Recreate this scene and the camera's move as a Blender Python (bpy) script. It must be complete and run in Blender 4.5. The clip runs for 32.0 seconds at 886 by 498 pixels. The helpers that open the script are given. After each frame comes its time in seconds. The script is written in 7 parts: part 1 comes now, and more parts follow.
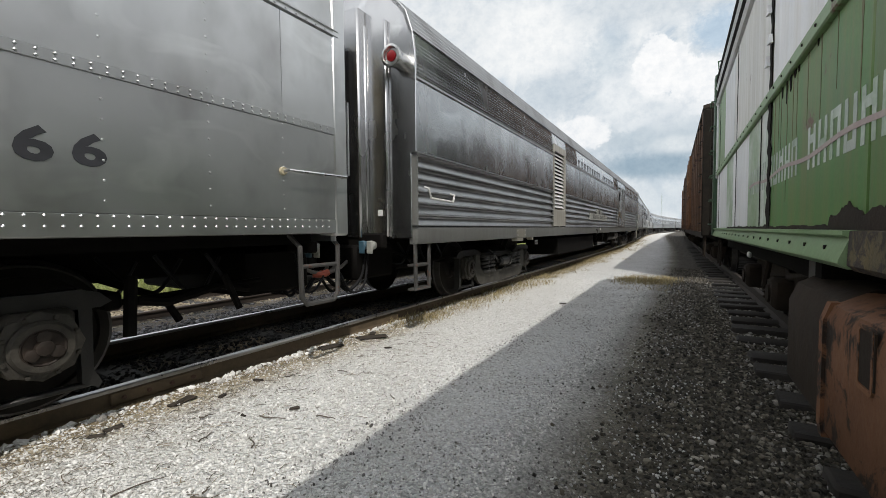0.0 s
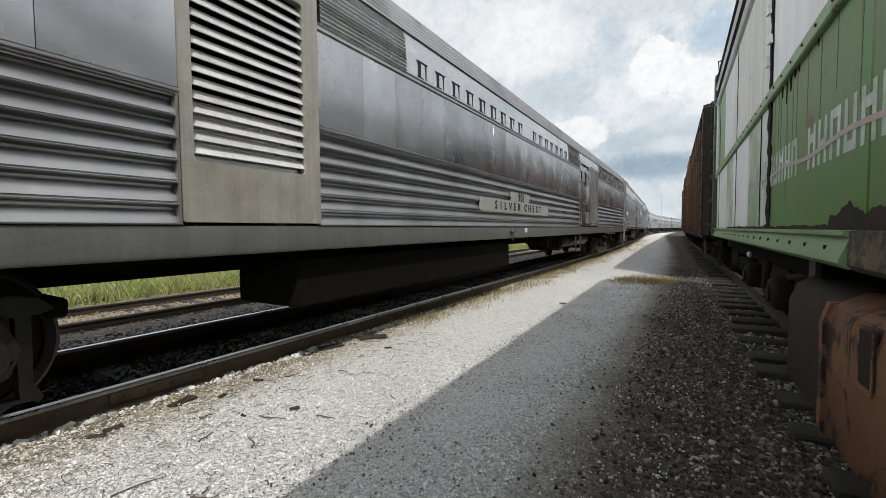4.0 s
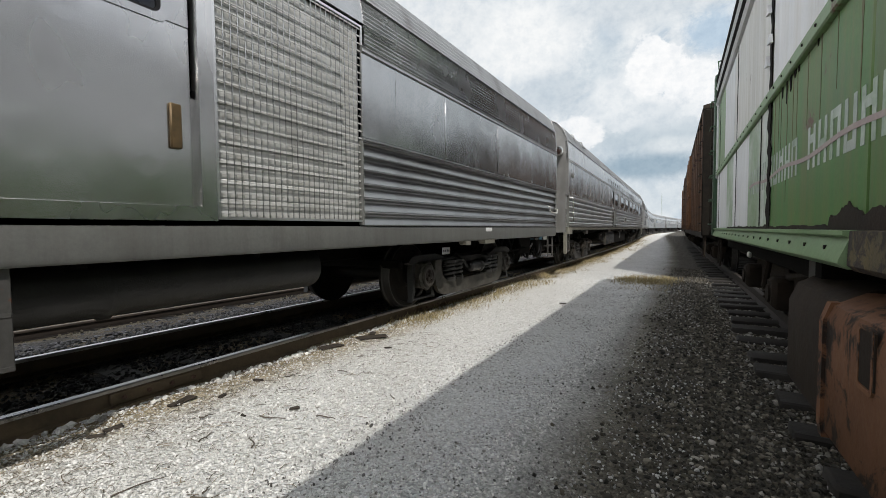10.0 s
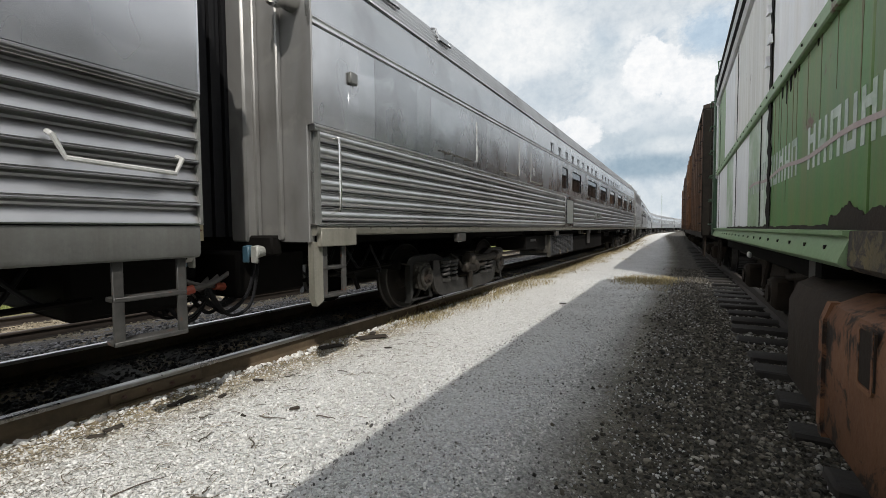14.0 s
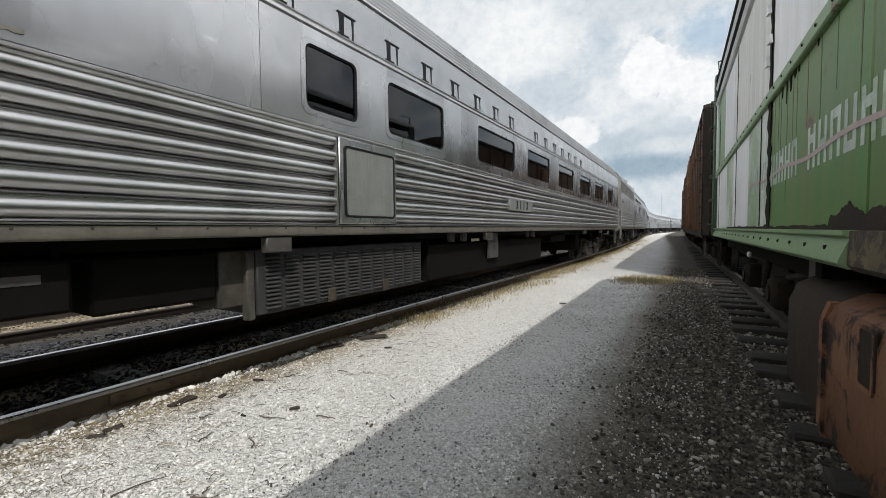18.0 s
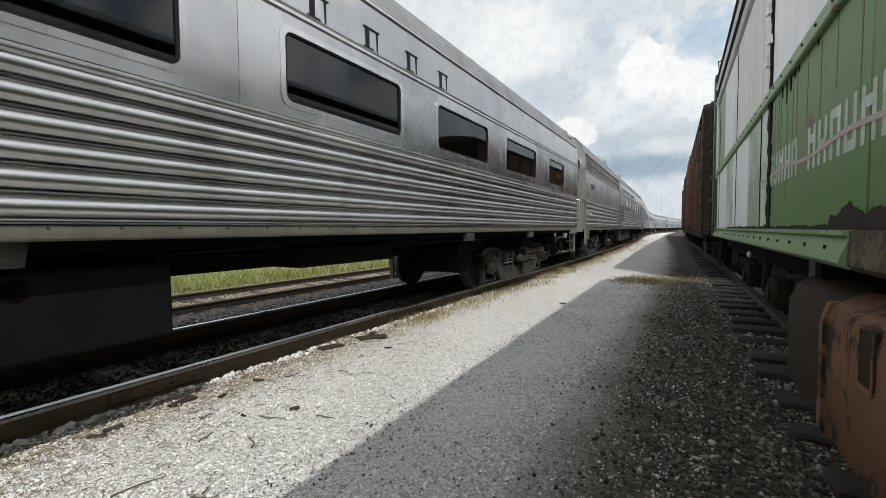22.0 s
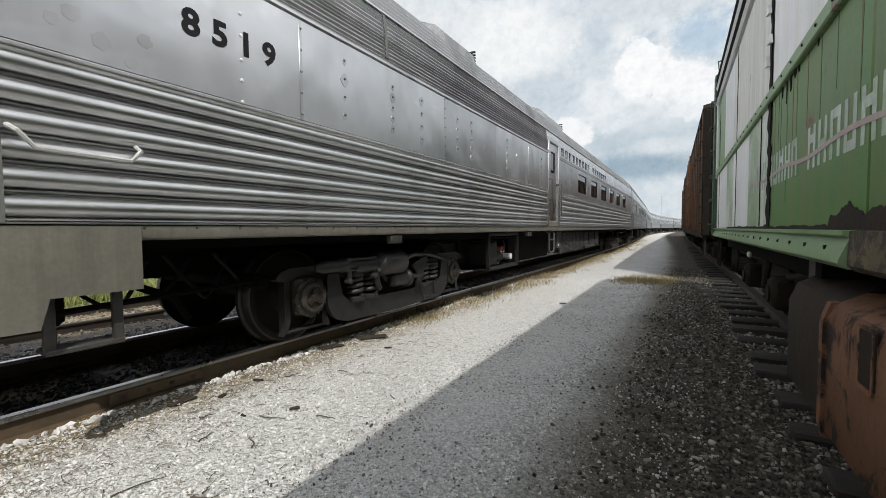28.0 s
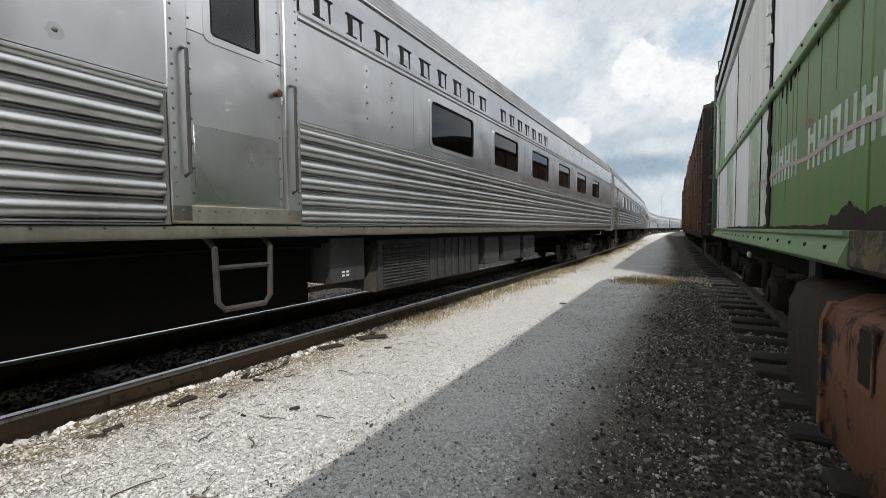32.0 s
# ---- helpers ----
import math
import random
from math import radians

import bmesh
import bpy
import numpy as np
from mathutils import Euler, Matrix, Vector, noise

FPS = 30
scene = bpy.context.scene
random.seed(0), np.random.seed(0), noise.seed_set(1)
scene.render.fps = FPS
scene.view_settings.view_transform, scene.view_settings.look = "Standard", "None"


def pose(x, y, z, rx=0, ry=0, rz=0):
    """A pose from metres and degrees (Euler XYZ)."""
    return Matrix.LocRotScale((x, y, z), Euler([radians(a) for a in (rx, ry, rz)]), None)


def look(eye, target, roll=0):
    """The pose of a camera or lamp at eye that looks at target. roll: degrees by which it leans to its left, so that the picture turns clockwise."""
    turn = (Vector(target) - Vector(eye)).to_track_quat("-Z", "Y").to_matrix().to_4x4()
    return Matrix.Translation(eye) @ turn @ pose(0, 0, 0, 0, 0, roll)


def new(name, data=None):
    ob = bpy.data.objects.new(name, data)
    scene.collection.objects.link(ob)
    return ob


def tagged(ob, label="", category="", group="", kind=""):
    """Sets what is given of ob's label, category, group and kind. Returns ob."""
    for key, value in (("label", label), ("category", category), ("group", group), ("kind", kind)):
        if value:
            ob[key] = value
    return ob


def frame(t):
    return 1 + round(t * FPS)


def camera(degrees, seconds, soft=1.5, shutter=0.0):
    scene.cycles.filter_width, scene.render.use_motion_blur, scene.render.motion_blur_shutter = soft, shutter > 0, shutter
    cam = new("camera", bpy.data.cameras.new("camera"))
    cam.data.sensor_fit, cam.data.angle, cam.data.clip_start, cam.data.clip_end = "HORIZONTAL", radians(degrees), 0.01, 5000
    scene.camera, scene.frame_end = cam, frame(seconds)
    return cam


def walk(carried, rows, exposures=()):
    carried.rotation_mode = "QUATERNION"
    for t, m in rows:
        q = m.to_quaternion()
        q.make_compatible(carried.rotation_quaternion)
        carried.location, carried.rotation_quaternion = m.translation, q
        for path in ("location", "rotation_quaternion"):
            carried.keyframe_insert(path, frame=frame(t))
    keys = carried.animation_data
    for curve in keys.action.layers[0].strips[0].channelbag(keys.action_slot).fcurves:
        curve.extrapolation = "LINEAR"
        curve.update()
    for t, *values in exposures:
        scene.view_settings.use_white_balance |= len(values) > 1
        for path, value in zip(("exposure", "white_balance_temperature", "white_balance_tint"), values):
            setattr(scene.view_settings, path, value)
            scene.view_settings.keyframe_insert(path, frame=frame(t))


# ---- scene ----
CAM_Z = 1.246
cam = camera(94.04, 32.0, 0.35)
EYE = (0.0, 0.0, CAM_Z)
AIM = (-0.515394, 0.855695, CAM_Z - 0.046427)
walk(cam, [(0.0, look(EYE, AIM, -0.51)), (32.0, look(EYE, AIM, -0.51))], [(0.0, 0.0), (32.0, 0.0)])

# ---- light ----
SUN_FROM = Vector((1.0, -1.05, 1.76)).normalized()      # towards the sun
world = bpy.data.worlds.new("sky")
scene.world = world
world.use_nodes = True
wn = world.node_tree.nodes
sky_tex = wn.new("ShaderNodeTexSky")
sky_tex.sky_type, sky_tex.sun_disc = "NISHITA", False
sky_tex.sun_elevation = math.asin(SUN_FROM.z)
sky_tex.sun_rotation = math.atan2(SUN_FROM.x, SUN_FROM.y)
wl = world.node_tree.links.new
wco = wn.new("ShaderNodeTexCoord")
wno = wn.new("ShaderNodeTexNoise")
wno.inputs["Scale"].default_value, wno.inputs["Detail"].default_value, wno.inputs["Roughness"].default_value = 4.6, 8.0, 0.60
wl(wco.outputs["Generated"], wno.inputs["Vector"])
wra = wn.new("ShaderNodeValToRGB")
wra.color_ramp.elements[0].position, wra.color_ramp.elements[1].position = 0.34, 0.58
wl(wno.outputs["Fac"], wra.inputs[0])
wmi = wn.new("ShaderNodeMix")
wmi.data_type = "RGBA"
wl(wra.outputs[0], wmi.inputs[0])
wl(sky_tex.outputs[0], wmi.inputs[6])
wmi.inputs[7].default_value = (13.0, 13.2, 13.4, 1)       # sunlit cloud
wl(wmi.outputs[2], wn["Background"].inputs[0])
wn["Background"].inputs[1].default_value = 0.112
sun = new("sun", bpy.data.lights.new("sun", "SUN"))
sun.data.energy, sun.data.angle, sun.data.color = 3.25, radians(0.6), (1.0, 0.96, 0.9)
sun.matrix_world = look(SUN_FROM * 50, (0, 0, 0))

# ---- the line of the tracks and the train's way along it ----
RAIL = 0.15                 # top of rail above the gravel
TRAIN_X, PARKED_X, PARKED_SLANT = -4.268, 1.96, -0.022
SLOPES = ((8, 0.0), (45, -0.065), (65, -0.065), (120, 0.07), (2000, 0.07))


def bend(y):
    """Sideways offset and slope of the gently winding tracks at y."""
    off, s = 0.0, 0.0
    for (y0, s0), (y1, s1) in zip(SLOPES, SLOPES[1:]):
        if y <= y0:
            break
        u = min(y, y1) - y0
        k = (s1 - s0) / (y1 - y0)
        off += s0 * u + k * u * u / 2
        s = s0 + k * u
    return off, s


SPEEDS = (2.096, 2.071, 2.052, 2.041, 2.039, 2.049, 2.065, 2.057, 2.022, 1.985, 1.973, 1.996, 2.030, 2.047, 2.030, 1.992, 1.952)   # every 2 s


def gone(t):
    """How far the train has come at t seconds."""
    d = 0.0
    for i in range(16):
        u = min(max(t - 2 * i, 0.0), 2.0)
        d += SPEEDS[i] * u + (SPEEDS[i + 1] - SPEEDS[i]) * u * u / 4
    return d


def siding(y):
    """Where the middle of the siding lies at y."""
    far = -0.013 * (min(y, 32.0) - 10.0) + 0.004 * max(0.0, y - 32.0) if y > 10 else 0.0
    return PARKED_X + PARKED_SLANT * y + far


def on_siding(y, length):
    a, b = y + 2.4, y + length - 2.4
    turn = math.atan2(siding(b) - siding(a), b - a)
    return Matrix.Translation((siding(a) - 2.4 * math.sin(turn), a - 2.4 * math.cos(turn), RAIL)) @ pose(0, 0, 0, 0, 0, -math.degrees(turn))


def on_track(x, y, length):
    """The pose of a vehicle on the track at x whose near end is at y: it stands on its two trucks."""
    a, b = y + 2.4, y + length - 2.4
    xa, xb = x + bend(a)[0], x + bend(b)[0]
    turn = math.atan2(xb - xa, b - a)
    return Matrix.Translation((xa - 2.4 * math.sin(turn), a - 2.4 * math.cos(turn), RAIL)) @ pose(0, 0, 0, 0, 0, -math.degrees(turn))

# ---- mesh tools ----
class Shape:
    """Collects pieces into one mesh."""

    def __init__(self):
        self.v, self.f = [], []

    def add(self, verts, faces):
        n = len(self.v)
        self.v += [tuple(p) for p in verts]
        self.f += [tuple(i + n for i in f) for f in faces]
        return self

    def box(self, x0, x1, y0, y1, z0, z1, b=0.0):
        if b <= 0:
            v = [(x, y, z) for x in (x0, x1) for y in (y0, y1) for z in (z0, z1)]
            return self.add(v, [(0, 1, 3, 2), (4, 6, 7, 5), (0, 4, 5, 1), (2, 3, 7, 6), (0, 2, 6, 4), (1, 5, 7, 3)])
        b = min(b, (x1 - x0) * 0.45, (y1 - y0) * 0.45, (z1 - z0) * 0.45)
        lo, hi = (x0, y0, z0), (x1, y1, z1)
        idx, v = {}, []
        for s in ((i, j, k) for i in (0, 1) for j in (0, 1) for k in (0, 1)):
            for a in range(3):
                idx[s, a] = len(v)
                v.append([(hi[c] if s[c] else lo[c]) + (0 if c == a else (-b if s[c] else b)) for c in range(3)])
        f = []
        for a in range(3):
            o, q = (a + 1) % 3, (a + 2) % 3
            for s in (0, 1):
                ring = []
                for i, j in ((0, 0), (1, 0), (1, 1), (0, 1)):
                    k = [0, 0, 0]
                    k[a], k[o], k[q] = s, i, j
                    ring.append(idx[tuple(k), a])
                f.append(tuple(ring if s else ring[::-1]))
            for i in (0, 1):
                for j in (0, 1):
                    e = []
                    for k in (0, 1):
                        s = [0, 0, 0]
                        s[a], s[o], s[q] = k, i, j
                        e.append(tuple(s))
                    ring = (idx[e[0], o], idx[e[1], o], idx[e[1], q], idx[e[0], q])
                    f.append(ring if i == j else ring[::-1])
        for s in ((i, j, k) for i in (0, 1) for j in (0, 1) for k in (0, 1)):
            ring = (idx[s, 0], idx[s, 1], idx[s, 2])
            f.append(ring if sum(s) % 2 else ring[::-1])
        return self.add(v, f)

    def run(self, prof, y0, y1, closed=True, caps=True, steps=1):
        """A profile of (x, z) points pulled along y."""
        n = len(prof)
        v = [(x, y0 + (y1 - y0) * k / steps, z) for k in range(steps + 1) for x, z in prof]
        f = []
        for k in range(steps):
            for i in range(n if closed else n - 1):
                a, c = k * n + i, k * n + (i + 1) % n
                f.append((a, c, c + n, a + n))
        if caps and closed:
            f.append(tuple(range(n))[::-1])
            f.append(tuple(range(steps * n, steps * n + n)))
        return self.add(v, f)

    def tube(self, path, r, n=8, caps=True):
        path = [Vector(p) for p in path]
        v, f, side = [], [], None
        for i, p in enumerate(path):
            d = (path[min(i + 1, len(path) - 1)] - path[max(i - 1, 0)]).normalized()
            if side is None:
                side = d.cross(Vector((0, 0, 1)) if abs(d.z) < 0.9 else Vector((1, 0, 0))).normalized()
            side = (side - d * side.dot(d)).normalized()
            up = d.cross(side)
            rr = r[i] if isinstance(r, (list, tuple)) else r
            v += [p + rr * (math.cos(a) * side + math.sin(a) * up) for a in (2 * math.pi * k / n for k in range(n))]
        for i in range(len(path) - 1):
            for k in range(n):
                a, c = i * n + k, i * n + (k + 1) % n
                f.append((a, c, c + n, a + n))
        if caps:
            f.append(tuple(range(n))[::-1])
            f.append(tuple(range(len(path) * n - n, len(path) * n)))
        return self.add(v, f)

    def lathe(self, rings, axis, at, n=24):
        """Rings of (distance along axis, radius), closed at both ends."""
        v, f = [], []
        for d, r in rings:
            for k in range(n):
                a = 2 * math.pi * k / n
                c, s = r * math.cos(a), r * math.sin(a)
                v.append({"x": (d, c, s), "y": (s, d, c), "z": (c, s, d)}[axis])
        for i in range(len(rings) - 1):
            for k in range(n):
                a, c = i * n + k, i * n + (k + 1) % n
                f.append((a, c, c + n, a + n))
        f.append(tuple(range(n))[::-1])
        f.append(tuple(range(len(rings) * n - n, len(rings) * n)))
        return self.add([Vector(p) + Vector(at) for p in v], f)

    def coil(self, x, y, z0, z1, R, r, turns, n=6, seg=14):
        N = int(turns * seg)
        return self.tube([(x + R * math.cos(2 * math.pi * i / seg), y + R * math.sin(2 * math.pi * i / seg), z0 + (z1 - z0) * i / N) for i in range(N + 1)], r, n)

    def plate(self, pts, x0, x1):
        """A flat outline of (y, z) points, thick from x0 to x1."""
        n = len(pts)
        v = [(x0, y, z) for y, z in pts] + [(x1, y, z) for y, z in pts]
        f = [(i, (i + 1) % n, (i + 1) % n + n, i + n) for i in range(n)]
        f += [tuple(range(n))[::-1], tuple(range(n, 2 * n))]
        return self.add(v, f)

    def ring(self, outer, inner, x0, x1):
        """A frame between two outlines of (y, z) points with as many points each."""
        n = len(outer)
        v = [(x, y, z) for x in (x0, x1) for o in (outer, inner) for y, z in o]
        f = []
        for i in range(n):
            j = (i + 1) % n
            f += [(i, j, j + 2 * n, i + 2 * n), (i + n, i + 3 * n, j + 3 * n, j + n), (i + 2 * n, j + 2 * n, j + 3 * n, i + 3 * n), (i, i + n, j + n, j)]
        return self.add(v, f)

    def mesh(self, name, material, sharp=38):
        me = bpy.data.meshes.new(name)
        me.from_pydata(self.v, [], self.f)
        bm = bmesh.new()
        bm.from_mesh(me)
        bmesh.ops.recalc_face_normals(bm, faces=bm.faces)
        bm.to_mesh(me)
        bm.free()
        me.polygons.foreach_set("use_smooth", [True] * len(me.polygons))
        me.set_sharp_from_angle(angle=radians(sharp))
        me.materials.append(material)
        return me


def rounded(y0, y1, z0, z1, r, n=5):
    """A rounded rectangle of (y, z) points."""
    pts = []
    for cy, cz, a0 in ((y1 - r, z1 - r, 0), (y0 + r, z1 - r, 90), (y0 + r, z0 + r, 180), (y1 - r, z0 + r, 270)):
        pts += [(cy + r * math.cos(radians(a0 + 90 * k / n)), cz + r * math.sin(radians(a0 + 90 * k / n))) for k in range(n + 1)]
    return pts


def part(name, shape, material, parent, label="", at=None):
    """One mesh object under a thing or a part; shape is a Shape or a ready mesh."""
    me = shape.mesh(name, material) if isinstance(shape, Shape) else shape
    ob = new(name, me)
    ob.parent = parent
    if at is not None:
        ob.matrix_basis = at
    if label:
        tagged(ob, label)
    return ob


def thing(name, label, category, m=None, group="", kind=""):
    ob = new(name)
    ob.empty_display_size = 0.2
    if m is not None:
        ob.matrix_basis = m
    return tagged(ob, label, category, group, kind)


def text_mesh(words, height, material, spread=1.0, wide=1.0):
    """Raised lettering in the y-z plane, reading along +y, facing +x."""
    cu = bpy.data.curves.new("lettering", "FONT")
    cu.body, cu.size, cu.extrude, cu.space_character = words, height * 1.38, 0.0015, spread
    cu.offset = height * 0.045
    cu.align_x, cu.align_y = "CENTER", "CENTER"
    cu.resolution_u = 3
    ob = new("lettering", cu)
    bpy.context.view_layer.update()
    me = bpy.data.meshes.new_from_object(ob)
    bpy.data.objects.remove(ob)
    me.transform(Matrix(((0, 0, 1, 0), (wide, 0, 0, 0), (0, 1, 0, 0), (0, 0, 0, 1))))
    me.materials.clear()
    me.materials.append(material)
    return me

# ---- materials ----
def material(name):
    m = bpy.data.materials.new(name)
    m.use_nodes = True
    t = m.node_tree
    return m, t, t.nodes["Principled BSDF"], t.nodes.new, t.links.new


def mapped(t, space="Object", scale=(1, 1, 1)):
    c = t.nodes.new("ShaderNodeTexCoord")
    k = t.nodes.new("ShaderNodeMapping")
    k.inputs["Scale"].default_value = scale
    t.links.new(c.outputs[space], k.inputs[0])
    return k.outputs[0]


def grain(t, vec, scale, detail=4.0, rough=0.6, dist=0.0):
    n = t.nodes.new("ShaderNodeTexNoise")
    n.inputs["Scale"].default_value, n.inputs["Detail"].default_value = scale, detail
    n.inputs["Roughness"].default_value, n.inputs["Distortion"].default_value = rough, dist
    t.links.new(vec, n.inputs["Vector"])
    return n.outputs["Fac"]


def ramp(t, fac, stops):
    r = t.nodes.new("ShaderNodeValToRGB")
    e = r.color_ramp.elements
    while len(e) < len(stops):
        e.new(0.5)
    for el, (p, c) in zip(e, stops):
        el.position = p
        el.color = (*c, 1) if len(c) == 3 else c
    t.links.new(fac, r.inputs[0])
    return r.outputs[0]


def mix(t, fac, a, b, how="MIX"):
    n = t.nodes.new("ShaderNodeMix")
    n.data_type, n.blend_type = "RGBA", how
    for sock, val in ((0, fac), (6, a), (7, b)):
        if isinstance(val, (int, float)):
            n.inputs[sock].default_value = val
        elif isinstance(val, tuple):
            n.inputs[sock].default_value = (*val, 1)
        else:
            t.links.new(val, n.inputs[sock])
    return n.outputs[2]


def relief(t, bsdf, height, strength, distance, under=None):
    b = t.nodes.new("ShaderNodeBump")
    b.inputs["Strength"].default_value, b.inputs["Distance"].default_value = strength, distance
    t.links.new(height, b.inputs["Height"])
    if under is not None:
        t.links.new(under, b.inputs["Normal"])
    t.links.new(b.outputs[0], bsdf.inputs["Normal"])
    return b.outputs[0]


def g(v):
    return (v, v, v)


def steel(name, lo, hi, r0, r1, tint=(1.0, 1.0, 1.0), wave=0.5, metal=1.0, dirt=0.35, dirtcol=(0.10, 0.085, 0.07), vary_to=(0.82, 1.12)):
    """Worn stainless sheet: brushed grain, water streaks, gentle buckling and grime."""
    m, t, b, _, link = material(name)
    vec = mapped(t)
    streak = grain(t, mapped(t, scale=(1, 0.6, 0.25)), 3.2, 4, 0.55)
    cloud = grain(t, vec, 1.6, 5, 0.6, 0.6)
    info = t.nodes.new("ShaderNodeObjectInfo")
    c1 = ramp(t, streak, [(0.25, tuple(lo * k for k in tint)), (0.75, tuple(hi * k for k in tint))])
    c2 = mix(t, 0.55, c1, ramp(t, cloud, [(0.3, g(lo)), (0.75, g(hi))]))
    spots = ramp(t, grain(t, mapped(t, scale=(1, 0.8, 0.5)), 2.6, 4, 0.5), [(0.50, g(0)), (0.74, g(1))])
    dm = t.nodes.new("ShaderNodeMath")
    dm.operation = "MULTIPLY"
    dm.inputs[1].default_value = dirt
    link(spots, dm.inputs[0])
    c3 = mix(t, dm.outputs[0], c2, dirtcol)
    scuff = ramp(t, grain(t, mapped(t, scale=(1, 0.6, 1.2)), 2.2, 3, 0.5, 0.8), [(0.58, g(0)), (0.70, g(0.35 if wave > 0.2 else 0.1)), (0.80, g(0.0))])
    c3 = mix(t, scuff, c3, tuple(min(0.9, hi * 1.35 * k) for k in tint))
    vary = t.nodes.new("ShaderNodeMapRange")
    vary.inputs["To Min"].default_value, vary.inputs["To Max"].default_value = vary_to
    link(info.outputs["Random"], vary.inputs[0])
    link(mix(t, 1.0, c3, vary.outputs[0], "MULTIPLY"), b.inputs["Base Color"])
    b.inputs["Metallic"].default_value = metal
    rr = t.nodes.new("ShaderNodeMapRange")
    rr.inputs["To Min"].default_value, rr.inputs["To Max"].default_value = r0, r1
    link(grain(t, mapped(t, scale=(1, 0.8, 0.4)), 3.0, 3, 0.5), rr.inputs[0])
    link(rr.outputs[0], b.inputs["Roughness"])
    dent = t.nodes.new("ShaderNodeTexVoronoi")
    dent.feature = "SMOOTH_F1"
    dent.inputs["Scale"].default_value = 2.3
    link(mapped(t), dent.inputs["Vector"])
    pit = ramp(t, dent.outputs["Distance"], [(0.0, g(0.0)), (0.16, g(1.0))])
    low = relief(t, b, pit, wave * 0.35 if wave > 0.2 else 0.0, 0.006)
    low = relief(t, b, grain(t, mapped(t, scale=(1, 1, 0.8)), 1.9, 2, 0.4), wave, 0.03, low)
    relief(t, b, grain(t, mapped(t, scale=(2, 2, 2)), 60.0, 4, 0.7), 0.03 if wave > 0.2 else 0.0, 0.002, low)
    return m


def paint(name, cols, rough=0.6, scale=3.0, rust=0.0, rustcol=(0.16, 0.055, 0.025), bump=0.15, metal=0.0, fine=40.0, streaks=0.0, streakcol=(0.05, 0.04, 0.03), spec=0.5):
    """Painted, rusty or dusty surface: two scales of tone, rust blotches and vertical streaks."""
    m, t, b, _, link = material(name)
    b.inputs["Specular IOR Level"].default_value = spec
    n1 = grain(t, mapped(t), scale, 6, 0.65, 0.3)
    col = ramp(t, n1, [(0.25 + 0.5 * i / max(1, len(cols) - 1), c) for i, c in enumerate(cols)])
    n2 = grain(t, mapped(t), fine, 4, 0.7)
    col = mix(t, 0.3, col, ramp(t, n2, [(0.3, g(0.35)), (0.7, g(0.65))]), "OVERLAY")
    if streaks:
        s = ramp(t, grain(t, mapped(t, scale=(1, 2.0, 0.10)), 4.0, 7, 0.72), [(0.43, g(0)), (0.72, g(streaks))])
        col = mix(t, s, col, streakcol)
    if rust:
        r = ramp(t, grain(t, mapped(t), scale * 1.7, 9, 0.72, 0.5), [(0.62 - 0.3 * rust, g(0)), (0.68 - 0.3 * rust, g(1))])
        col = mix(t, r, col, mix(t, n2, rustcol, tuple(c * 0.45 for c in rustcol)))
    info = t.nodes.new("ShaderNodeObjectInfo")
    vary = t.nodes.new("ShaderNodeMapRange")
    vary.inputs["To Min"].default_value, vary.inputs["To Max"].default_value = 0.85, 1.12
    link(info.outputs["Random"], vary.inputs[0])
    link(mix(t, 1.0, col, vary.outputs[0], "MULTIPLY"), b.inputs["Base Color"])
    b.inputs["Metallic"].default_value = metal
    rr = t.nodes.new("ShaderNodeMapRange")
    rr.inputs["To Min"].default_value, rr.inputs["To Max"].default_value = rough - 0.12, rough + 0.12
    link(n1, rr.inputs[0])
    link(rr.outputs[0], b.inputs["Roughness"])
    low = relief(t, b, n1, bump, 0.02)
    relief(t, b, n2, bump, 0.004, low)
    return m


STEEL_B = steel("dull stainless steel", 0.46, 0.55, 0.20, 0.32, (1.0, 1.0, 1.0), 0.45, 1.0, 0.22, vary_to=(0.82, 1.10))
STEEL_C = steel("warm stainless steel", 0.47, 0.57, 0.20, 0.34, (1.0, 0.99, 0.98), 0.45, 1.0, 0.25)
STEEL_D = steel("whitened stainless steel", 0.53, 0.63, 0.24, 0.40, (1.0, 1.0, 1.0), 0.8, 0.95, 0.22, vary_to=(0.90, 1.10))
STEEL_A = steel("greenish riveted steel", 0.45, 0.54, 0.30, 0.44, (0.98, 1.0, 0.97), 0.55, 0.95)
RIB_B = steel("dull fluted steel", 0.32, 0.41, 0.26, 0.38, (1.0, 0.98, 0.95), 0.12, 1.0, 0.35, vary_to=(0.93, 1.05))
RIB_C = steel("warm fluted steel", 0.49, 0.61, 0.26, 0.38, (1.0, 0.975, 0.93), 0.12, 1.0, 0.35, vary_to=(0.93, 1.05))
RIB_D = steel("pale fluted steel", 0.53, 0.66, 0.26, 0.40, (1.0, 0.985, 0.95), 0.12, 1.0, 0.30, vary_to=(0.93, 1.05))
ROOF = steel("weathered roof steel", 0.34, 0.44, 0.42, 0.58, (1.0, 1.0, 1.0), 0.2, 0.8, 0.5)
STAIN = steel("stained pale steel", 0.52, 0.62, 0.30, 0.46, (1.0, 1.0, 0.98), 0.5, 0.9, 0.4)
SILL = paint("dirty grey sill paint", [(0.115, 0.117, 0.11), (0.165, 0.167, 0.155)], 0.5, 2.5, 0.0, bump=0.12, streaks=0.35)
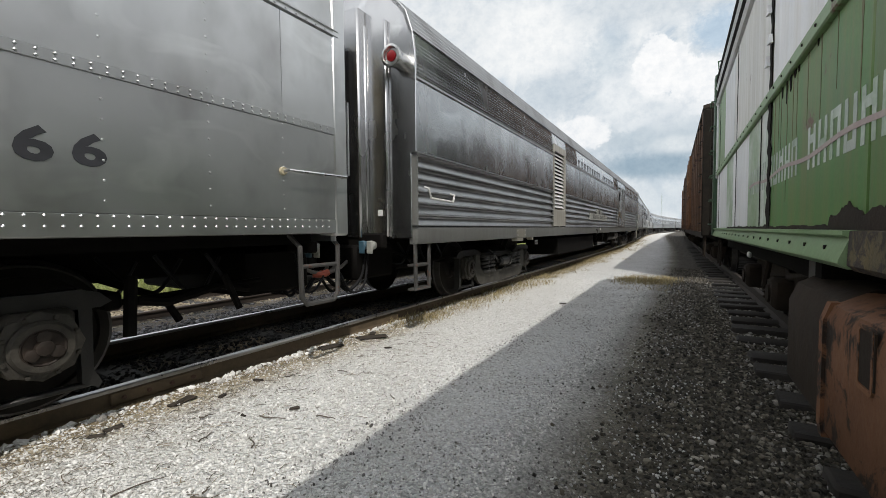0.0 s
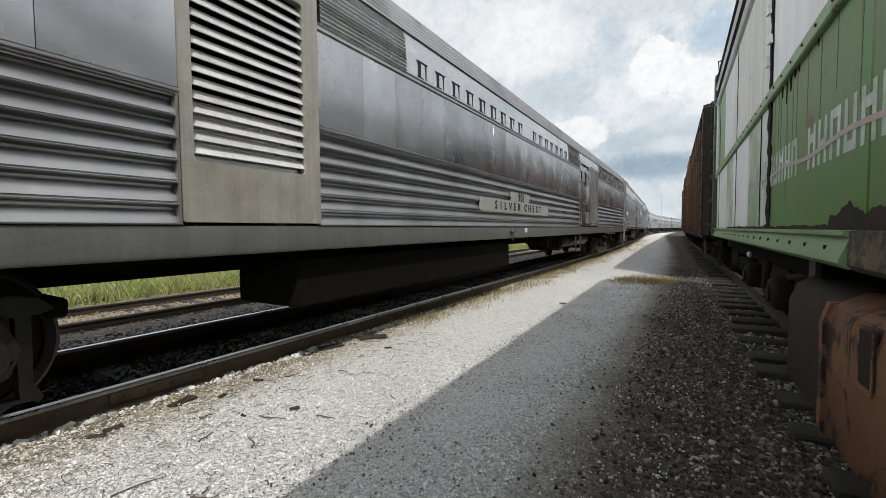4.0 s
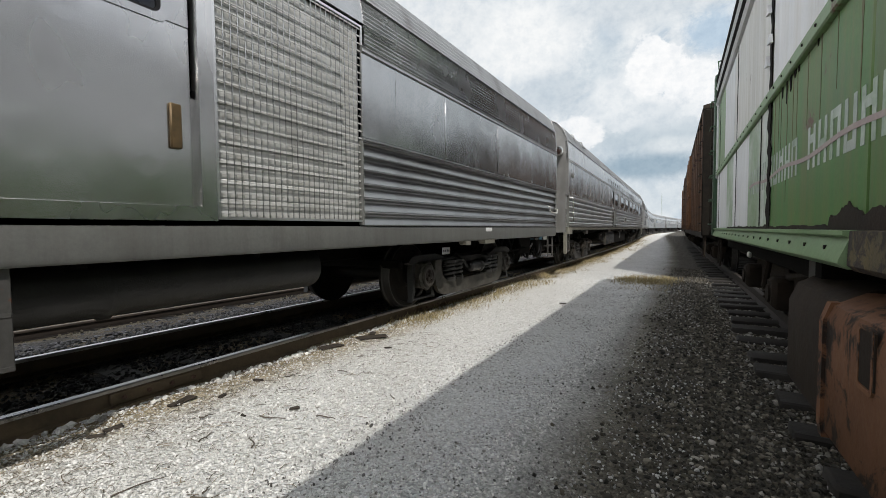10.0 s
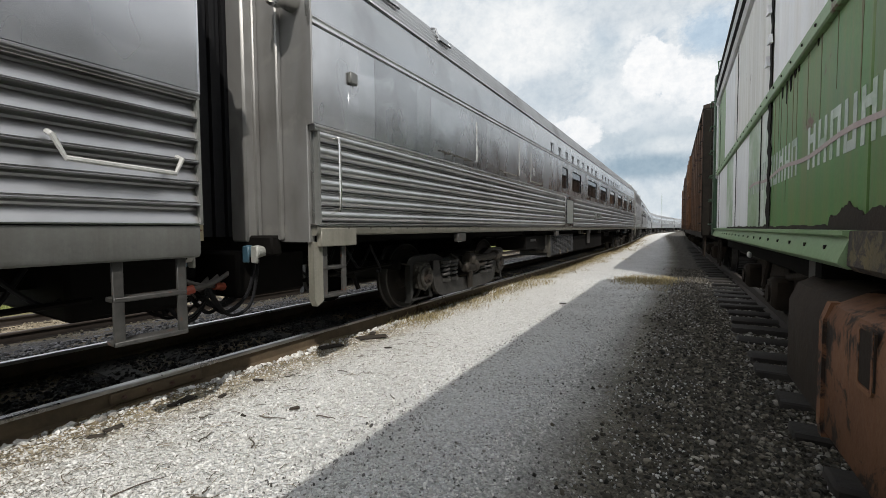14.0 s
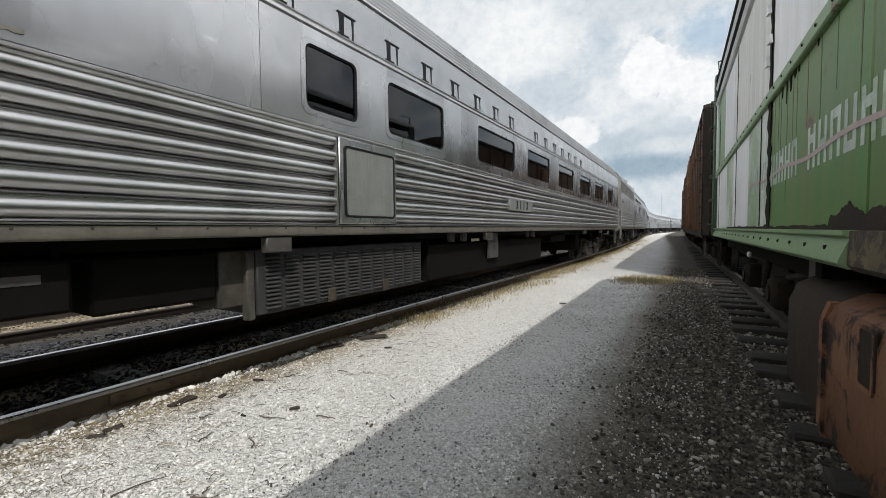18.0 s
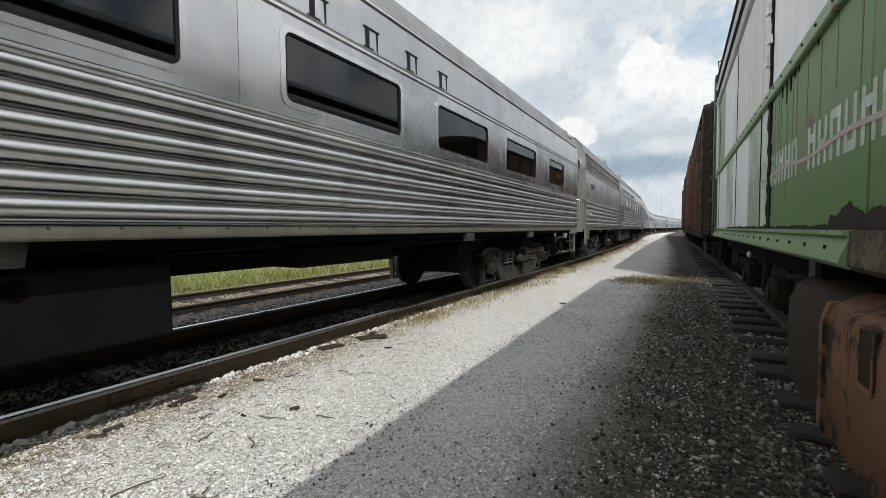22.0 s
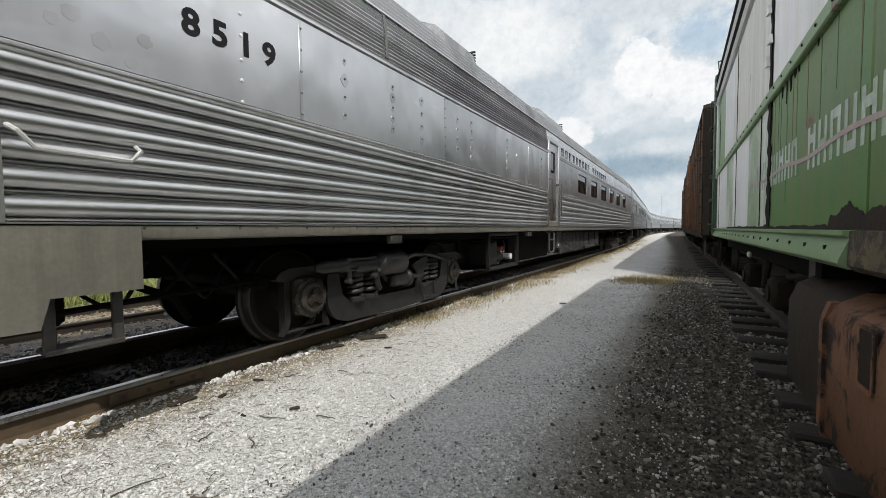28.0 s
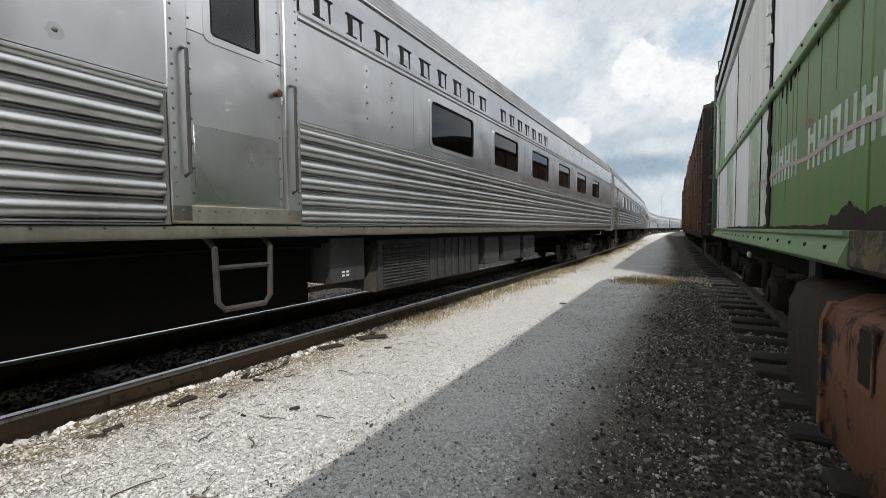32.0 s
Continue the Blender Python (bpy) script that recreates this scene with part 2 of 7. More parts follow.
SILL_TAN = paint("tan dusty sill", [(0.20, 0.19, 0.16), (0.30, 0.285, 0.235)], 0.45, 2.5, 0.0, bump=0.12, streaks=0.35, metal=0.3)
ENDWALL = steel("tan end sheet", 0.28, 0.38, 0.42, 0.56, (1.0, 0.96, 0.87), 0.3, 0.5, 0.45)
LETTERBOARD = steel("bright letterboard", 0.52, 0.63, 0.18, 0.32, (1.0, 1.0, 1.0), 0.25, 0.95, 0.2)
PLATE = paint("grey-green name plate", [(0.24, 0.245, 0.225), (0.32, 0.325, 0.30)], 0.45, 4, bump=0.05, streaks=0.25, streakcol=(0.20, 0.18, 0.14))
INK = paint("faded black paint", [(0.012, 0.013, 0.016), (0.03, 0.03, 0.035)], 0.55, 6, bump=0.03)
HATCH = paint("dusty tan hatch paint", [(0.20, 0.19, 0.16), (0.31, 0.295, 0.255)], 0.5, 3, bump=0.12, streaks=0.4)
COVER = paint("dull grey-green sheet", [(0.15, 0.16, 0.15), (0.21, 0.22, 0.205)], 0.45, 4, bump=0.05, streaks=0.3)
INKD = paint("deep black paint", [(0.008, 0.008, 0.009), (0.016, 0.016, 0.017)], 0.6, 6, bump=0.03, spec=0.2)
# almost no colour or sheen: the deep shade under the cars is put in here
DARK = paint("near-black underframe with shade painted in", [(0.0045, 0.0042, 0.004), (0.010, 0.009, 0.008)], 0.8, 4, spec=0.06)
TRUCK = paint("dusty black truck castings", [(0.008, 0.0077, 0.0072), (0.024, 0.023, 0.021)], 0.45, 6, bump=0.35, spec=0.4)
TRUCK_TAN = paint("brown dusty castings", [(0.016, 0.014, 0.012), (0.050, 0.042, 0.033)], 0.7, 7, bump=0.35, spec=0.2)
EQUAL = paint("grey scaled beam", [(0.018, 0.017, 0.015), (0.088, 0.083, 0.07)], 0.7, 5, bump=0.45, spec=0.2, streaks=0.5)
JOURNAL = paint("scuffed grey-brown castings", [(0.014, 0.0125, 0.0105), (0.060, 0.054, 0.044)], 0.6, 9, bump=0.5, spec=0.3)
SPRING = paint("grey coil steel", [(0.012, 0.0115, 0.0105), (0.048, 0.046, 0.042)], 0.5, 11, bump=0.3, spec=0.35)
BEAM = paint("dark worn beam", [(0.012, 0.0115, 0.011), (0.048, 0.046, 0.043)], 0.6, 5, bump=0.4, spec=0.3, streaks=0.4)
WHEEL = paint("dark wheel steel", [(0.007, 0.0062, 0.0055), (0.019, 0.016, 0.013)], 0.65, 6, metal=0.0, spec=0.2)
TREAD = paint("polished wheel rim", [(0.05, 0.047, 0.044), (0.11, 0.105, 0.10)], 0.55, 6, metal=0.7, bump=0.05)
RUBBER = paint("black rubber", [(0.008, 0.008, 0.009), (0.014, 0.014, 0.015)], 0.65, 8, spec=0.15)
HOSE = paint("grey worn hose", [(0.06, 0.055, 0.05), (0.12, 0.11, 0.10)], 0.7, 9)
REDP = paint("faded red paint", [(0.32, 0.06, 0.035), (0.45, 0.11, 0.06)], 0.6, 9)
BLUEP = paint("blue painted cap", [(0.03, 0.07, 0.10), (0.05, 0.11, 0.15)], 0.5, 9)
WHITEP = paint("white paint", [(0.66, 0.66, 0.64), (0.80, 0.80, 0.78)], 0.5, 6, bump=0.05)
TANP = paint("yellowed cream paint", [(0.38, 0.33, 0.21), (0.50, 0.44, 0.30)], 0.6, 6, 0.15)
GREYSTEP = paint("worn grey step iron", [(0.024, 0.023, 0.021), (0.075, 0.072, 0.067)], 0.55, 9, 0.1)
BRASS = paint("worn brass latch", [(0.08, 0.055, 0.025), (0.17, 0.11, 0.05)], 0.5, 12, metal=0.5)
PALE = paint("pale grey weathered paint", [(0.40, 0.40, 0.385), (0.56, 0.56, 0.54)], 0.5, 5, bump=0.08, streaks=0.3, streakcol=(0.25, 0.22, 0.17))
CAP = paint("rust-brown bearing cap", [(0.010, 0.0075, 0.006), (0.034, 0.024, 0.018)], 0.6, 9, bump=0.4, spec=0.3)
LOUVER = paint("dusty louvred sheet", [(0.032, 0.032, 0.033), (0.065, 0.065, 0.066)], 0.65, 5, bump=0.15, spec=0.2)

GLASS, _t, _b, _n, _l = material("tinted coach glass")
_b.inputs["Base Color"].default_value = (0.03, 0.045, 0.06, 1)
_b.inputs["Roughness"].default_value = 0.03
_b.inputs["Transmission Weight"].default_value = 1.0
_b.inputs["IOR"].default_value = 1.48
REDGLASS, _t, _b, _n, _l = material("red lamp lens")
_b.inputs["Base Color"].default_value = (0.20, 0.01, 0.012, 1)
_b.inputs["Roughness"].default_value = 0.12
LENS, _t, _b, _n, _l = material("dark lamp lens")
_b.inputs["Base Color"].default_value = (0.035, 0.02, 0.015, 1)
_b.inputs["Roughness"].default_value = 0.1
CHROME, _t, _b, _n, _l = material("bright metal")
_b.inputs["Base Color"].default_value = (0.72, 0.71, 0.68, 1)
_b.inputs["Metallic"].default_value, _b.inputs["Roughness"].default_value = 1.0, 0.25

# ---- ground, tracks, grass, distance ----
def follow(t, link):
    """World x with the tracks' winding taken out."""
    geo = t.nodes.new("ShaderNodeNewGeometry")
    sep = t.nodes.new("ShaderNodeSeparateXYZ")
    link(geo.outputs["Position"], sep.inputs[0])
    a = t.nodes.new("ShaderNodeMapRange")
    a.interpolation_type = "SMOOTHSTEP"
    a.inputs["From Min"].default_value, a.inputs["From Max"].default_value = 8.0, 92.0
    a.inputs["To Min"].default_value, a.inputs["To Max"].default_value = 0.0, 3.36
    link(sep.outputs["Y"], a.inputs[0])
    s = t.nodes.new("ShaderNodeMath")
    link(sep.outputs["X"], s.inputs[0])
    link(a.outputs[0], s.inputs[1])
    return s.outputs[0], geo.outputs["Position"]


def zones(t, link, x, pos, stops, wobble):
    """Colours by distance across the tracks, with ragged borders."""
    n = grain(t, pos, 1.1, 6, 0.65)
    w = t.nodes.new("ShaderNodeMath")
    w.operation = "MULTIPLY_ADD"
    link(n, w.inputs[0])
    w.inputs[1].default_value = wobble * 2
    link(x, w.inputs[2])
    r = t.nodes.new("ShaderNodeMapRange")
    r.inputs["From Min"].default_value, r.inputs["From Max"].default_value = -16.0 + wobble, 4.0 + wobble
    link(w.outputs[0], r.inputs[0])
    return ramp(t, r.outputs[0], [((p + 16) / 20, c) for p, c in stops])


GROUND, t, b, _, link = material("gravel yard ground")
x, pos = follow(t, link)
# past -1.35 limestone darkens: stones mixed in, and the freight cars' shade painted in
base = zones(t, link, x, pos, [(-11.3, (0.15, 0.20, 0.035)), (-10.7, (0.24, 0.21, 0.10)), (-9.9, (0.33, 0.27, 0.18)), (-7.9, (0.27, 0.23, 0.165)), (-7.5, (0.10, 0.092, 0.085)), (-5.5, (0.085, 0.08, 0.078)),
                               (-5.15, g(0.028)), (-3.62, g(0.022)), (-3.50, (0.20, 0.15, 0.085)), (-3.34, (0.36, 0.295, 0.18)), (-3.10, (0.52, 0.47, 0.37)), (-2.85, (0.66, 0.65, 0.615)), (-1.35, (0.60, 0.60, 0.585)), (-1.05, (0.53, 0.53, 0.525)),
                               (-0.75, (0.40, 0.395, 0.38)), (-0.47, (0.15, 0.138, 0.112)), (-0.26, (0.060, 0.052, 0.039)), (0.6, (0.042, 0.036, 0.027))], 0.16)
vor = t.nodes.new("ShaderNodeTexVoronoi")
vor.inputs["Scale"].default_value = 85.0
link(pos, vor.inputs["Vector"])
vor2 = t.nodes.new("ShaderNodeTexVoronoi")
vor2.inputs["Scale"].default_value = 37.0
link(pos, vor2.inputs["Vector"])
sepc = t.nodes.new("ShaderNodeSeparateColor")
link(vor.outputs["Color"], sepc.inputs[0])
sepd = t.nodes.new("ShaderNodeSeparateColor")
link(vor2.outputs["Color"], sepd.inputs[0])
c = mix(t, 0.75, base, ramp(t, sepc.outputs[0], [(0.0, g(0.28)), (0.5, g(0.5)), (1.0, g(0.72))]), "OVERLAY")
c = mix(t, 0.45, c, ramp(t, sepd.outputs[0], [(0.0, g(0.3)), (1.0, g(0.68))]), "OVERLAY")
c = mix(t, 0.5, c, ramp(t, grain(t, pos, 0.9, 5, 0.6), [(0.3, g(0.38)), (0.7, g(0.6))]), "OVERLAY")
c = mix(t, 0.45, c, ramp(t, grain(t, pos, 26.0, 6, 0.75), [(0.3, g(0.34)), (0.7, g(0.64))]), "OVERLAY")
damp = ramp(t, grain(t, pos, 2.3, 8, 0.75), [(0.62, g(0)), (0.74, g(0.55))])
c = mix(t, damp, c, (0.16, 0.12, 0.07))
verge = zones(t, link, x, pos, [(-3.6, g(1)), (-3.30, g(0.8)), (-2.75, g(0))], 0.16)
soil = ramp(t, grain(t, pos, 1.5, 9, 0.72), [(0.46, g(0)), (0.62, g(0.85))])
c = mix(t, mix(t, 1.0, verge, soil, "MULTIPLY"), c, (0.17, 0.125, 0.065))
link(c, b.inputs["Base Color"])
b.inputs["Roughness"].default_value = 0.95
low = relief(t, b, vor2.outputs["Distance"], 0.9, 0.022)
low = relief(t, b, vor.outputs["Distance"], 1.0, 0.016, low)
relief(t, b, grain(t, pos, 160, 3, 0.7), 0.5, 0.003, low)


def axis(cells):
    out = [cells[0][0]]
    for a, e, n in cells:
        out += [a + (e - a) * (i + 1) / n for i in range(n)]
    return out


def lie(x, y):
    """Height of the ground: yard level, lower across the third track, slight unevenness."""
    xs = x - bend(y)[0] if y > 0 else x
    z = -0.25 * min(1.0, max(0.0, (-5.6 - xs) / 1.8)) - 0.06 * min(1.0, max(0.0, (xs - 0.1) / 0.4))
    z -= 0.05 * min(1.0, max(0.0, min(-3.50 - xs, xs + 5.05) / 0.08))
    near = max(0.0, 1.0 - abs(y - 4) / 30)
    if near > 0 and -4 < x < 3:
        z += near * (0.018 * noise.noise((x * 1.3, y * 1.3, 0)) + 0.010 * noise.noise((x * 7, y * 7, 3)) + 0.006 * noise.noise((x * 19, y * 19, 5)))
    return z


gx = axis([(-2500, -200, 4), (-200, -30, 6), (-30, -12, 6), (-12, -5.7, 9), (-5.7, -5.2, 4), (-5.2, -3.7, 5), (-3.7, 1.4, 128), (1.4, 4, 6), (4, 30, 5), (30, 2500, 5)])
gy = axis([(-400, -20, 4), (-20, 0.3, 14), (0.3, 9.0, 190), (9, 20, 60), (20, 60, 40), (60, 130, 30), (130, 400, 10), (400, 3500, 6)])
nx = len(gx)
me = bpy.data.meshes.new("ground")
me.from_pydata([(x, y, lie(x, y)) for y in gy for x in gx], [], [(j * nx + i, j * nx + i + 1, (j + 1) * nx + i + 1, (j + 1) * nx + i) for j in range(len(gy) - 1) for i in range(nx - 1)])
me.polygons.foreach_set("use_smooth", [True] * len(me.polygons))
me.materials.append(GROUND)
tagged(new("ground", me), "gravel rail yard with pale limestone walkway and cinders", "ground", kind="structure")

RAILTOP = paint("worn bright rail head", [(0.26, 0.25, 0.24), (0.42, 0.41, 0.40)], 0.30, 5, metal=0.9, bump=0.03)
RAILSIDE = paint("rusty rail web", [(0.052, 0.037, 0.022), (0.115, 0.082, 0.048)], 0.8, 6, bump=0.2)
RAILDARK = paint("dark red rusty rail", [(0.045, 0.022, 0.016), (0.09, 0.045, 0.03)], 0.7, 6, bump=0.15)
# dark old rail; on the siding its tone also carries the parked cars' shade
RAILOLD = paint("old dark rail", [(0.020, 0.015, 0.012), (0.045, 0.033, 0.025)], 0.7, 6, bump=0.15)
TIE = paint("weathered creosoted wood", [(0.010, 0.0088, 0.0075), (0.033, 0.028, 0.023)], 0.85, 6, bump=0.4, fine=60)


def rail_path(shape, prof, x, top, y0, y1, line=None):
    ys = [y0]
    while ys[-1] < y1:
        ys.append(ys[-1] + (2.0 if ys[-1] < 130 else 20.0))
    n = len(prof)
    v = [(x + (line(y) if line else bend(y)[0]) + px, y, top + pz) for y in ys for px, pz in prof]
    f = [(k * n + i, k * n + (i + 1) % n, (k + 1) * n + (i + 1) % n, (k + 1) * n + i) for k in range(len(ys) - 1) for i in range(n)]
    f += [tuple(range(n))[::-1], tuple(range(len(ys) * n - n, len(ys) * n))]
    return shape.add(v, f)


HEAD = [(-0.036, -0.030), (-0.036, -0.008), (-0.028, 0.0), (0.028, 0.0), (0.036, -0.008), (0.036, -0.030)]
WEB = [(-0.075, -0.170), (-0.075, -0.160), (-0.012, -0.135), (-0.010, -0.032), (0.010, -0.032), (0.012, -0.135), (0.075, -0.160), (0.075, -0.170)]
tie_meshes = []
for k in range(6):
    random.seed(40 + k)
    L, w = 1.35 + random.uniform(-0.05, 0.05), 0.115 + random.uniform(-0.01, 0.01)
    s = Shape().box(-L, L, -w, w, -0.17, 0.0, 0.018)
    s.v = [(x_ + random.uniform(-0.012, 0.012), y_ + random.uniform(-0.008, 0.008), z_ + random.uniform(-0.007, 0.004)) for x_, y_, z_ in s.v]
    tie_meshes.append(s.mesh("tie", TIE))


def track(name, label, x, top, y0, y1, head, web, ties, sink, line=None, pitch=0.53):
    e = thing(name, label, "railway track", kind="structure")
    for side in (-0.7525, 0.7525):
        r = part("rail", rail_path(Shape(), WEB, x + side, top, y0, y1, line), web, e)
        part("rail_head", rail_path(Shape(), HEAD, x + side, top, y0, y1, line), head, r)
    random.seed(11)
    y = ties[0]
    while y < ties[1]:
        part("tie", random.choice(tie_meshes), TIE, e, at=pose(x + (line(y) if line else bend(y)[0]) + random.uniform(-0.04, 0.04), y, top - 0.17 + sink + random.uniform(-0.015, 0.01), 0, 0, random.uniform(-1.5, 1.5)))
        y += pitch + random.uniform(-0.03, 0.03)
    return e


track("track_1", "running track with polished rail heads in black cinders", TRAIN_X, RAIL, -40, 420, RAILTOP, RAILSIDE, (-1.0, 26.0), -0.024)
track("track_2", "siding track with dark ties under parked freight cars", 0.0, RAIL, -40, 100, RAILOLD, RAILOLD, (-2.07, 32.0), 0.022, siding, 0.595)
track("track_3", "unused track with dark rusty rails and dry weeds", TRAIN_X - 4.43, -0.10, -60, 420, RAILOLD, RAILOLD, (-8.0, 30.0), 0.03)
for y in (1.55, 5.35):          # joint bars on the near rail
    jb = thing("joint_bar", "rusty bolted joint bar on the rail", "rail joint", pose(TRAIN_X + 0.7525 + 0.022, y, RAIL - 0.085))
    part("bar", Shape().box(-0.012, 0.014, -0.32, 0.32, -0.045, 0.045, 0.01), RAILSIDE, jb)
    for k in range(4):
        part("bolt", Shape().lathe([(0.012, 0.016), (0.034, 0.016), (0.038, 0.011)], "x", (0, -0.24 + 0.16 * k, 0), 6), RAILDARK, jb)

# loose stones
PEBBLE, t, b, _, link = material("pale crushed limestone")
geo = t.nodes.new("ShaderNodeNewGeometry")
col = ramp(t, geo.outputs["Random Per Island"], [(0.0, (0.12, 0.11, 0.095)), (0.06, (0.42, 0.41, 0.38)), (0.5, (0.62, 0.61, 0.585)), (1.0, (0.80, 0.79, 0.765))])
link(mix(t, 0.5, col, ramp(t, grain(t, mapped(t), 130, 4, 0.7), [(0.3, g(0.36)), (0.7, g(0.64))]), "OVERLAY"), b.inputs["Base Color"])
b.inputs["Roughness"].default_value = 0.92
BALLAST, t, b, _, link = material("dark brown ballast")
geo = t.nodes.new("ShaderNodeNewGeometry")
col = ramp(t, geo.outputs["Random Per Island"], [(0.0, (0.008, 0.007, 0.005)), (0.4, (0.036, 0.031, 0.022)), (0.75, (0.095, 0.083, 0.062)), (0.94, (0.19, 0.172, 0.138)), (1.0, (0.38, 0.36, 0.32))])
link(mix(t, 0.5, col, ramp(t, grain(t, mapped(t), 90, 4, 0.7), [(0.3, g(0.36)), (0.7, g(0.64))]), "OVERLAY"), b.inputs["Base Color"])
b.inputs["Roughness"].default_value = 0.92


def scatter(name, label, count, place, size, mat_, seed):
    """Many small angular stones in one mesh."""
    rng = np.random.default_rng(seed)
    bm = bmesh.new()
    bmesh.ops.create_icosphere(bm, subdivisions=1, radius=1.0)
    bv = np.array([v.co for v in bm.verts])
    bf = np.array([[v.index for v in f.verts] for f in bm.faces])
    bm.free()
    P = np.array([place(rng) for _ in range(count)])
    S = rng.uniform(size[0], size[1], count) * rng.uniform(0.6, 1.0, count)
    V = bv[None] * rng.uniform(0.45, 1.3, (count, len(bv), 1)) * np.stack([rng.uniform(0.6, 1.2, count), rng.uniform(0.6, 1.2, count), rng.uniform(0.6, 1.05, count)], 1)[:, None]
    a = rng.uniform(0, 6.283, count)
    ca, sa = np.cos(a)[:, None], np.sin(a)[:, None]
    V = np.stack([V[:, :, 0] * ca - V[:, :, 1] * sa, V[:, :, 0] * sa + V[:, :, 1] * ca, V[:, :, 2]], 2) * S[:, None, None] + P[:, None]
    V[:, :, 2] += (S * 0.22)[:, None]
    F = (bf[None] + (np.arange(count) * len(bv))[:, None, None]).reshape(-1, 3)
    me = bpy.data.meshes.new(name)
    me.from_pydata(V.reshape(-1, 3).tolist(), [], F.tolist())
    me.materials.append(mat_)
    return tagged(new(name, me), label, "gravel", kind="stuff")


def white_spot(r):
    y = 0.5 + 10.0 * r.random() ** 1.7
    x = r.uniform(-3.42, -0.75)
    return x, y, lie(x, y)


def dark_spot(r):
    y = 0.5 + 14.0 * r.random() ** 1.6
    x = min(r.normal(0.42, 0.36), 1.3) if r.random() < 0.5 else -0.50 + 1.70 * r.random() ** 0.7
    return x, y, lie(x, y)


def tie_spot(r):
    y = 0.8 + 13.0 * r.random() ** 1.3
    x = siding(y) - 0.95 + max(-0.6, min(0.45, 0.24 * r.normal()))
    return x, y, lie(x, y)


def cinder_spot(r):
    y = -0.5 + 14.0 * r.random() ** 1.3
    x = TRAIN_X + r.uniform(-0.72, 0.70) + bend(y)[0]
    return x, y, lie(x, y)


def bed_spot(r):
    y = -1.0 + 22.0 * r.random() ** 1.2
    x = r.uniform(-7.7, -5.15) + bend(y)[0]
    return x, y, lie(x, y)


def dry_spot(r):
    y = -1.0 + 24.0 * r.random()
    x = r.uniform(-9.9, -7.8) + bend(y)[0]
    return x, y, lie(x, y)


def stone_material(name, stops):
    m, t, b, _, link = material(name)
    geo = t.nodes.new("ShaderNodeNewGeometry")
    col = ramp(t, geo.outputs["Random Per Island"], stops)
    link(mix(t, 0.5, col, ramp(t, grain(t, mapped(t), 90, 4, 0.7), [(0.3, g(0.36)), (0.7, g(0.64))]), "OVERLAY"), b.inputs["Base Color"])
    b.inputs["Roughness"].default_value = 0.9
    return m


TIEGRAVEL = stone_material("grey siding gravel", [(0.0, (0.045, 0.041, 0.034)), (0.5, (0.17, 0.16, 0.14)), (1.0, (0.37, 0.36, 0.335))])
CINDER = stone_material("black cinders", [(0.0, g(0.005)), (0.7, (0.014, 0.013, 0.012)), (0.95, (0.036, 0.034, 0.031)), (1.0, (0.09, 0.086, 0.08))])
EDGEGRAVEL = stone_material("mixed grey gravel", [(0.0, (0.045, 0.041, 0.036)), (0.35, (0.22, 0.215, 0.205)), (1.0, (0.56, 0.55, 0.53))])
DRYSTONE = stone_material("tan dusty stones", [(0.0, (0.06, 0.05, 0.035)), (0.5, (0.19, 0.16, 0.11)), (1.0, (0.34, 0.30, 0.22))])
BEDSTONE = stone_material("dark bed stones", [(0.0, (0.03, 0.028, 0.028)), (0.5, (0.10, 0.096, 0.098)), (1.0, (0.24, 0.235, 0.24))])
scatter("walkway_gravel", "pale crushed limestone chips strewn over the walkway", 42000, white_spot, (0.0035, 0.0125), PEBBLE, 3)
scatter("ballast_stones", "dark brown ballast stones beside the siding", 36000, dark_spot, (0.006, 0.023), BALLAST, 4)
scatter("rail_gravel", "larger pale stones along the rail", 700, lambda r: (-3.42 + abs(r.normal(0, 0.05)), r.uniform(0.6, 9), 0.0), (0.016, 0.035), PEBBLE, 5)

scatter("edge_gravel", "grey crushed stone between walkway and dark ballast", 15000, lambda r: (r.uniform(-1.8, 0.1), 0.5 + 11.0 * r.random() ** 1.7, 0.0), (0.004, 0.013), EDGEGRAVEL, 14)
scatter("tie_gravel", "grey stones lying between the siding's ties", 7000, tie_spot, (0.012, 0.028), TIEGRAVEL, 6)
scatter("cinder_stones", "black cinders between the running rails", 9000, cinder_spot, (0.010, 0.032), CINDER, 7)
scatter("bed_stones", "dark grey ballast between the outer tracks", 9000, bed_spot, (0.015, 0.04), BEDSTONE, 12)
scatter("dry_bed_stones", "tan dusty stones on the unused track", 6000, dry_spot, (0.015, 0.04), DRYSTONE, 13)

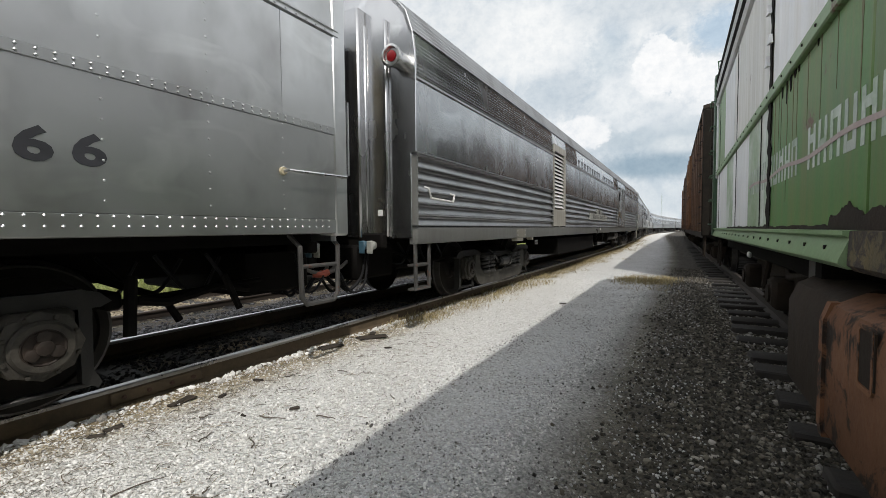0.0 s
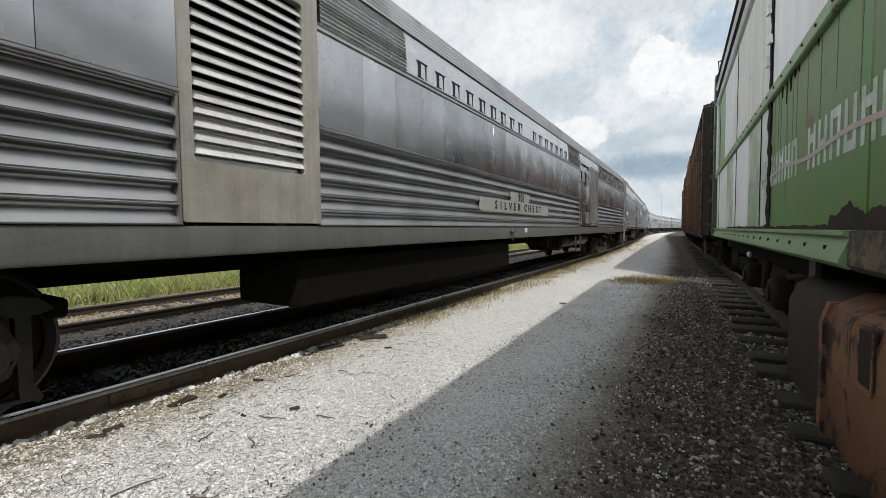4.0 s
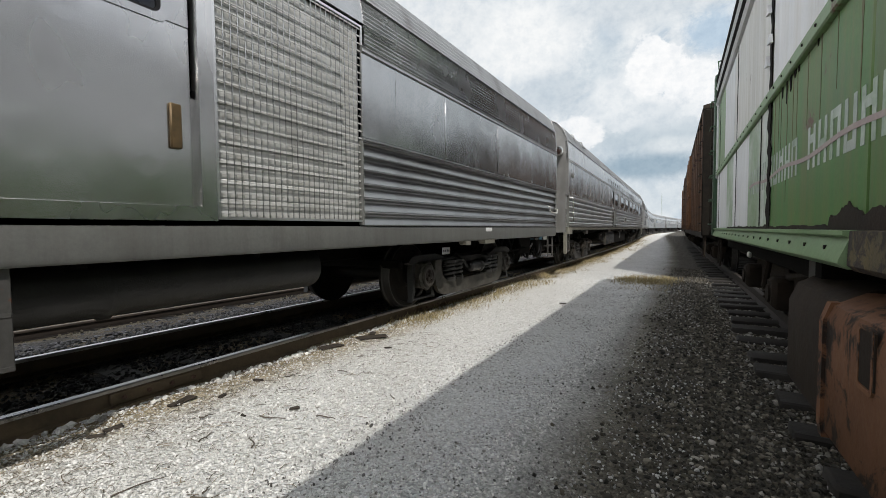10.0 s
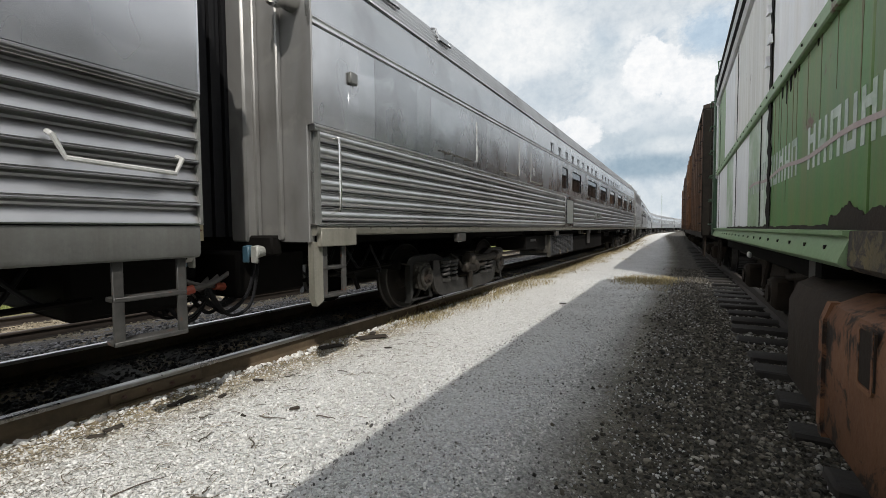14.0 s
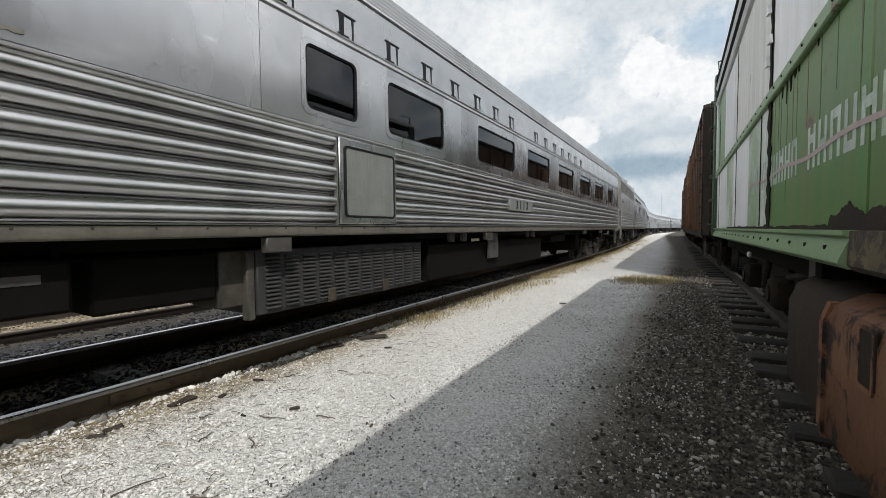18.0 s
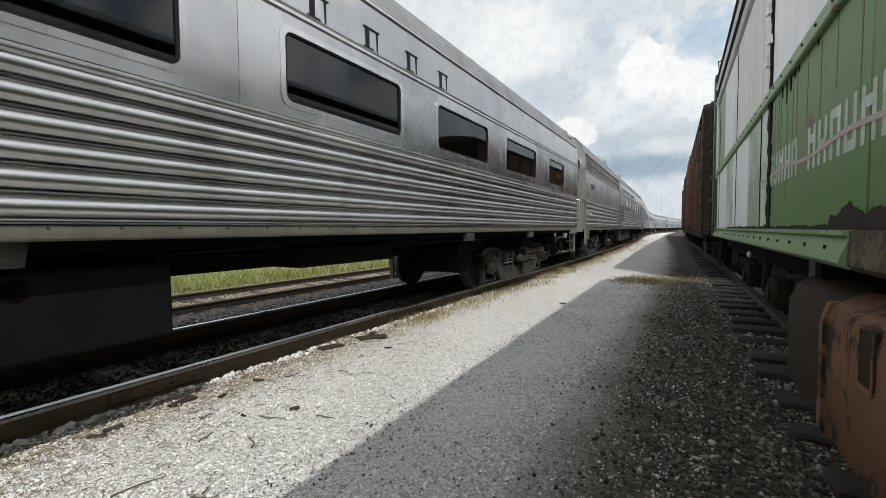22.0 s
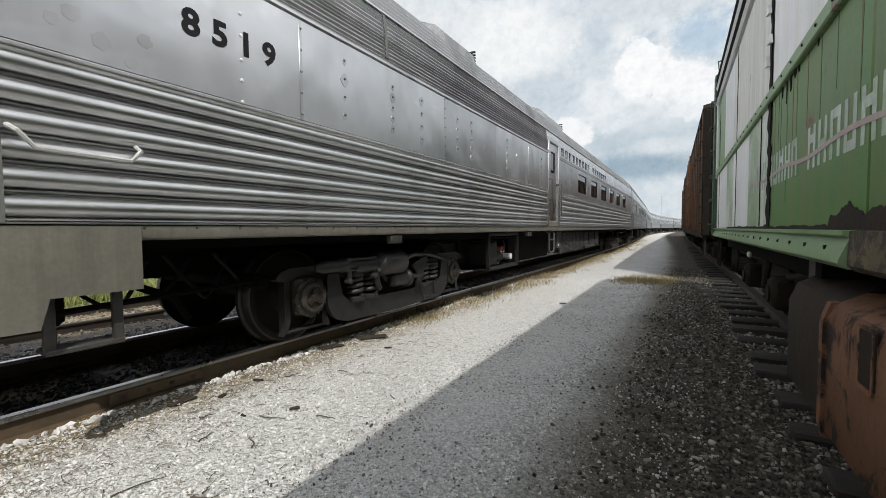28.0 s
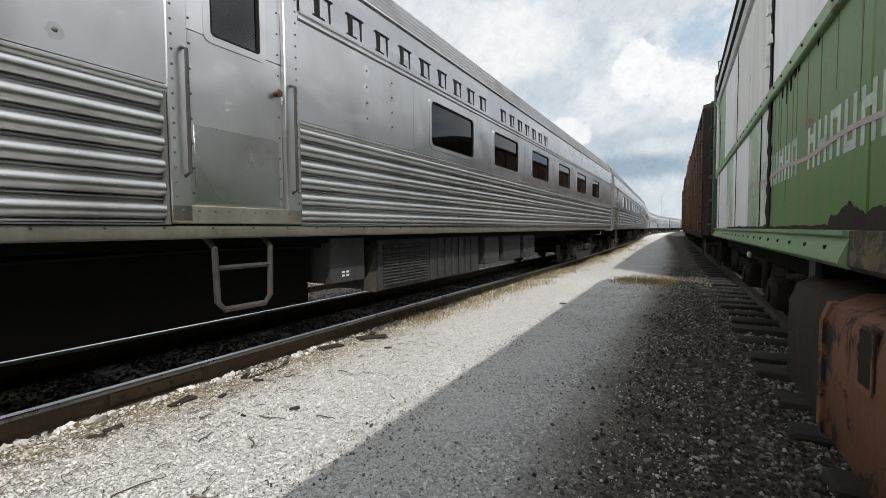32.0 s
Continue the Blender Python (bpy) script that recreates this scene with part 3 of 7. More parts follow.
# dark scraps on the walkway
RUSTY = paint("rusty iron", [(0.035, 0.022, 0.015), (0.08, 0.045, 0.028)], 0.75, 9, bump=0.4)
SCRAP = paint("dark rusty scrap", [(0.02, 0.017, 0.014), (0.06, 0.045, 0.03)], 0.85, 9, bump=0.5)
for x_, y_, s_, a_ in ((-3.174, 1.549, 0.085, 105), (-3.073, 2.10, 0.04, 20), (-2.345, 1.873, 0.03, 60), (-3.081, 1.014, 0.04, 40), (-3.118, 1.108, 0.05, 80), (-3.271, 3.102, 0.11, 70), (-3.106, 3.584, 0.14, 50), (-3.20, 3.50, 0.06, 10), (-3.25, 3.75, 0.07, 120), (-2.55, 1.624, 0.018, 10), (-2.70, 3.35, 0.035, 40), (-1.80, 6.8, 0.05, 30), (-3.0, 1.75, 0.03, 110)):
    random.seed(int(x_ * 100))
    s = Shape().box(-s_, s_, -s_ * 0.4, s_ * 0.4, -0.004, 0.008, 0.003)
    s.v = [(a + random.uniform(-0.25, 0.25) * s_, e + random.uniform(-0.25, 0.25) * s_, z + random.uniform(-0.002, 0.01)) for a, e, z in s.v]
    flake = part("scrap", s, SCRAP, None, "dark flake of rusty scrap lying on pale gravel", pose(x_, y_, lie(x_, y_) + 0.006, 0, 0, a_))
    tagged(flake, category="scrap")

# twigs on the walkway
TWIG = paint("dry grey twig", [(0.05, 0.04, 0.03), (0.12, 0.10, 0.075)], 0.85, 9, bump=0.3)
for x_, y_, ln, a_ in ((-2.291, 0.908, 0.22, 75), (-1.92, 1.02, 0.13, 35), (-1.96, 1.05, 0.05, 100), (-1.72, 1.12, 0.07, 28), (-2.2, 1.45, 0.16, 150), (-2.5, 1.35, 0.12, 110), (-2.35, 1.7, 0.20, 20), (-2.75, 1.5, 0.10, 60), (-2.05, 1.9, 0.14, 10), (-2.9, 2.3, 0.12, 75), (-2.6, 2.6, 0.10, 30), (-1.9, 2.4, 0.09, 140)):
    random.seed(int(ln * 1000 + y_ * 10))
    pts = [(ln * (k / 4 - 0.5), random.uniform(-0.012, 0.012), 0.006 + random.uniform(0, 0.008)) for k in range(5)]
    tw = part("twig", Shape().tube(pts, [0.005, 0.0045, 0.004, 0.003, 0.002], 5), TWIG, None, "dry broken twig lying on pale gravel", pose(x_, y_, lie(x_, y_) + 0.004, 0, 0, a_))
    tagged(tw, category="twig")

LITTER, t, b, _, link = material("dry brown litter")
geo = t.nodes.new("ShaderNodeNewGeometry")
link(ramp(t, geo.outputs["Random Per Island"], [(0.0, (0.04, 0.032, 0.024)), (0.6, (0.11, 0.085, 0.055)), (1.0, (0.22, 0.17, 0.10))]), b.inputs["Base Color"])
rng = random.Random(31)
litter = Shape()
for k in range(1100):
    y_ = 0.55 + 3.6 * rng.random() ** 1.2
    x_ = -3.36 + abs(rng.gauss(0, 0.75))
    ln, a_, w_ = rng.uniform(0.008, 0.045), rng.uniform(0, 3.14), rng.uniform(0.0008, 0.0022)
    dx, dy, z_ = ln * math.cos(a_), ln * math.sin(a_), lie(x_, y_) + 0.008
    kink = rng.uniform(-0.3, 0.3) * ln
    litter.tube([(x_ - dx, y_ - dy, z_), (x_ + kink * math.sin(a_), y_ - kink * math.cos(a_), z_ + 0.004), (x_ + dx, y_ + dy, z_)], w_, 3)
tagged(new("twig_litter", litter.mesh("twig_litter", LITTER)), "short dry twigs and stalks strewn over the gravel", "litter", kind="stuff")

# dry grass beside the rail and green grass beyond
STRAW, t, b, _, link = material("dry straw grass")
geo = t.nodes.new("ShaderNodeNewGeometry")
link(ramp(t, geo.outputs["Random Per Island"], [(0.0, (0.11, 0.085, 0.04)), (0.5, (0.27, 0.215, 0.105)), (1.0, (0.42, 0.355, 0.20))]), b.inputs["Base Color"])
b.inputs["Roughness"].default_value = 0.8
GREEN, t, b, _, link = material("green meadow grass")
geo = t.nodes.new("ShaderNodeNewGeometry")
link(ramp(t, geo.outputs["Random Per Island"], [(0.0, (0.12, 0.15, 0.035)), (0.5, (0.21, 0.24, 0.07)), (1.0, (0.34, 0.34, 0.15))]), b.inputs["Base Color"])
b.inputs["Roughness"].default_value = 0.7


def blades(name, label, roots, height, width, mat_, seed):
    rng = random.Random(seed)
    v, f = [], []
    for x, y, z in roots:
        h, a, lean = height * rng.uniform(0.4, 1.1), rng.uniform(0, 6.283), rng.uniform(0.1, 0.8)
        dx, dy, w = math.cos(a), math.sin(a), width * rng.uniform(0.6, 1.2)
        n = len(v)
        v += [(x - dy * w, y + dx * w, z - 0.01), (x + dy * w, y - dx * w, z - 0.01), (x + dx * lean * h * 0.4 + dy * w * 0.6, y + dy * lean * h * 0.4 - dx * w * 0.6, z + h * 0.6), (x + dx * lean * h, y + dy * lean * h, z + h)]
        f += [(n, n + 1, n + 2), (n, n + 2, n + 3)]
    me = bpy.data.meshes.new(name)
    me.from_pydata(v, [], f)
    me.materials.append(mat_)
    return tagged(new(name, me), label, "grass", kind="stuff")


rng = random.Random(8)
roots = []
for k in range(900):
    cy = 4.3 + 43 * rng.random() ** 1.1
    cx = -3.20 + rng.gauss(0, 0.15 + 0.010 * cy) + bend(cy)[0] - 0.010 * cy
    for _ in range(rng.randint(6, 26)):
        roots.append((cx + rng.gauss(0, 0.09), cy + rng.gauss(0, 0.14), -0.005))
for k in range(75):
    cy, cx = rng.gauss(10.8, 0.55), rng.uniform(-1.5, -0.3)
    for _ in range(34):
        roots.append((cx + rng.gauss(0, 0.14), cy + rng.gauss(0, 0.2), -0.005))
for k in range(120):
    cy, cx = rng.uniform(-4, 30), TRAIN_X - 4.43 + rng.choice((-1.1, -0.9, 0.9, 0.2, -1.6, -1.9))
    for _ in range(16):
        roots.append((cx + rng.gauss(0, 0.12) + bend(cy)[0], cy + rng.gauss(0, 0.2), -0.31))
blades("dry_grass", "tufts of straw-coloured dry grass along the rails", roots, 0.085, 0.0045, STRAW, 9)
roots = []
for k in range(26000):
    d = 1.2 * rng.random() ** 0.5 if k < 9000 else 14 * rng.random() ** 1.5
    yy = rng.uniform(-2, 34)
    roots.append((TRAIN_X - 6.35 - d + bend(yy)[0], yy, lie(-12, 0)))
blades("meadow_grass", "bright green meadow grass beyond the tracks", roots, 0.34, 0.012, GREEN, 10)

# ---- clouded sky in the distance, drifting slowly ----
def cloud_sky():
    m, t, b, node, link = material("clouded sky")
    t.nodes.remove(b)
    vec = mapped(t, "Object")
    sep = node("ShaderNodeSeparateXYZ")
    link(vec, sep.inputs[0])

    def calc(op, a, c=None):
        n = node("ShaderNodeMath")
        n.operation = op
        for i, val in enumerate((a, c)):
            if val is None:
                continue
            if isinstance(val, (int, float)):
                n.inputs[i].default_value = val
            else:
                link(val, n.inputs[i])
        return n.outputs[0]

    az = calc("MULTIPLY", calc("ARCTAN2", sep.outputs["X"], sep.outputs["Y"]), 57.3)
    el = calc("MULTIPLY", calc("DIVIDE", sep.outputs["Z"], 1500.0), 57.3)
    comb = node("ShaderNodeCombineXYZ")
    link(az, comb.inputs[0])
    link(el, comb.inputs[1])
    p = comb.outputs[0]
    warp = grain(t, p, 0.30, 7, 0.62)
    warp2 = grain(t, p, 1.1, 6, 0.65)
    warp3 = grain(t, p, 3.2, 6, 0.6)
    wl = calc("ADD", calc("MULTIPLY", calc("SUBTRACT", warp, 0.5), 4.5), calc("MULTIPLY", calc("SUBTRACT", warp2, 0.5), 2.2))
    wl = calc("ADD", wl, calc("MULTIPLY", calc("SUBTRACT", warp3, 0.5), 1.0))

    def blob(a, e, ra, re, soft, warped=1.0):
        da = calc("DIVIDE", calc("SUBTRACT", az, a), ra)
        de = calc("DIVIDE", calc("SUBTRACT", el, e), re)
        d = calc("SQRT", calc("ADD", calc("MULTIPLY", da, da), calc("MULTIPLY", de, de)))
        d = calc("ADD", d, calc("MULTIPLY", wl, warped / ra))
        r = node("ShaderNodeMapRange")
        r.interpolation_type = "SMOOTHSTEP"
        r.inputs["From Min"].default_value, r.inputs["From Max"].default_value = 1.0 - soft, 1.0 + soft
        r.inputs["To Min"].default_value, r.inputs["To Max"].default_value = 1.0, 0.0
        link(d, r.inputs[0])
        return r.outputs[0]

    thin = ramp(t, grain(t, p, 0.16, 6, 0.6, 0.8), [(0.33, (0.50, 0.60, 0.70)), (0.48, (0.74, 0.79, 0.83)), (0.64, (0.90, 0.92, 0.93))])
    c = thin
    for (a, e, ra, re, soft, k), colour in CLOUDS:
        c = mix(t, calc("MULTIPLY", blob(a, e, ra, re, soft), k), c, colour)
    shade = ramp(t, grain(t, p, 0.55, 8, 0.62), [(0.34, (0.74, 0.79, 0.84)), (0.56, g(1.0))])
    c = mix(t, 0.45, c, shade, "MULTIPLY")
    c = mix(t, 0.25, c, ramp(t, grain(t, p, 1.6, 8, 0.66), [(0.36, (0.80, 0.84, 0.88)), (0.58, g(1.0))]), "MULTIPLY")
    e_ = node("ShaderNodeEmission")
    link(c, e_.inputs[0])
    e_.inputs[1].default_value = 1.0
    link(e_.outputs[0], t.nodes["Material Output"].inputs[0])
    return m


# (azimuth, elevation, half width, half height in degrees, softness, strength), colour
CLOUDS = [
    ((-33.0, 26.0, 9.0, 7.0, 0.6, 0.7), (0.86, 0.88, 0.89)),
    ((-19.0, 25.0, 6.5, 5.5, 0.40, 0.95), (0.95, 0.96, 0.96)),
    ((-15.5, 17.8, 5.0, 2.6, 0.6, 0.75), (0.60, 0.67, 0.73)),
    ((-4.0, 27.5, 9.0, 2.6, 0.6, 0.8), (0.70, 0.75, 0.79)),
    ((2.2, 22.3, 2.6, 2.3, 0.5, 0.85), (0.50, 0.63, 0.76)),
    ((-9.6, 21.5, 2.6, 3.0, 0.6, 0.7), (0.62, 0.70, 0.76)),
    ((-4.5, 11.2, 8.0, 2.2, 0.6, 0.85), (0.55, 0.63, 0.69)),
    ((-6.6, 16.0, 4.2, 3.8, 0.2, 0.9), (0.86, 0.89, 0.91)),
    ((-3.3, 19.6, 3.3, 3.6, 0.12, 0.97), (1.0, 1.0, 1.0)),
    ((1.2, 16.4, 3.9, 3.5, 0.12, 0.97), (0.98, 0.985, 0.99)),
    ((-3.0, 13.6, 4.6, 1.7, 0.6, 0.7), (0.74, 0.79, 0.83)),
    ((-12.6, 12.3, 3.4, 2.1, 0.16, 0.9), (0.97, 0.975, 0.98)),
    ((-4.0, 7.6, 7.5, 1.6, 0.55, 0.9), (0.33, 0.44, 0.53)),
    ((-1.5, 10.0, 3.0, 0.9, 0.5, 0.7), (0.80, 0.84, 0.86)),
    ((-3.0, 3.4, 11.0, 2.2, 0.7, 0.8), (0.70, 0.76, 0.80)),
]
sky_dome = Shape()
nu, nv = 40, 14
vv = []
for j in range(nv + 1):
    for i in range(nu + 1):
        a, e = radians(-55 + 100 * i / nu), radians(-1 + 51 * j / nv)
        vv.append((1500 * math.sin(a), 1500 * math.cos(a), 1500 * e))
sky_dome.add(vv, [(j * (nu + 1) + i, j * (nu + 1) + i + 1, (j + 1) * (nu + 1) + i + 1, (j + 1) * (nu + 1) + i) for j in range(nv) for i in range(nu)])
backdrop = new("backdrop", sky_dome.mesh("backdrop", cloud_sky()))
tagged(backdrop, "bright cumulus clouds in a hazy summer sky", "sky", kind="structure")

# ---- the passenger train ----
HALF = 1.524


def rib_profile(top, pitch, lapped=False):
    """One flute of the lower side: a bulging roll over a groove, or a lapped sheet with a bead on top."""
    x = HALF
    if lapped:
        return [(x - 0.06, top), (x - 0.008, top), (x + 0.006, top - 0.004), (x + 0.013, top - 0.013), (x + 0.009, top - 0.022), (x - 0.012, top - 0.027),
                (x - 0.040, top - 0.034), (x - 0.048, top - 0.048), (x - 0.040, top - 0.074), (x - 0.024, top - 0.102), (x - 0.012, top - pitch + 0.003), (x - 0.06, top - pitch + 0.003)]
    return [(x - 0.066, top), (x - 0.050, top - 0.002), (x - 0.026, top - 0.008), (x - 0.008, top - 0.019), (x + 0.004, top - 0.034), (x + 0.010, top - 0.051), (x + 0.009, top - 0.068), (x + 0.001, top - 0.084),
            (x - 0.015, top - 0.098), (x - 0.035, top - 0.107), (x - 0.046, top - 0.110), (x - 0.036, top - 0.114), (x - 0.029, top - 0.120), (x - 0.032, top - 0.127), (x - 0.044, top - 0.131), (x - 0.066, top - pitch + 0.001)]


def wavy(pts, amp, sub):
    """A line of points with fine beads along it."""
    out = []
    for (x0, z0), (x1, z1) in zip(pts, pts[1:]):
        n = Vector((z0 - z1, x1 - x0))
        n = -n.normalized() if n.x < 0 else n.normalized()
        for k in range(sub):
            u = k / sub
            out.append((x0 + (x1 - x0) * u + n.x * amp * (k % 2), z0 + (z1 - z0) * u + n.y * amp * (k % 2)))
    return out + [pts[-1]]


CACHE = {}


def cached(key, make):
    if key not in CACHE:
        CACHE[key] = make()
    return CACHE[key]


# trucks and wheels, alike under every car: x out from the centre line, y along, z over the rail
R_WHEEL = 0.457


def wheel_mesh(side):
    s = Shape()
    a = 0.675 * side
    rings = [(-0.02, 0.10), (-0.02, 0.35), (0.0, 0.40), (0.0, R_WHEEL + 0.028), (0.028, R_WHEEL + 0.022), (0.04, R_WHEEL), (0.135, R_WHEEL - 0.006), (0.14, R_WHEEL - 0.02),
             (0.135, 0.385), (0.105, 0.375), (0.075, 0.30), (0.075, 0.18), (0.13, 0.13), (0.15, 0.13), (0.15, 0.05)]
    s.lathe([(d * side + a, r) for d, r in rings], "x", (0, 0, 0), 40)
    return s


def tread_mesh(side):
    a = 0.675 * side
    s = Shape()
    n = 40
    v, f = [], []
    rr = [(0.030, R_WHEEL + 0.024), (0.041, R_WHEEL + 0.002), (0.136, R_WHEEL - 0.004), (0.142, R_WHEEL - 0.010), (0.142, R_WHEEL - 0.022)]
    for d, r in rr:
        v += [(a + d * side, r * math.cos(2 * math.pi * k / n), r * math.sin(2 * math.pi * k / n)) for k in range(n)]
    for i in range(len(rr) - 1):
        f += [(i * n + k, i * n + (k + 1) % n, (i + 1) * n + (k + 1) % n, (i + 1) * n + k) for k in range(n)]
    return s.add(v, f)


def add_wheelset(car, y):
    axle = part("wheelset", cached("axle", lambda: Shape().lathe([(-1.12, 0.06), (-0.82, 0.075), (-0.8, 0.09), (0.8, 0.09), (0.82, 0.075), (1.12, 0.06)], "x", (0, 0, 0), 16).mesh("wheelset", WHEEL)), None, car,
                at=pose(0, y, R_WHEEL))
    for side in (-1, 1):
        part("wheel", cached(("wheel", side), lambda: wheel_mesh(side).mesh("wheel", WHEEL)), None, axle)
        part("wheel_rim", cached(("tread", side), lambda: tread_mesh(side).mesh("wheel_rim", TREAD)), None, axle, "polished steel wheel rim")
    return axle


def frame_side(side, base):
    """Outside frame of a truck with two pedestals, drawn for one side."""
    h, X = base / 2, 1.02 * side
    x0, x1 = sorted((X - 0.05 * side, X + 0.06 * side))
    s = Shape()
    top = [(-h - 0.36, 0.66), (-h - 0.30, 0.72), (-h - 0.2, 0.75), (-h + 0.35, 0.75), (-h + 0.62, 0.67), (h - 0.62, 0.67), (h - 0.35, 0.75), (h + 0.2, 0.75), (h + 0.30, 0.72), (h + 0.36, 0.66),
           (h + 0.30, 0.63), (h - 0.30, 0.64), (h - 0.58, 0.57), (-h + 0.58, 0.57), (-h + 0.30, 0.64), (-h - 0.30, 0.63)]
    s.plate(top, x0, x1)
    for c in (-h, h):
        for d in (-1, 1):
            y0 = c + d * 0.225
            leg = [(y0 - 0.035, 0.66), (y0 + 0.035, 0.66), (y0 + 0.030, 0.24), (y0 + 0.030 + d * 0.04, 0.15), (y0 + d * 0.05, 0.12), (y0 - 0.030, 0.17)]
            s.plate(leg, x0 + 0.012, x1 - 0.012)
        s.box(x0 + 0.02, x1 - 0.02, c - 0.26, c + 0.26, 0.135, 0.165, 0.008)
    return s


def equalizer(side, base):
    """The low swan-necked beam between the wheels."""
    h = base / 2
    up = [(-h + 0.20, 0.66), (-h + 0.36, 0.66), (-h + 0.38, 0.54), (-h + 0.41, 0.43), (-h + 0.46, 0.38), (-h + 0.54, 0.35), (-0.3, 0.335), (0.3, 0.335), (h - 0.54, 0.35), (h - 0.46, 0.38), (h - 0.41, 0.43), (h - 0.38, 0.54), (h - 0.36, 0.66), (h - 0.20, 0.66)]
    dn = [(h - 0.19, 0.44), (h - 0.21, 0.32), (h - 0.27, 0.22), (h - 0.36, 0.165), (h - 0.48, 0.135), (0, 0.115), (-h + 0.48, 0.135), (-h + 0.36, 0.165), (-h + 0.27, 0.22), (-h + 0.21, 0.32), (-h + 0.19, 0.44)]
    X = 1.12 * side
    x0, x1 = sorted((X - 0.028, X + 0.028))
    return Shape().plate(up + dn, x0, x1)


def journal(side):
    X = 1.0 * side
    s = Shape()
    s.box(*sorted((X, X + 0.13 * side)), -0.165, 0.165, -0.16, 0.20, 0.035)
    s.lathe([(X + 0.10 * side, 0.20), (X + 0.135 * side, 0.20), (X + 0.145 * side, 0.185)], "x", (0, 0, 0), 8)
    for k in range(8):
        a = radians(22.5 + 45 * k)
        s.lathe([(X + 0.13 * side, 0.014), (X + 0.157 * side, 0.012)], "x", (0, 0.172 * math.cos(a), 0.172 * math.sin(a)), 6)
    s.lathe([(X + 0.10 * side, 0.155), (X + 0.17 * side, 0.15), (X + 0.185 * side, 0.135), (X + 0.185 * side, 0.105), (X + 0.165 * side, 0.10)], "x", (0, 0, 0), 22)
    return s


def bearing_cap(side):
    """Round cap with three lobes and a hub, in the middle of the journal box."""
    X = 1.0 * side
    s = Shape().lathe([(X + 0.15 * side, 0.112), (X + 0.178 * side, 0.110), (X + 0.186 * side, 0.098), (X + 0.178 * side, 0.09), (X + 0.178 * side, 0.045), (X + 0.205 * side, 0.040), (X + 0.21 * side, 0.025)], "x", (0, 0, 0), 22)
    for k in range(3):
        a = radians(90 + 120 * k)
        s.lathe([(X + 0.16 * side, 0.036), (X + 0.198 * side, 0.033), (X + 0.203 * side, 0.022)], "x", (0, 0.062 * math.cos(a), 0.062 * math.sin(a)), 10)
    return s


def add_truck(car, y, base, style):
    """Truck frame with equalizers, springs, journal boxes and brake gear, and its two wheelsets."""
    cast, beam = (TRUCK_TAN, BEAM) if style == "tan" else (TRUCK, EQUAL if style == "grey" else TRUCK)

    def main():
        return Shape().box(-0.95, 0.95, -0.42, 0.42, 0.50, 0.74, 0.05).box(-0.9, 0.9, -0.80, 0.80, 0.30, 0.76, 0.05).mesh("truck", DARK)
    tr = part("truck", cached(("truck", base), main), None, car, at=pose(0, y, 0))
    part("centre_bearing", cached("bearing", lambda: Shape().lathe([(0.74, 0.30), (0.98, 0.28)], "z", (0, 0, 0), 16).mesh("centre_bearing", DARK)), None, tr)
    for e in (-1, 1):
        part("transom", cached(("transom", base, e), lambda: Shape().box(-1.0, 1.0, e * (base / 2 + 0.40) - 0.05, e * (base / 2 + 0.40) + 0.05, 0.58, 0.70, 0.02).mesh("transom", DARK)), None, tr)
    for side in (-1, 1):
        part("side_frame", cached(("frame", side, base), lambda: frame_side(side, base).mesh("side_frame", TRUCK)), None, tr)
        part("equalizer", cached(("equal", side, base, style), lambda: equalizer(side, base).mesh("equalizer", beam)), None, tr, "grey drop equalizer beam")
        for c in (-base / 2, base / 2):
            part("journal_box", cached(("journal", side, style), lambda: journal(side).mesh("journal_box", JOURNAL)), None, tr, at=pose(0, c, R_WHEEL))
            part("bearing_cap", cached(("cap", side), lambda: bearing_cap(side).mesh("bearing_cap", CAP)), None, tr, "rust-brown bearing cap", at=pose(0, c, R_WHEEL))
        for c in (-0.78, -0.54, 0.54, 0.78):
            part("coil_spring", cached(("spring", style), lambda: Shape().coil(0, 0, 0.385, 0.60, 0.082, 0.024, 3.4).lathe([(0.335, 0.105), (0.375, 0.11), (0.385, 0.095)], "z", (0, 0, 0), 14).lathe([(0.60, 0.105), (0.64, 0.11)], "z", (0, 0, 0), 14).mesh("coil_spring", SPRING)),
                 None, tr, at=pose(1.12 * side, c, 0))
        part("brake_cylinder", cached(("brake", side, style), lambda: Shape().lathe([(-0.34, 0.05), (-0.30, 0.085), (-0.02, 0.085), (0.0, 0.11), (0.04, 0.11), (0.06, 0.03), (0.42, 0.03)], "y", (1.20 * side, 0.05, 0.50), 14)
                                      .tube([(1.17 * side, 0.44, 0.50), (1.17 * side, 0.52, 0.62), (1.08 * side, 0.60, 0.70)], 0.026, 7)
                                      .tube([(1.17 * side, -0.28, 0.50), (1.17 * side, -0.40, 0.62), (1.08 * side, -0.5, 0.72)], 0.026, 7).mesh("brake_cylinder", cast)), None, tr)
        for c in (-base / 2 + 0.52, base / 2 - 0.52):
            part("brake_hanger", cached(("hanger", side), lambda: Shape().box(*sorted((0.70 * side, 0.86 * side)), -0.035, 0.035, 0.25, 0.62, 0.012).box(*sorted((0.68 * side, 0.84 * side)), -0.07, 0.05, 0.30, 0.52, 0.02).mesh("brake_hanger", TRUCK)), None, tr, at=pose(0, c, 0))
    for c in (-base / 2, base / 2):
        WHEELSETS.append(add_wheelset(car, y + c))
    return tr


WHEELSETS, CARS = [], []


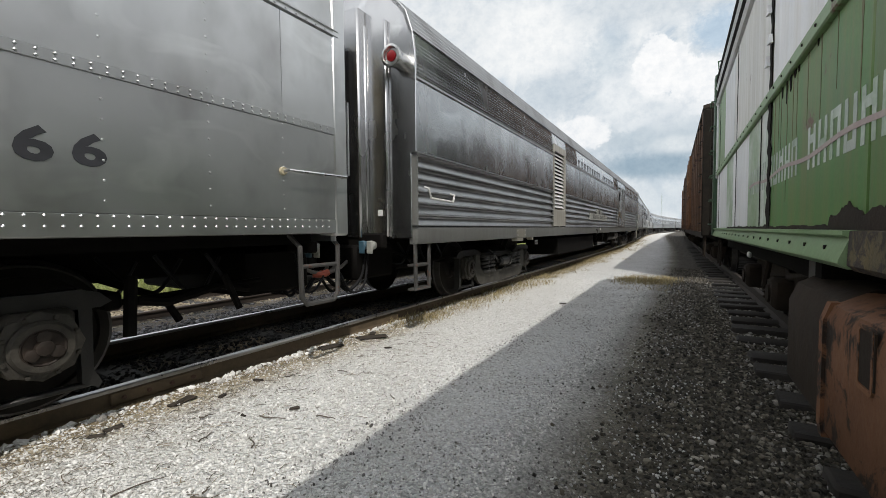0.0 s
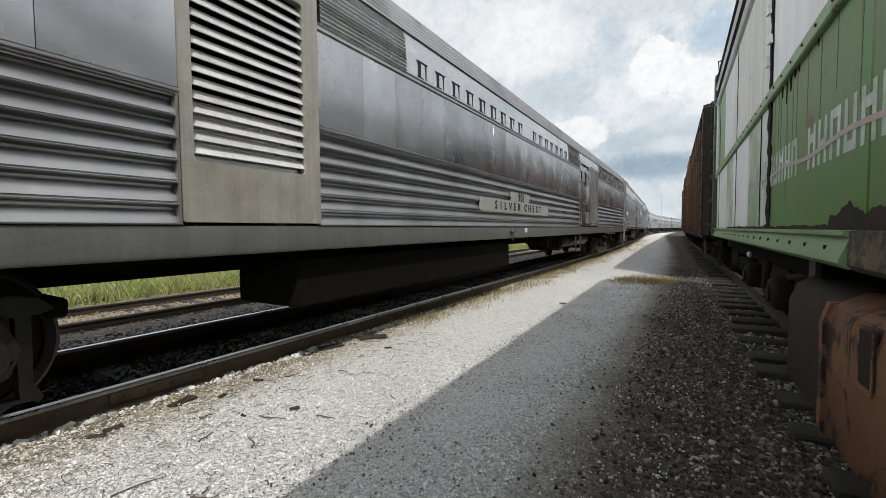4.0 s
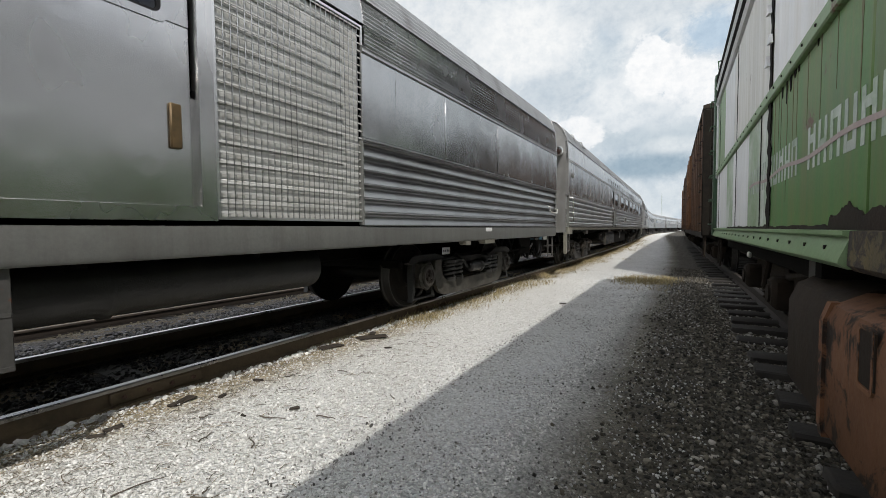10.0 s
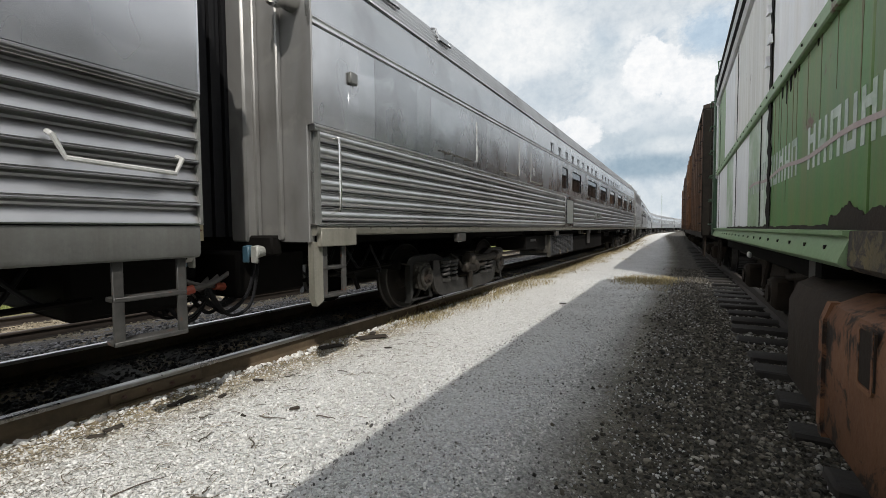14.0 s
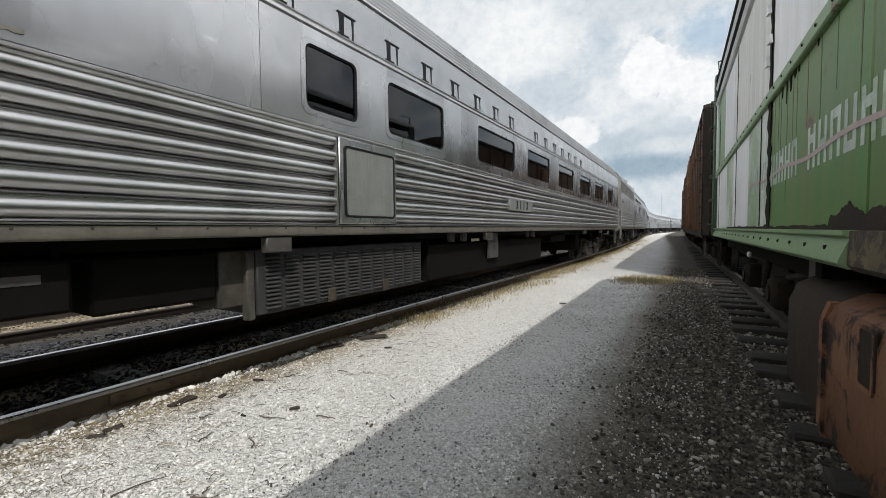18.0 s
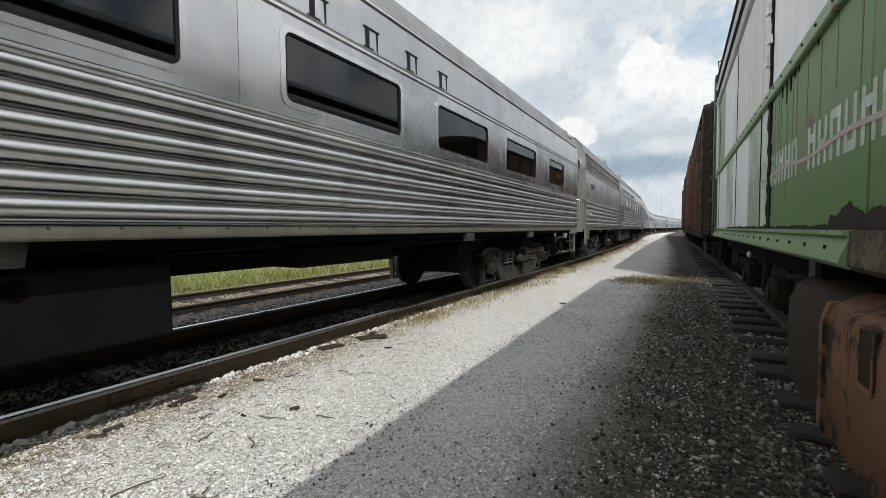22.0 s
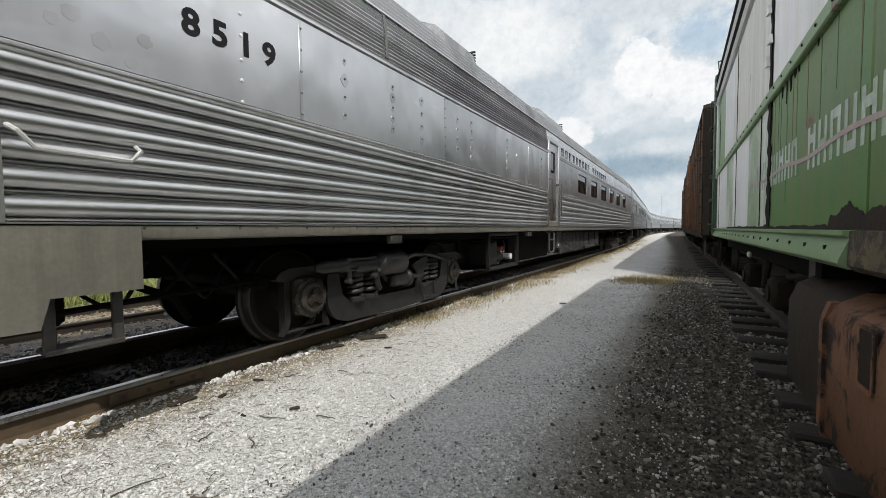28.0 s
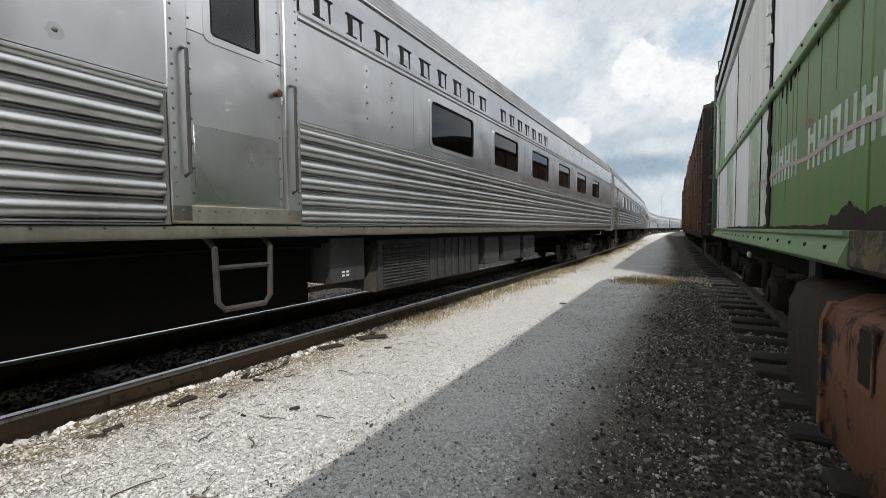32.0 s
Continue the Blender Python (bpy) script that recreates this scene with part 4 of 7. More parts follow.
def wall_cells(y0, y1, z0, z1, holes):
    """Rectangles that fill a wall strip round its openings."""
    out, y = [], y0
    for a, e, lo, hi in sorted(holes):
        if a > y:
            out.append((y, a, z0, z1))
        if lo > z0:
            out.append((a, e, z0, lo))
        if hi < z1:
            out.append((a, e, hi, z1))
        y = e
    if y1 > y:
        out.append((y, y1, z0, z1))
    return out


def add_window(car, y0, y1, z0, z1, r, frame_mat, x=HALF):
    w = part("window", Shape().ring(rounded(y0 - 0.035, y1 + 0.035, z0 - 0.035, z1 + 0.035, r + 0.02), rounded(y0 + 0.012, y1 - 0.012, z0 + 0.012, z1 - 0.012, r), x - 0.03, x + 0.006), frame_mat, car)
    part("gasket", Shape().ring(rounded(y0 + 0.004, y1 - 0.004, z0 + 0.004, z1 - 0.004, r), rounded(y0 + 0.03, y1 - 0.03, z0 + 0.03, z1 - 0.03, max(0.02, r - 0.015)), x - 0.028, x - 0.002), RUBBER, w, "black rubber gasket")
    part("pane", Shape().plate(rounded(y0 + 0.018, y1 - 0.018, z0 + 0.018, z1 - 0.018, max(0.02, r - 0.01)), x - 0.024, x - 0.016), GLASS, w, "dark tinted glass pane").visible_shadow = False
    return w


def add_body(car, L, sill, mats, zones_, holes, seams, battens, upper, letterboard, plain=False, rear_round=True):
    """Shell of one car. zones_: stretches of the lower side that carry flutes; holes: openings in the window band."""
    wall, rib, sill_mat = mats
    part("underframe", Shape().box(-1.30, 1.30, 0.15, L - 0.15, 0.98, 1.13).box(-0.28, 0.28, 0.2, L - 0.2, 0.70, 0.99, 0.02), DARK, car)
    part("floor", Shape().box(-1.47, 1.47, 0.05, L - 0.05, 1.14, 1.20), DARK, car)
    for side in (1, -1):
        part("side_sill", Shape().run([(side * x_, z) for x_, z in ((1.40, sill), (1.484, sill), (1.510, sill + 0.012), (1.521, sill + 0.035), (1.520, 1.135), (1.40, 1.14))], 0.02, L - 0.02, steps=1), sill_mat, car)
    part("left_side", Shape().box(-1.52, -1.49, 0.0, L, 1.14, 3.10), wall, car)
    for z in (3.02,):
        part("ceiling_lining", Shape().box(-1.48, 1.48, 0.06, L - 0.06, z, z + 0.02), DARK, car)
    # lengthwise rails stop at the doorways
    rails_, y = [], 0.0
    for h in sorted(h for h in holes if h[2] <= 2.0 and h[3] >= 2.80):
        rails_.append((y, h[0]))
        y = h[1]
    rails_.append((y, L))
    # lower side
    pitch = 0.1365
    if zones_ is not None:
        part("lower_backing", Shape().box(1.455, 1.47, 0.02, L - 0.02, 1.14, 1.96), wall, car)
        for a, e in zones_:
            cut = a + 0.001 if e - a < 5.0 else a + (e - a) * 0.58          # a lap joint in the longer stretches
            for a_, e_ in ((a, cut - 0.001), (cut, e)):
                for k in range(6 if e_ - a_ > 0.1 else 0):
                    part("flute", Shape().run(rib_profile(1.968 - pitch * k, pitch, rib is RIB_B), a_, e_), rib, car)
            for y, s in ((a, 1), (e, -1)):
                part("flute_end_strip", Shape().box(1.455, HALF + 0.006, *sorted((y, y - s * 0.018)), 1.15, 1.967), SILL, car)
        for a, e in rails_:
            part("belt_rail", Shape().run([(1.47, 1.938), (1.522, 1.940), (1.533, 1.950), (1.534, 1.960), (1.526, 1.968), (1.536, 1.976), (1.536, 1.986), (1.526, 1.995), (1.47, 1.998)], a, e), rib, car)
            part("foot_rail", Shape().run([(1.46, 1.14), (1.53, 1.142), (1.53, 1.150), (1.46, 1.155)], a, e), rib, car)
    # window band, one sheet between each pair of seams
    cuts = [0.0] + sorted(seams) + [L]
    for a, e in zip(cuts, cuts[1:]):
        inside = [(max(h[0], a), min(h[1], e), h[2], h[3]) for h in holes if h[1] > a and h[0] < e]
        for y0, y1, z0, z1 in wall_cells(a + 0.002, e - 0.002, 2.0, 2.80, inside):
            part("wall_sheet", Shape().box(1.49, HALF + random.uniform(-0.0012, 0.0012), y0, y1, z0, z1), wall, car)
    for y in battens:
        part("batten", Shape().box(HALF - 0.002, HALF + 0.0045, y - 0.016, y + 0.016, 2.0, 2.80, 0.003), wall, car)
    for a, e in rails_:
        part("window_head_rail", Shape().run([(1.47, 2.80), (1.528, 2.802), (1.540, 2.815), (1.532, 2.835), (1.532, 2.850), (1.540, 2.862), (1.53, 2.875), (1.47, 2.878)], a, e), rib, car)
    # upper side: fine flutes or a smooth letterboard
    up = [(1.524, 2.88), (1.521, 3.00), (1.516, 3.10), (1.502, 3.23), (1.482, 3.33)]
    inner = [(1.44, 3.33), (1.45, 2.88)]
    for a, e in upper:
        part("upper_corrugation", Shape().run(wavy(up, 0.012, 6) + inner, a, e), wall, car)
    for a, e in letterboard:
        part("letterboard", Shape().run(up + inner, a, e), LETTERBOARD if not plain else wall, car, "bright smooth letterboard strip")
    # plain header sheet where a doorway interrupts the upper side
    spans, y = [], 0.0
    for a, e in sorted(list(upper) + list(letterboard)):
        if a - y > 0.03:
            spans.append((y, a))
        y = e
    if L - y > 0.03:
        spans.append((y, L))
    for a, e in spans:
        part("header_sheet", Shape().run([(1.46, 3.09), (1.517, 3.09), (1.502, 3.23), (1.482, 3.33), (1.44, 3.33)], a, e), wall, car)
    part("eave_rail", Shape().run([(1.46, 3.33), (1.488, 3.332), (1.500, 3.345), (1.490, 3.372), (1.45, 3.375)], 0.0, L), rib, car)
    line = [(1.478, 3.375), (1.40, 3.60), (1.32, 3.70), (1.23, 3.80), (0.92, 3.955), (0.50, 4.045), (0.0, 4.07)]
    right = wavy(line[:3], 0.012, 8)[:-1] + line[2:]
    outer = right + [(-x, z) for x, z in right[-2::-1]]
    shell = outer + [(x * 0.97, z - 0.035) for x, z in outer[::-1]]
    part("roof", Shape().run(shell, 0.0, L, steps=4), ROOF, car, "grey corrugated roof")


def end_outline(scale=1.0, n=10):
    """Outline of a car end as (x, z) points."""
    right = [(1.45, 1.0), (1.45, 1.985), (1.52, 1.99), (1.522, 2.88), (1.516, 3.10), (1.482, 3.36), (1.40, 3.60), (1.23, 3.80), (0.92, 3.955), (0.50, 4.045)]
    return [(x * scale, z) for x, z in right] + [(0.0, 4.07)] + [(-x * scale, z) for x, z in right[::-1]]


def smooth(pts, n=6):
    """A rounded line through the points."""
    p = [Vector(q) for q in (pts[0], *pts, pts[-1])]
    out = []
    for a, b, c, d in zip(p, p[1:], p[2:], p[3:]):
        for k in range(n):
            u = k / n
            out.append(0.5 * (2 * b + (c - a) * u + (2 * a - 5 * b + 4 * c - d) * u * u + (3 * b - a - 3 * c + d) * u ** 3))
    return out + [p[-1]]


def add_end(car, y, out, mat_, lamp=True, lampcol=REDGLASS, folds=7):
    """End wall at y, facing out (-1 or 1), with door opening, buffer posts, bellows, marker lamp and couplings."""
    o = end_outline()
    y0, y1 = sorted((y, y - out * 0.05))

    def slab(pts, a, e):
        n = len(pts)
        s = Shape()
        return s.add([(x, a, z) for x, z in pts] + [(x, e, z) for x, z in pts], [(i, (i + 1) % n, (i + 1) % n + n, i + n) for i in range(n)] + [tuple(range(n))[::-1], tuple(range(n, 2 * n))])
    wall = part("end_wall", slab(o, y0, y1), mat_, car, "smooth rounded end sheet")
    part("end_rim", Shape().tube([(x, y + out * 0.004, z) for x, z in o], 0.008, 6), mat_, wall)
    for side in (-1, 1):
        for px_, w in ((1.12, 0.045), (0.80, 0.06)):
            part("end_post", Shape().box(side * px_ - w / 2, side * px_ + w / 2, *sorted((y, y + out * 0.055)), 1.02, 3.55, 0.012), mat_, wall)
        part("collision_post", Shape().box(*sorted((side * 0.56, side * 0.80)), *sorted((y, y + out * 0.14)), 1.0, 3.75, 0.02), mat_, wall)
    # bellows round the doorway
    def hoop(w, h0, h1, t_, a, e):
        return slab([(-w, h0), (-w, h1), (w, h1), (w, h0), (w - t_, h0), (w - t_, h1 - t_), (t_ - w, h1 - t_), (t_ - w, h0)], *sorted((a, e)))
    bel = part("diaphragm", hoop(0.50, 1.05, 3.30, 0.04, y, y + out * 0.06 * folds), RUBBER, car, "black rubber gangway bellows")
    for k in range(folds):
        part("bellows_fold", hoop(0.56 - 0.03 * (k % 2), 1.05, 3.35 - 0.03 * (k % 2), 0.05, y + out * 0.06 * k, y + out * (0.06 * k + 0.045)), RUBBER, bel)
    part("buffer_plate", hoop(0.60, 1.02, 3.42, 0.03, y + out * 0.06 * folds, y + out * (0.06 * folds + 0.05)), TANP if lamp else RUBBER, car, "worn gangway face plate")
    # the second, wider box is added to darken the gap under the end
    part("draft_gear", Shape().box(-0.42, 0.42, *sorted((y - out * 0.4, y + out * 0.20)), 0.52, 0.95, 0.04).box(-1.1, 0.80, *sorted((y - out * 0.5, y + out * 0.25)), 0.50, 0.92, 0.03), DARK, car)
    part("end_beam", Shape().box(-1.1, 1.1, *sorted((y, y + out * 0.12)), 0.88, 1.06, 0.02), DARK, car)
    part("coupler", Shape().box(-0.10, 0.10, *sorted((y - out * 0.5, y + out * 0.26)), 0.68, 0.88, 0.03).box(-0.17, 0.17, *sorted((y + out * 0.22, y + out * 0.44)), 0.62, 0.94, 0.05), TRUCK, car, "rusty black knuckle coupler")
    if lamp:
        for side in (-1, 1):
            lx = side * 1.31
            m = part("marker_lamp", Shape().lathe([(0.0, 0.10), (out * 0.10, 0.10), (out * 0.15, 0.125), (out * 0.19, 0.125), (out * 0.195, 0.10), (out * 0.16, 0.085)], "y", (lx, y, 3.05), 22), CHROME, car, "bright round marker lamp")
            part("lens", Shape().lathe([(out * 0.165, 0.062), (out * 0.175, 0.060), (out * 0.185, 0.035)], "y", (lx, y, 3.05), 18), lampcol, m, "dark red glass lens")
    # couplings under the end beam
    for k, (px_, colour) in enumerate(((0.86, BLUEP), (0.98, PLATE))):
        part("train_line_cap", Shape().lathe([(out * 0.10, 0.04), (out * 0.16, 0.055), (out * 0.19, 0.055), (out * 0.20, 0.04)], "y", (px_, y, 0.92), 14).box(px_ - 0.045, px_ + 0.045, *sorted((y + out * 0.19, y + out * 0.21)), 0.82, 0.97, 0.02), colour, car, "painted train line connector cap")
    r = random.Random(int(y * 10) + 5)
    for k in range(9):
        sx = r.uniform(0.1, 0.85)
        pts = [(sx, y + out * 0.06, 0.88), (sx + 0.02, y + out * 0.16, 0.55 - 0.1 * r.random()), (sx - 0.03, y + out * 0.34, 0.34 + 0.12 * r.random()), (sx - 0.05, y + out * 0.50, 0.52 + 0.1 * r.random())]
        part("jumper_hose", Shape().tube(smooth(pts), r.uniform(0.010, 0.019), 7), RUBBER, car)
    for px_, sag, red in ((0.34, 0.36, False), (0.50, 0.30, False), (0.66, 0.24, True)):
        path = [(px_, y + out * (0.05 + 0.10 * k), 0.86 - sag * math.sin(math.pi * 0.5 * k / 5)) for k in range(6)]
        h = part("air_hose", Shape().tube(smooth(path, 3), 0.022, 8), HOSE, car, "sagging grey air hose")
        part("hose_end", Shape().tube([path[-1], (px_ - 0.02, path[-1][1] + out * 0.09, path[-1][2] - 0.02), (px_ - 0.08, path[-1][1] + out * 0.16, path[-1][2] - 0.01)], 0.036, 8), REDP if red else TRUCK, h, "red painted hose end" if red else "")


def add_ladder_step(car, y0, y1, top, bottom, mid=True, round_=False):
    """Stirrup step hanging under the sill."""
    x = 1.46
    if round_:
        path = [(x - 0.12, y0, top), (x, y0 + 0.01, top - 0.10), (x, y0 + 0.02, bottom + 0.06), (x, y0 + 0.07, bottom), (x, y1 - 0.07, bottom), (x, y1 - 0.02, bottom + 0.06), (x, y1 - 0.01, top - 0.10), (x - 0.12, y1, top)]
        s = part("step", Shape().tube(path, 0.022, 8), GREYSTEP, car, "bent pipe stirrup step with worn paint")
        part("step_tread", Shape().tube([(x, y0 + 0.02, (top + bottom) / 2 + 0.03), (x, y1 - 0.02, (top + bottom) / 2 + 0.03)], 0.018, 8), GREYSTEP, s)
        return s
    s = part("step", Shape().box(x - 0.012, x + 0.012, y0, y0 + 0.055, bottom, top, 0.004).box(x - 0.012, x + 0.012, y1 - 0.055, y1, bottom, top, 0.004), GREYSTEP, car, "worn iron stirrup step")
    for z in ((bottom, (bottom + top) / 2) if mid else (bottom,)):
        part("step_tread", Shape().box(x - 0.10, x + 0.016, y0, y1, z, z + 0.03, 0.006), GREYSTEP, s)
    return s


def bars(car, words, y0, y1, z, h, mat_, x=HALF):
    """Company lettering kept as plain shapes: for each place a broad upright with thin strokes beside it."""
    n = len(words)
    step = (y1 - y0) / n
    for k, ch in enumerate(words):
        if ch == " ":
            continue
        y, w, lo, hi = y0 + step * (k + 0.5), min(step * 0.66, h * 1.15), z - h / 2, z + h / 2
        s = Shape().box(x - 0.004, x + 0.004, y - w * 0.40, y - w * 0.16, lo, hi)
        s.box(x - 0.004, x + 0.0036, y + w * 0.30, y + w * 0.38, lo, hi)
        s.box(x - 0.004, x + 0.0044, y - w * 0.50, y + w * 0.5, hi - h * 0.07, hi)
        s.box(x - 0.004, x + 0.0044, y - w * 0.50, y + w * 0.1, lo, lo + h * 0.07)
        part("letter_shape", s, mat_, car)


def digits(parent, words, h, y, z, x, pitch, wide=1.0):
    """Painted digits, each a part of its own, centred on y."""
    for k, ch in enumerate(words):
        part("digit", text_mesh(ch, h, INKD, 1.0, wide), None, parent, "black painted digit", pose(x, y + pitch * (k - (len(words) - 1) / 2), z))


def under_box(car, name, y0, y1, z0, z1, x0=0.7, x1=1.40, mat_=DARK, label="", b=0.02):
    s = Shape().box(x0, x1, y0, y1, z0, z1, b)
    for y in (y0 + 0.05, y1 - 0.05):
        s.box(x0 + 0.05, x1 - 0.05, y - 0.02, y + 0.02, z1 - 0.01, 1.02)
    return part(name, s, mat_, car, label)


def pipes(car, L, seed):
    r = random.Random(seed)
    for k in range(3):
        x, z = 0.75 + 0.22 * k, 0.90 + 0.03 * k
        pts = [(x + r.uniform(-0.02, 0.02), 4.6 + (L - 9.2) * i / 14, z + r.uniform(-0.03, 0.03)) for i in range(15)]
        part("pipe", Shape().tube(pts, 0.022, 6), DARK, car)
    for e in (0.4, L - 1.9):
        for k in range(4):
            y = e + 0.25 + 0.32 * k
            pts = [(0.55 + 0.12 * k, y - 0.2, 0.92), (0.6 + 0.1 * k, y, 0.70 - 0.1 * r.random()), (0.7, y + 0.18, 0.55 + 0.1 * r.random()), (0.72, y + 0.35, 0.88)]
            part("hanging_cable", Shape().tube(smooth(pts), 0.016, 6), RUBBER, car)
        part("brake_rod", Shape().tube([(0.9, e, 0.60), (0.9, e + 1.5, 0.66)], 0.022, 6).tube([(0.5, e + 0.1, 0.92), (0.9, e + 0.7, 0.60), (0.9, e + 0.8, 0.42)], 0.03, 6), DARK, car)


def rivets(car, rows, L0, L1, pitch, mat_, name="rivet_row", r=0.011):
    s = Shape()
    for z, x in rows:
        n = int((L1 - L0) / pitch)
        for k in range(n + 1):
            y = L0 + pitch * k
            v = [(x + r * 0.8, y, z)] + [(x + r * 0.45, y + r * 0.75 * math.cos(a), z + r * 0.75 * math.sin(a)) for a in (0, 1.571, 3.142, 4.712)] + [(x - 0.002, y + r * math.cos(a), z + r * math.sin(a)) for a in (0, 1.571, 3.142, 4.712)]
            s.add(v, [(0, 1, 2), (0, 2, 3), (0, 3, 4), (0, 4, 1), (1, 5, 6, 2), (2, 6, 7, 3), (3, 7, 8, 4), (4, 8, 5, 1)])
    return tagged(part(name, s, mat_, car), kind="stuff")


def bolts(car, pts, mat_, name="bolt_row", r=0.012):
    """Low round bolt heads at (x, y, z) points on a side."""
    s = Shape()
    for x, y, z in pts:
        s.lathe([(x - 0.002, r), (x + r * 0.5, r * 0.85), (x + r * 0.7, r * 0.4)], "x", (0, y, z), 7)
    return tagged(part(name, s, mat_, car), kind="stuff")


def new_car(label, u, L, name="passenger_car"):
    e = thing(name, label, "passenger car", group="cars of the train")
    CARS.append((e, u, L))
    return e


# first car: smooth riveted grey sides, seen at its rear end only
def car_riveted():
    u0, L = -21.75, 24.5
    c = new_car("smooth grey-green riveted steel coach with black fleet number", u0, L)
    o = -u0
    add_body(c, L, 1.07, (STEEL_A, STEEL_A, SILL), None, [], [5.0, 9.0, 13.0, 17.0, o + 0.42, o + 2.15], [], [], [(0.0, L)], plain=True)
    part("lower_sheet", Shape().box(1.48, 1.522, 0.0, L, 1.20, 1.955, 0.004), STEEL_A, c)
    part("lower_sheet", Shape().box(1.48, 1.526, 0.0, L, 1.075, 1.20, 0.004), STEEL_A, c)
    part("belt_plate", Shape().box(1.49, 1.530, 0.0, L, 1.945, 2.01, 0.004), STEEL_A, c)
    rivets(c, [(1.962, 1.530), (1.992, 1.530), (1.185, 1.526), (1.13, 1.526)], o - 2.0, L - 0.08, 0.072, STEEL_A)
    rivets(c, [(2.83, 1.535)], o - 1.0, L - 0.1, 0.10, STEEL_A)
    s = Shape()
    for y in (o + 0.99, o + 1.57, o + 2.15):
        for k in range(14):
            s.box(1.520, 1.528, y - 0.007, y + 0.007, 1.27 + 0.11 * k - 0.007, 1.27 + 0.11 * k + 0.007, 0.003)
    tagged(part("rivet_column", s, STEEL_A, c), kind="stuff")
    for k, y in enumerate((o + 0.71, o + 0.93)):
        part("fleet_digit", text_mesh("6", 0.165, INK, 1.0, 1.35), None, c, "black painted digit", pose(1.5245, y, 1.525))
    g_ = part("grab_iron", Shape().tube([(1.53, o + 2.14, 1.565), (1.60, o + 2.14, 1.565), (1.60, o + 2.76, 1.575), (1.53, o + 2.76, 1.575)], 0.013, 8), STEEL_C, c, "horizontal steel grab iron")
    part("grab_foot", Shape().lathe([(1.525, 0.035), (1.545, 0.03)], "x", (0, o + 2.14, 1.565), 12), TANP, g_)
    part("corner_post", Shape().box(1.30, 1.534, L - 0.07, L + 0.10, 1.05, 3.30, 0.02), STEEL_A, c)
    part("grab_iron", Shape().tube([(1.47, L + 0.10, 2.30), (1.47, L + 0.17, 2.30), (1.47, L + 0.17, 1.62), (1.47, L + 0.10, 1.62)], 0.013, 8), STEEL_C, c)
    part("grab_iron", Shape().tube([(1.20, L + 0.02, 2.60), (1.20, L + 0.12, 2.60), (1.20, L + 0.12, 1.40), (1.20, L + 0.02, 1.40)], 0.016, 8), WHITEP, c, "white painted hand rail")
    add_end(c, L, 1, STEEL_A, lamp=False, folds=10)
    add_end(c, 0.0, -1, STEEL_A, lamp=False, folds=10)
    add_ladder_step(c, o + 2.33, o + 2.78, 1.06, 0.47, round_=True)
    add_truck(c, o + 0.80 - 1.37, 2.74, "black")
    add_truck(c, 3.6, 2.74, "black")
    pipes(c, L, 1)
    under_box(c, "underfloor_box", 7.0, 12.0, 0.45, 0.92)
    part("brake_beam", Shape().tube([(0.95, o + 1.35, 0.62), (0.95, o + 1.55, 0.58), (0.95, o + 1.95, 0.66), (0.95, o + 2.2, 0.60)], 0.035, 7).tube([(1.0, o + 1.30, 0.80), (1.05, o + 1.26, 0.40)], 0.04, 7).tube([(1.0, o + 1.95, 0.75), (1.05, o + 2.05, 0.46)], 0.03, 6), DARK, c)
    return c


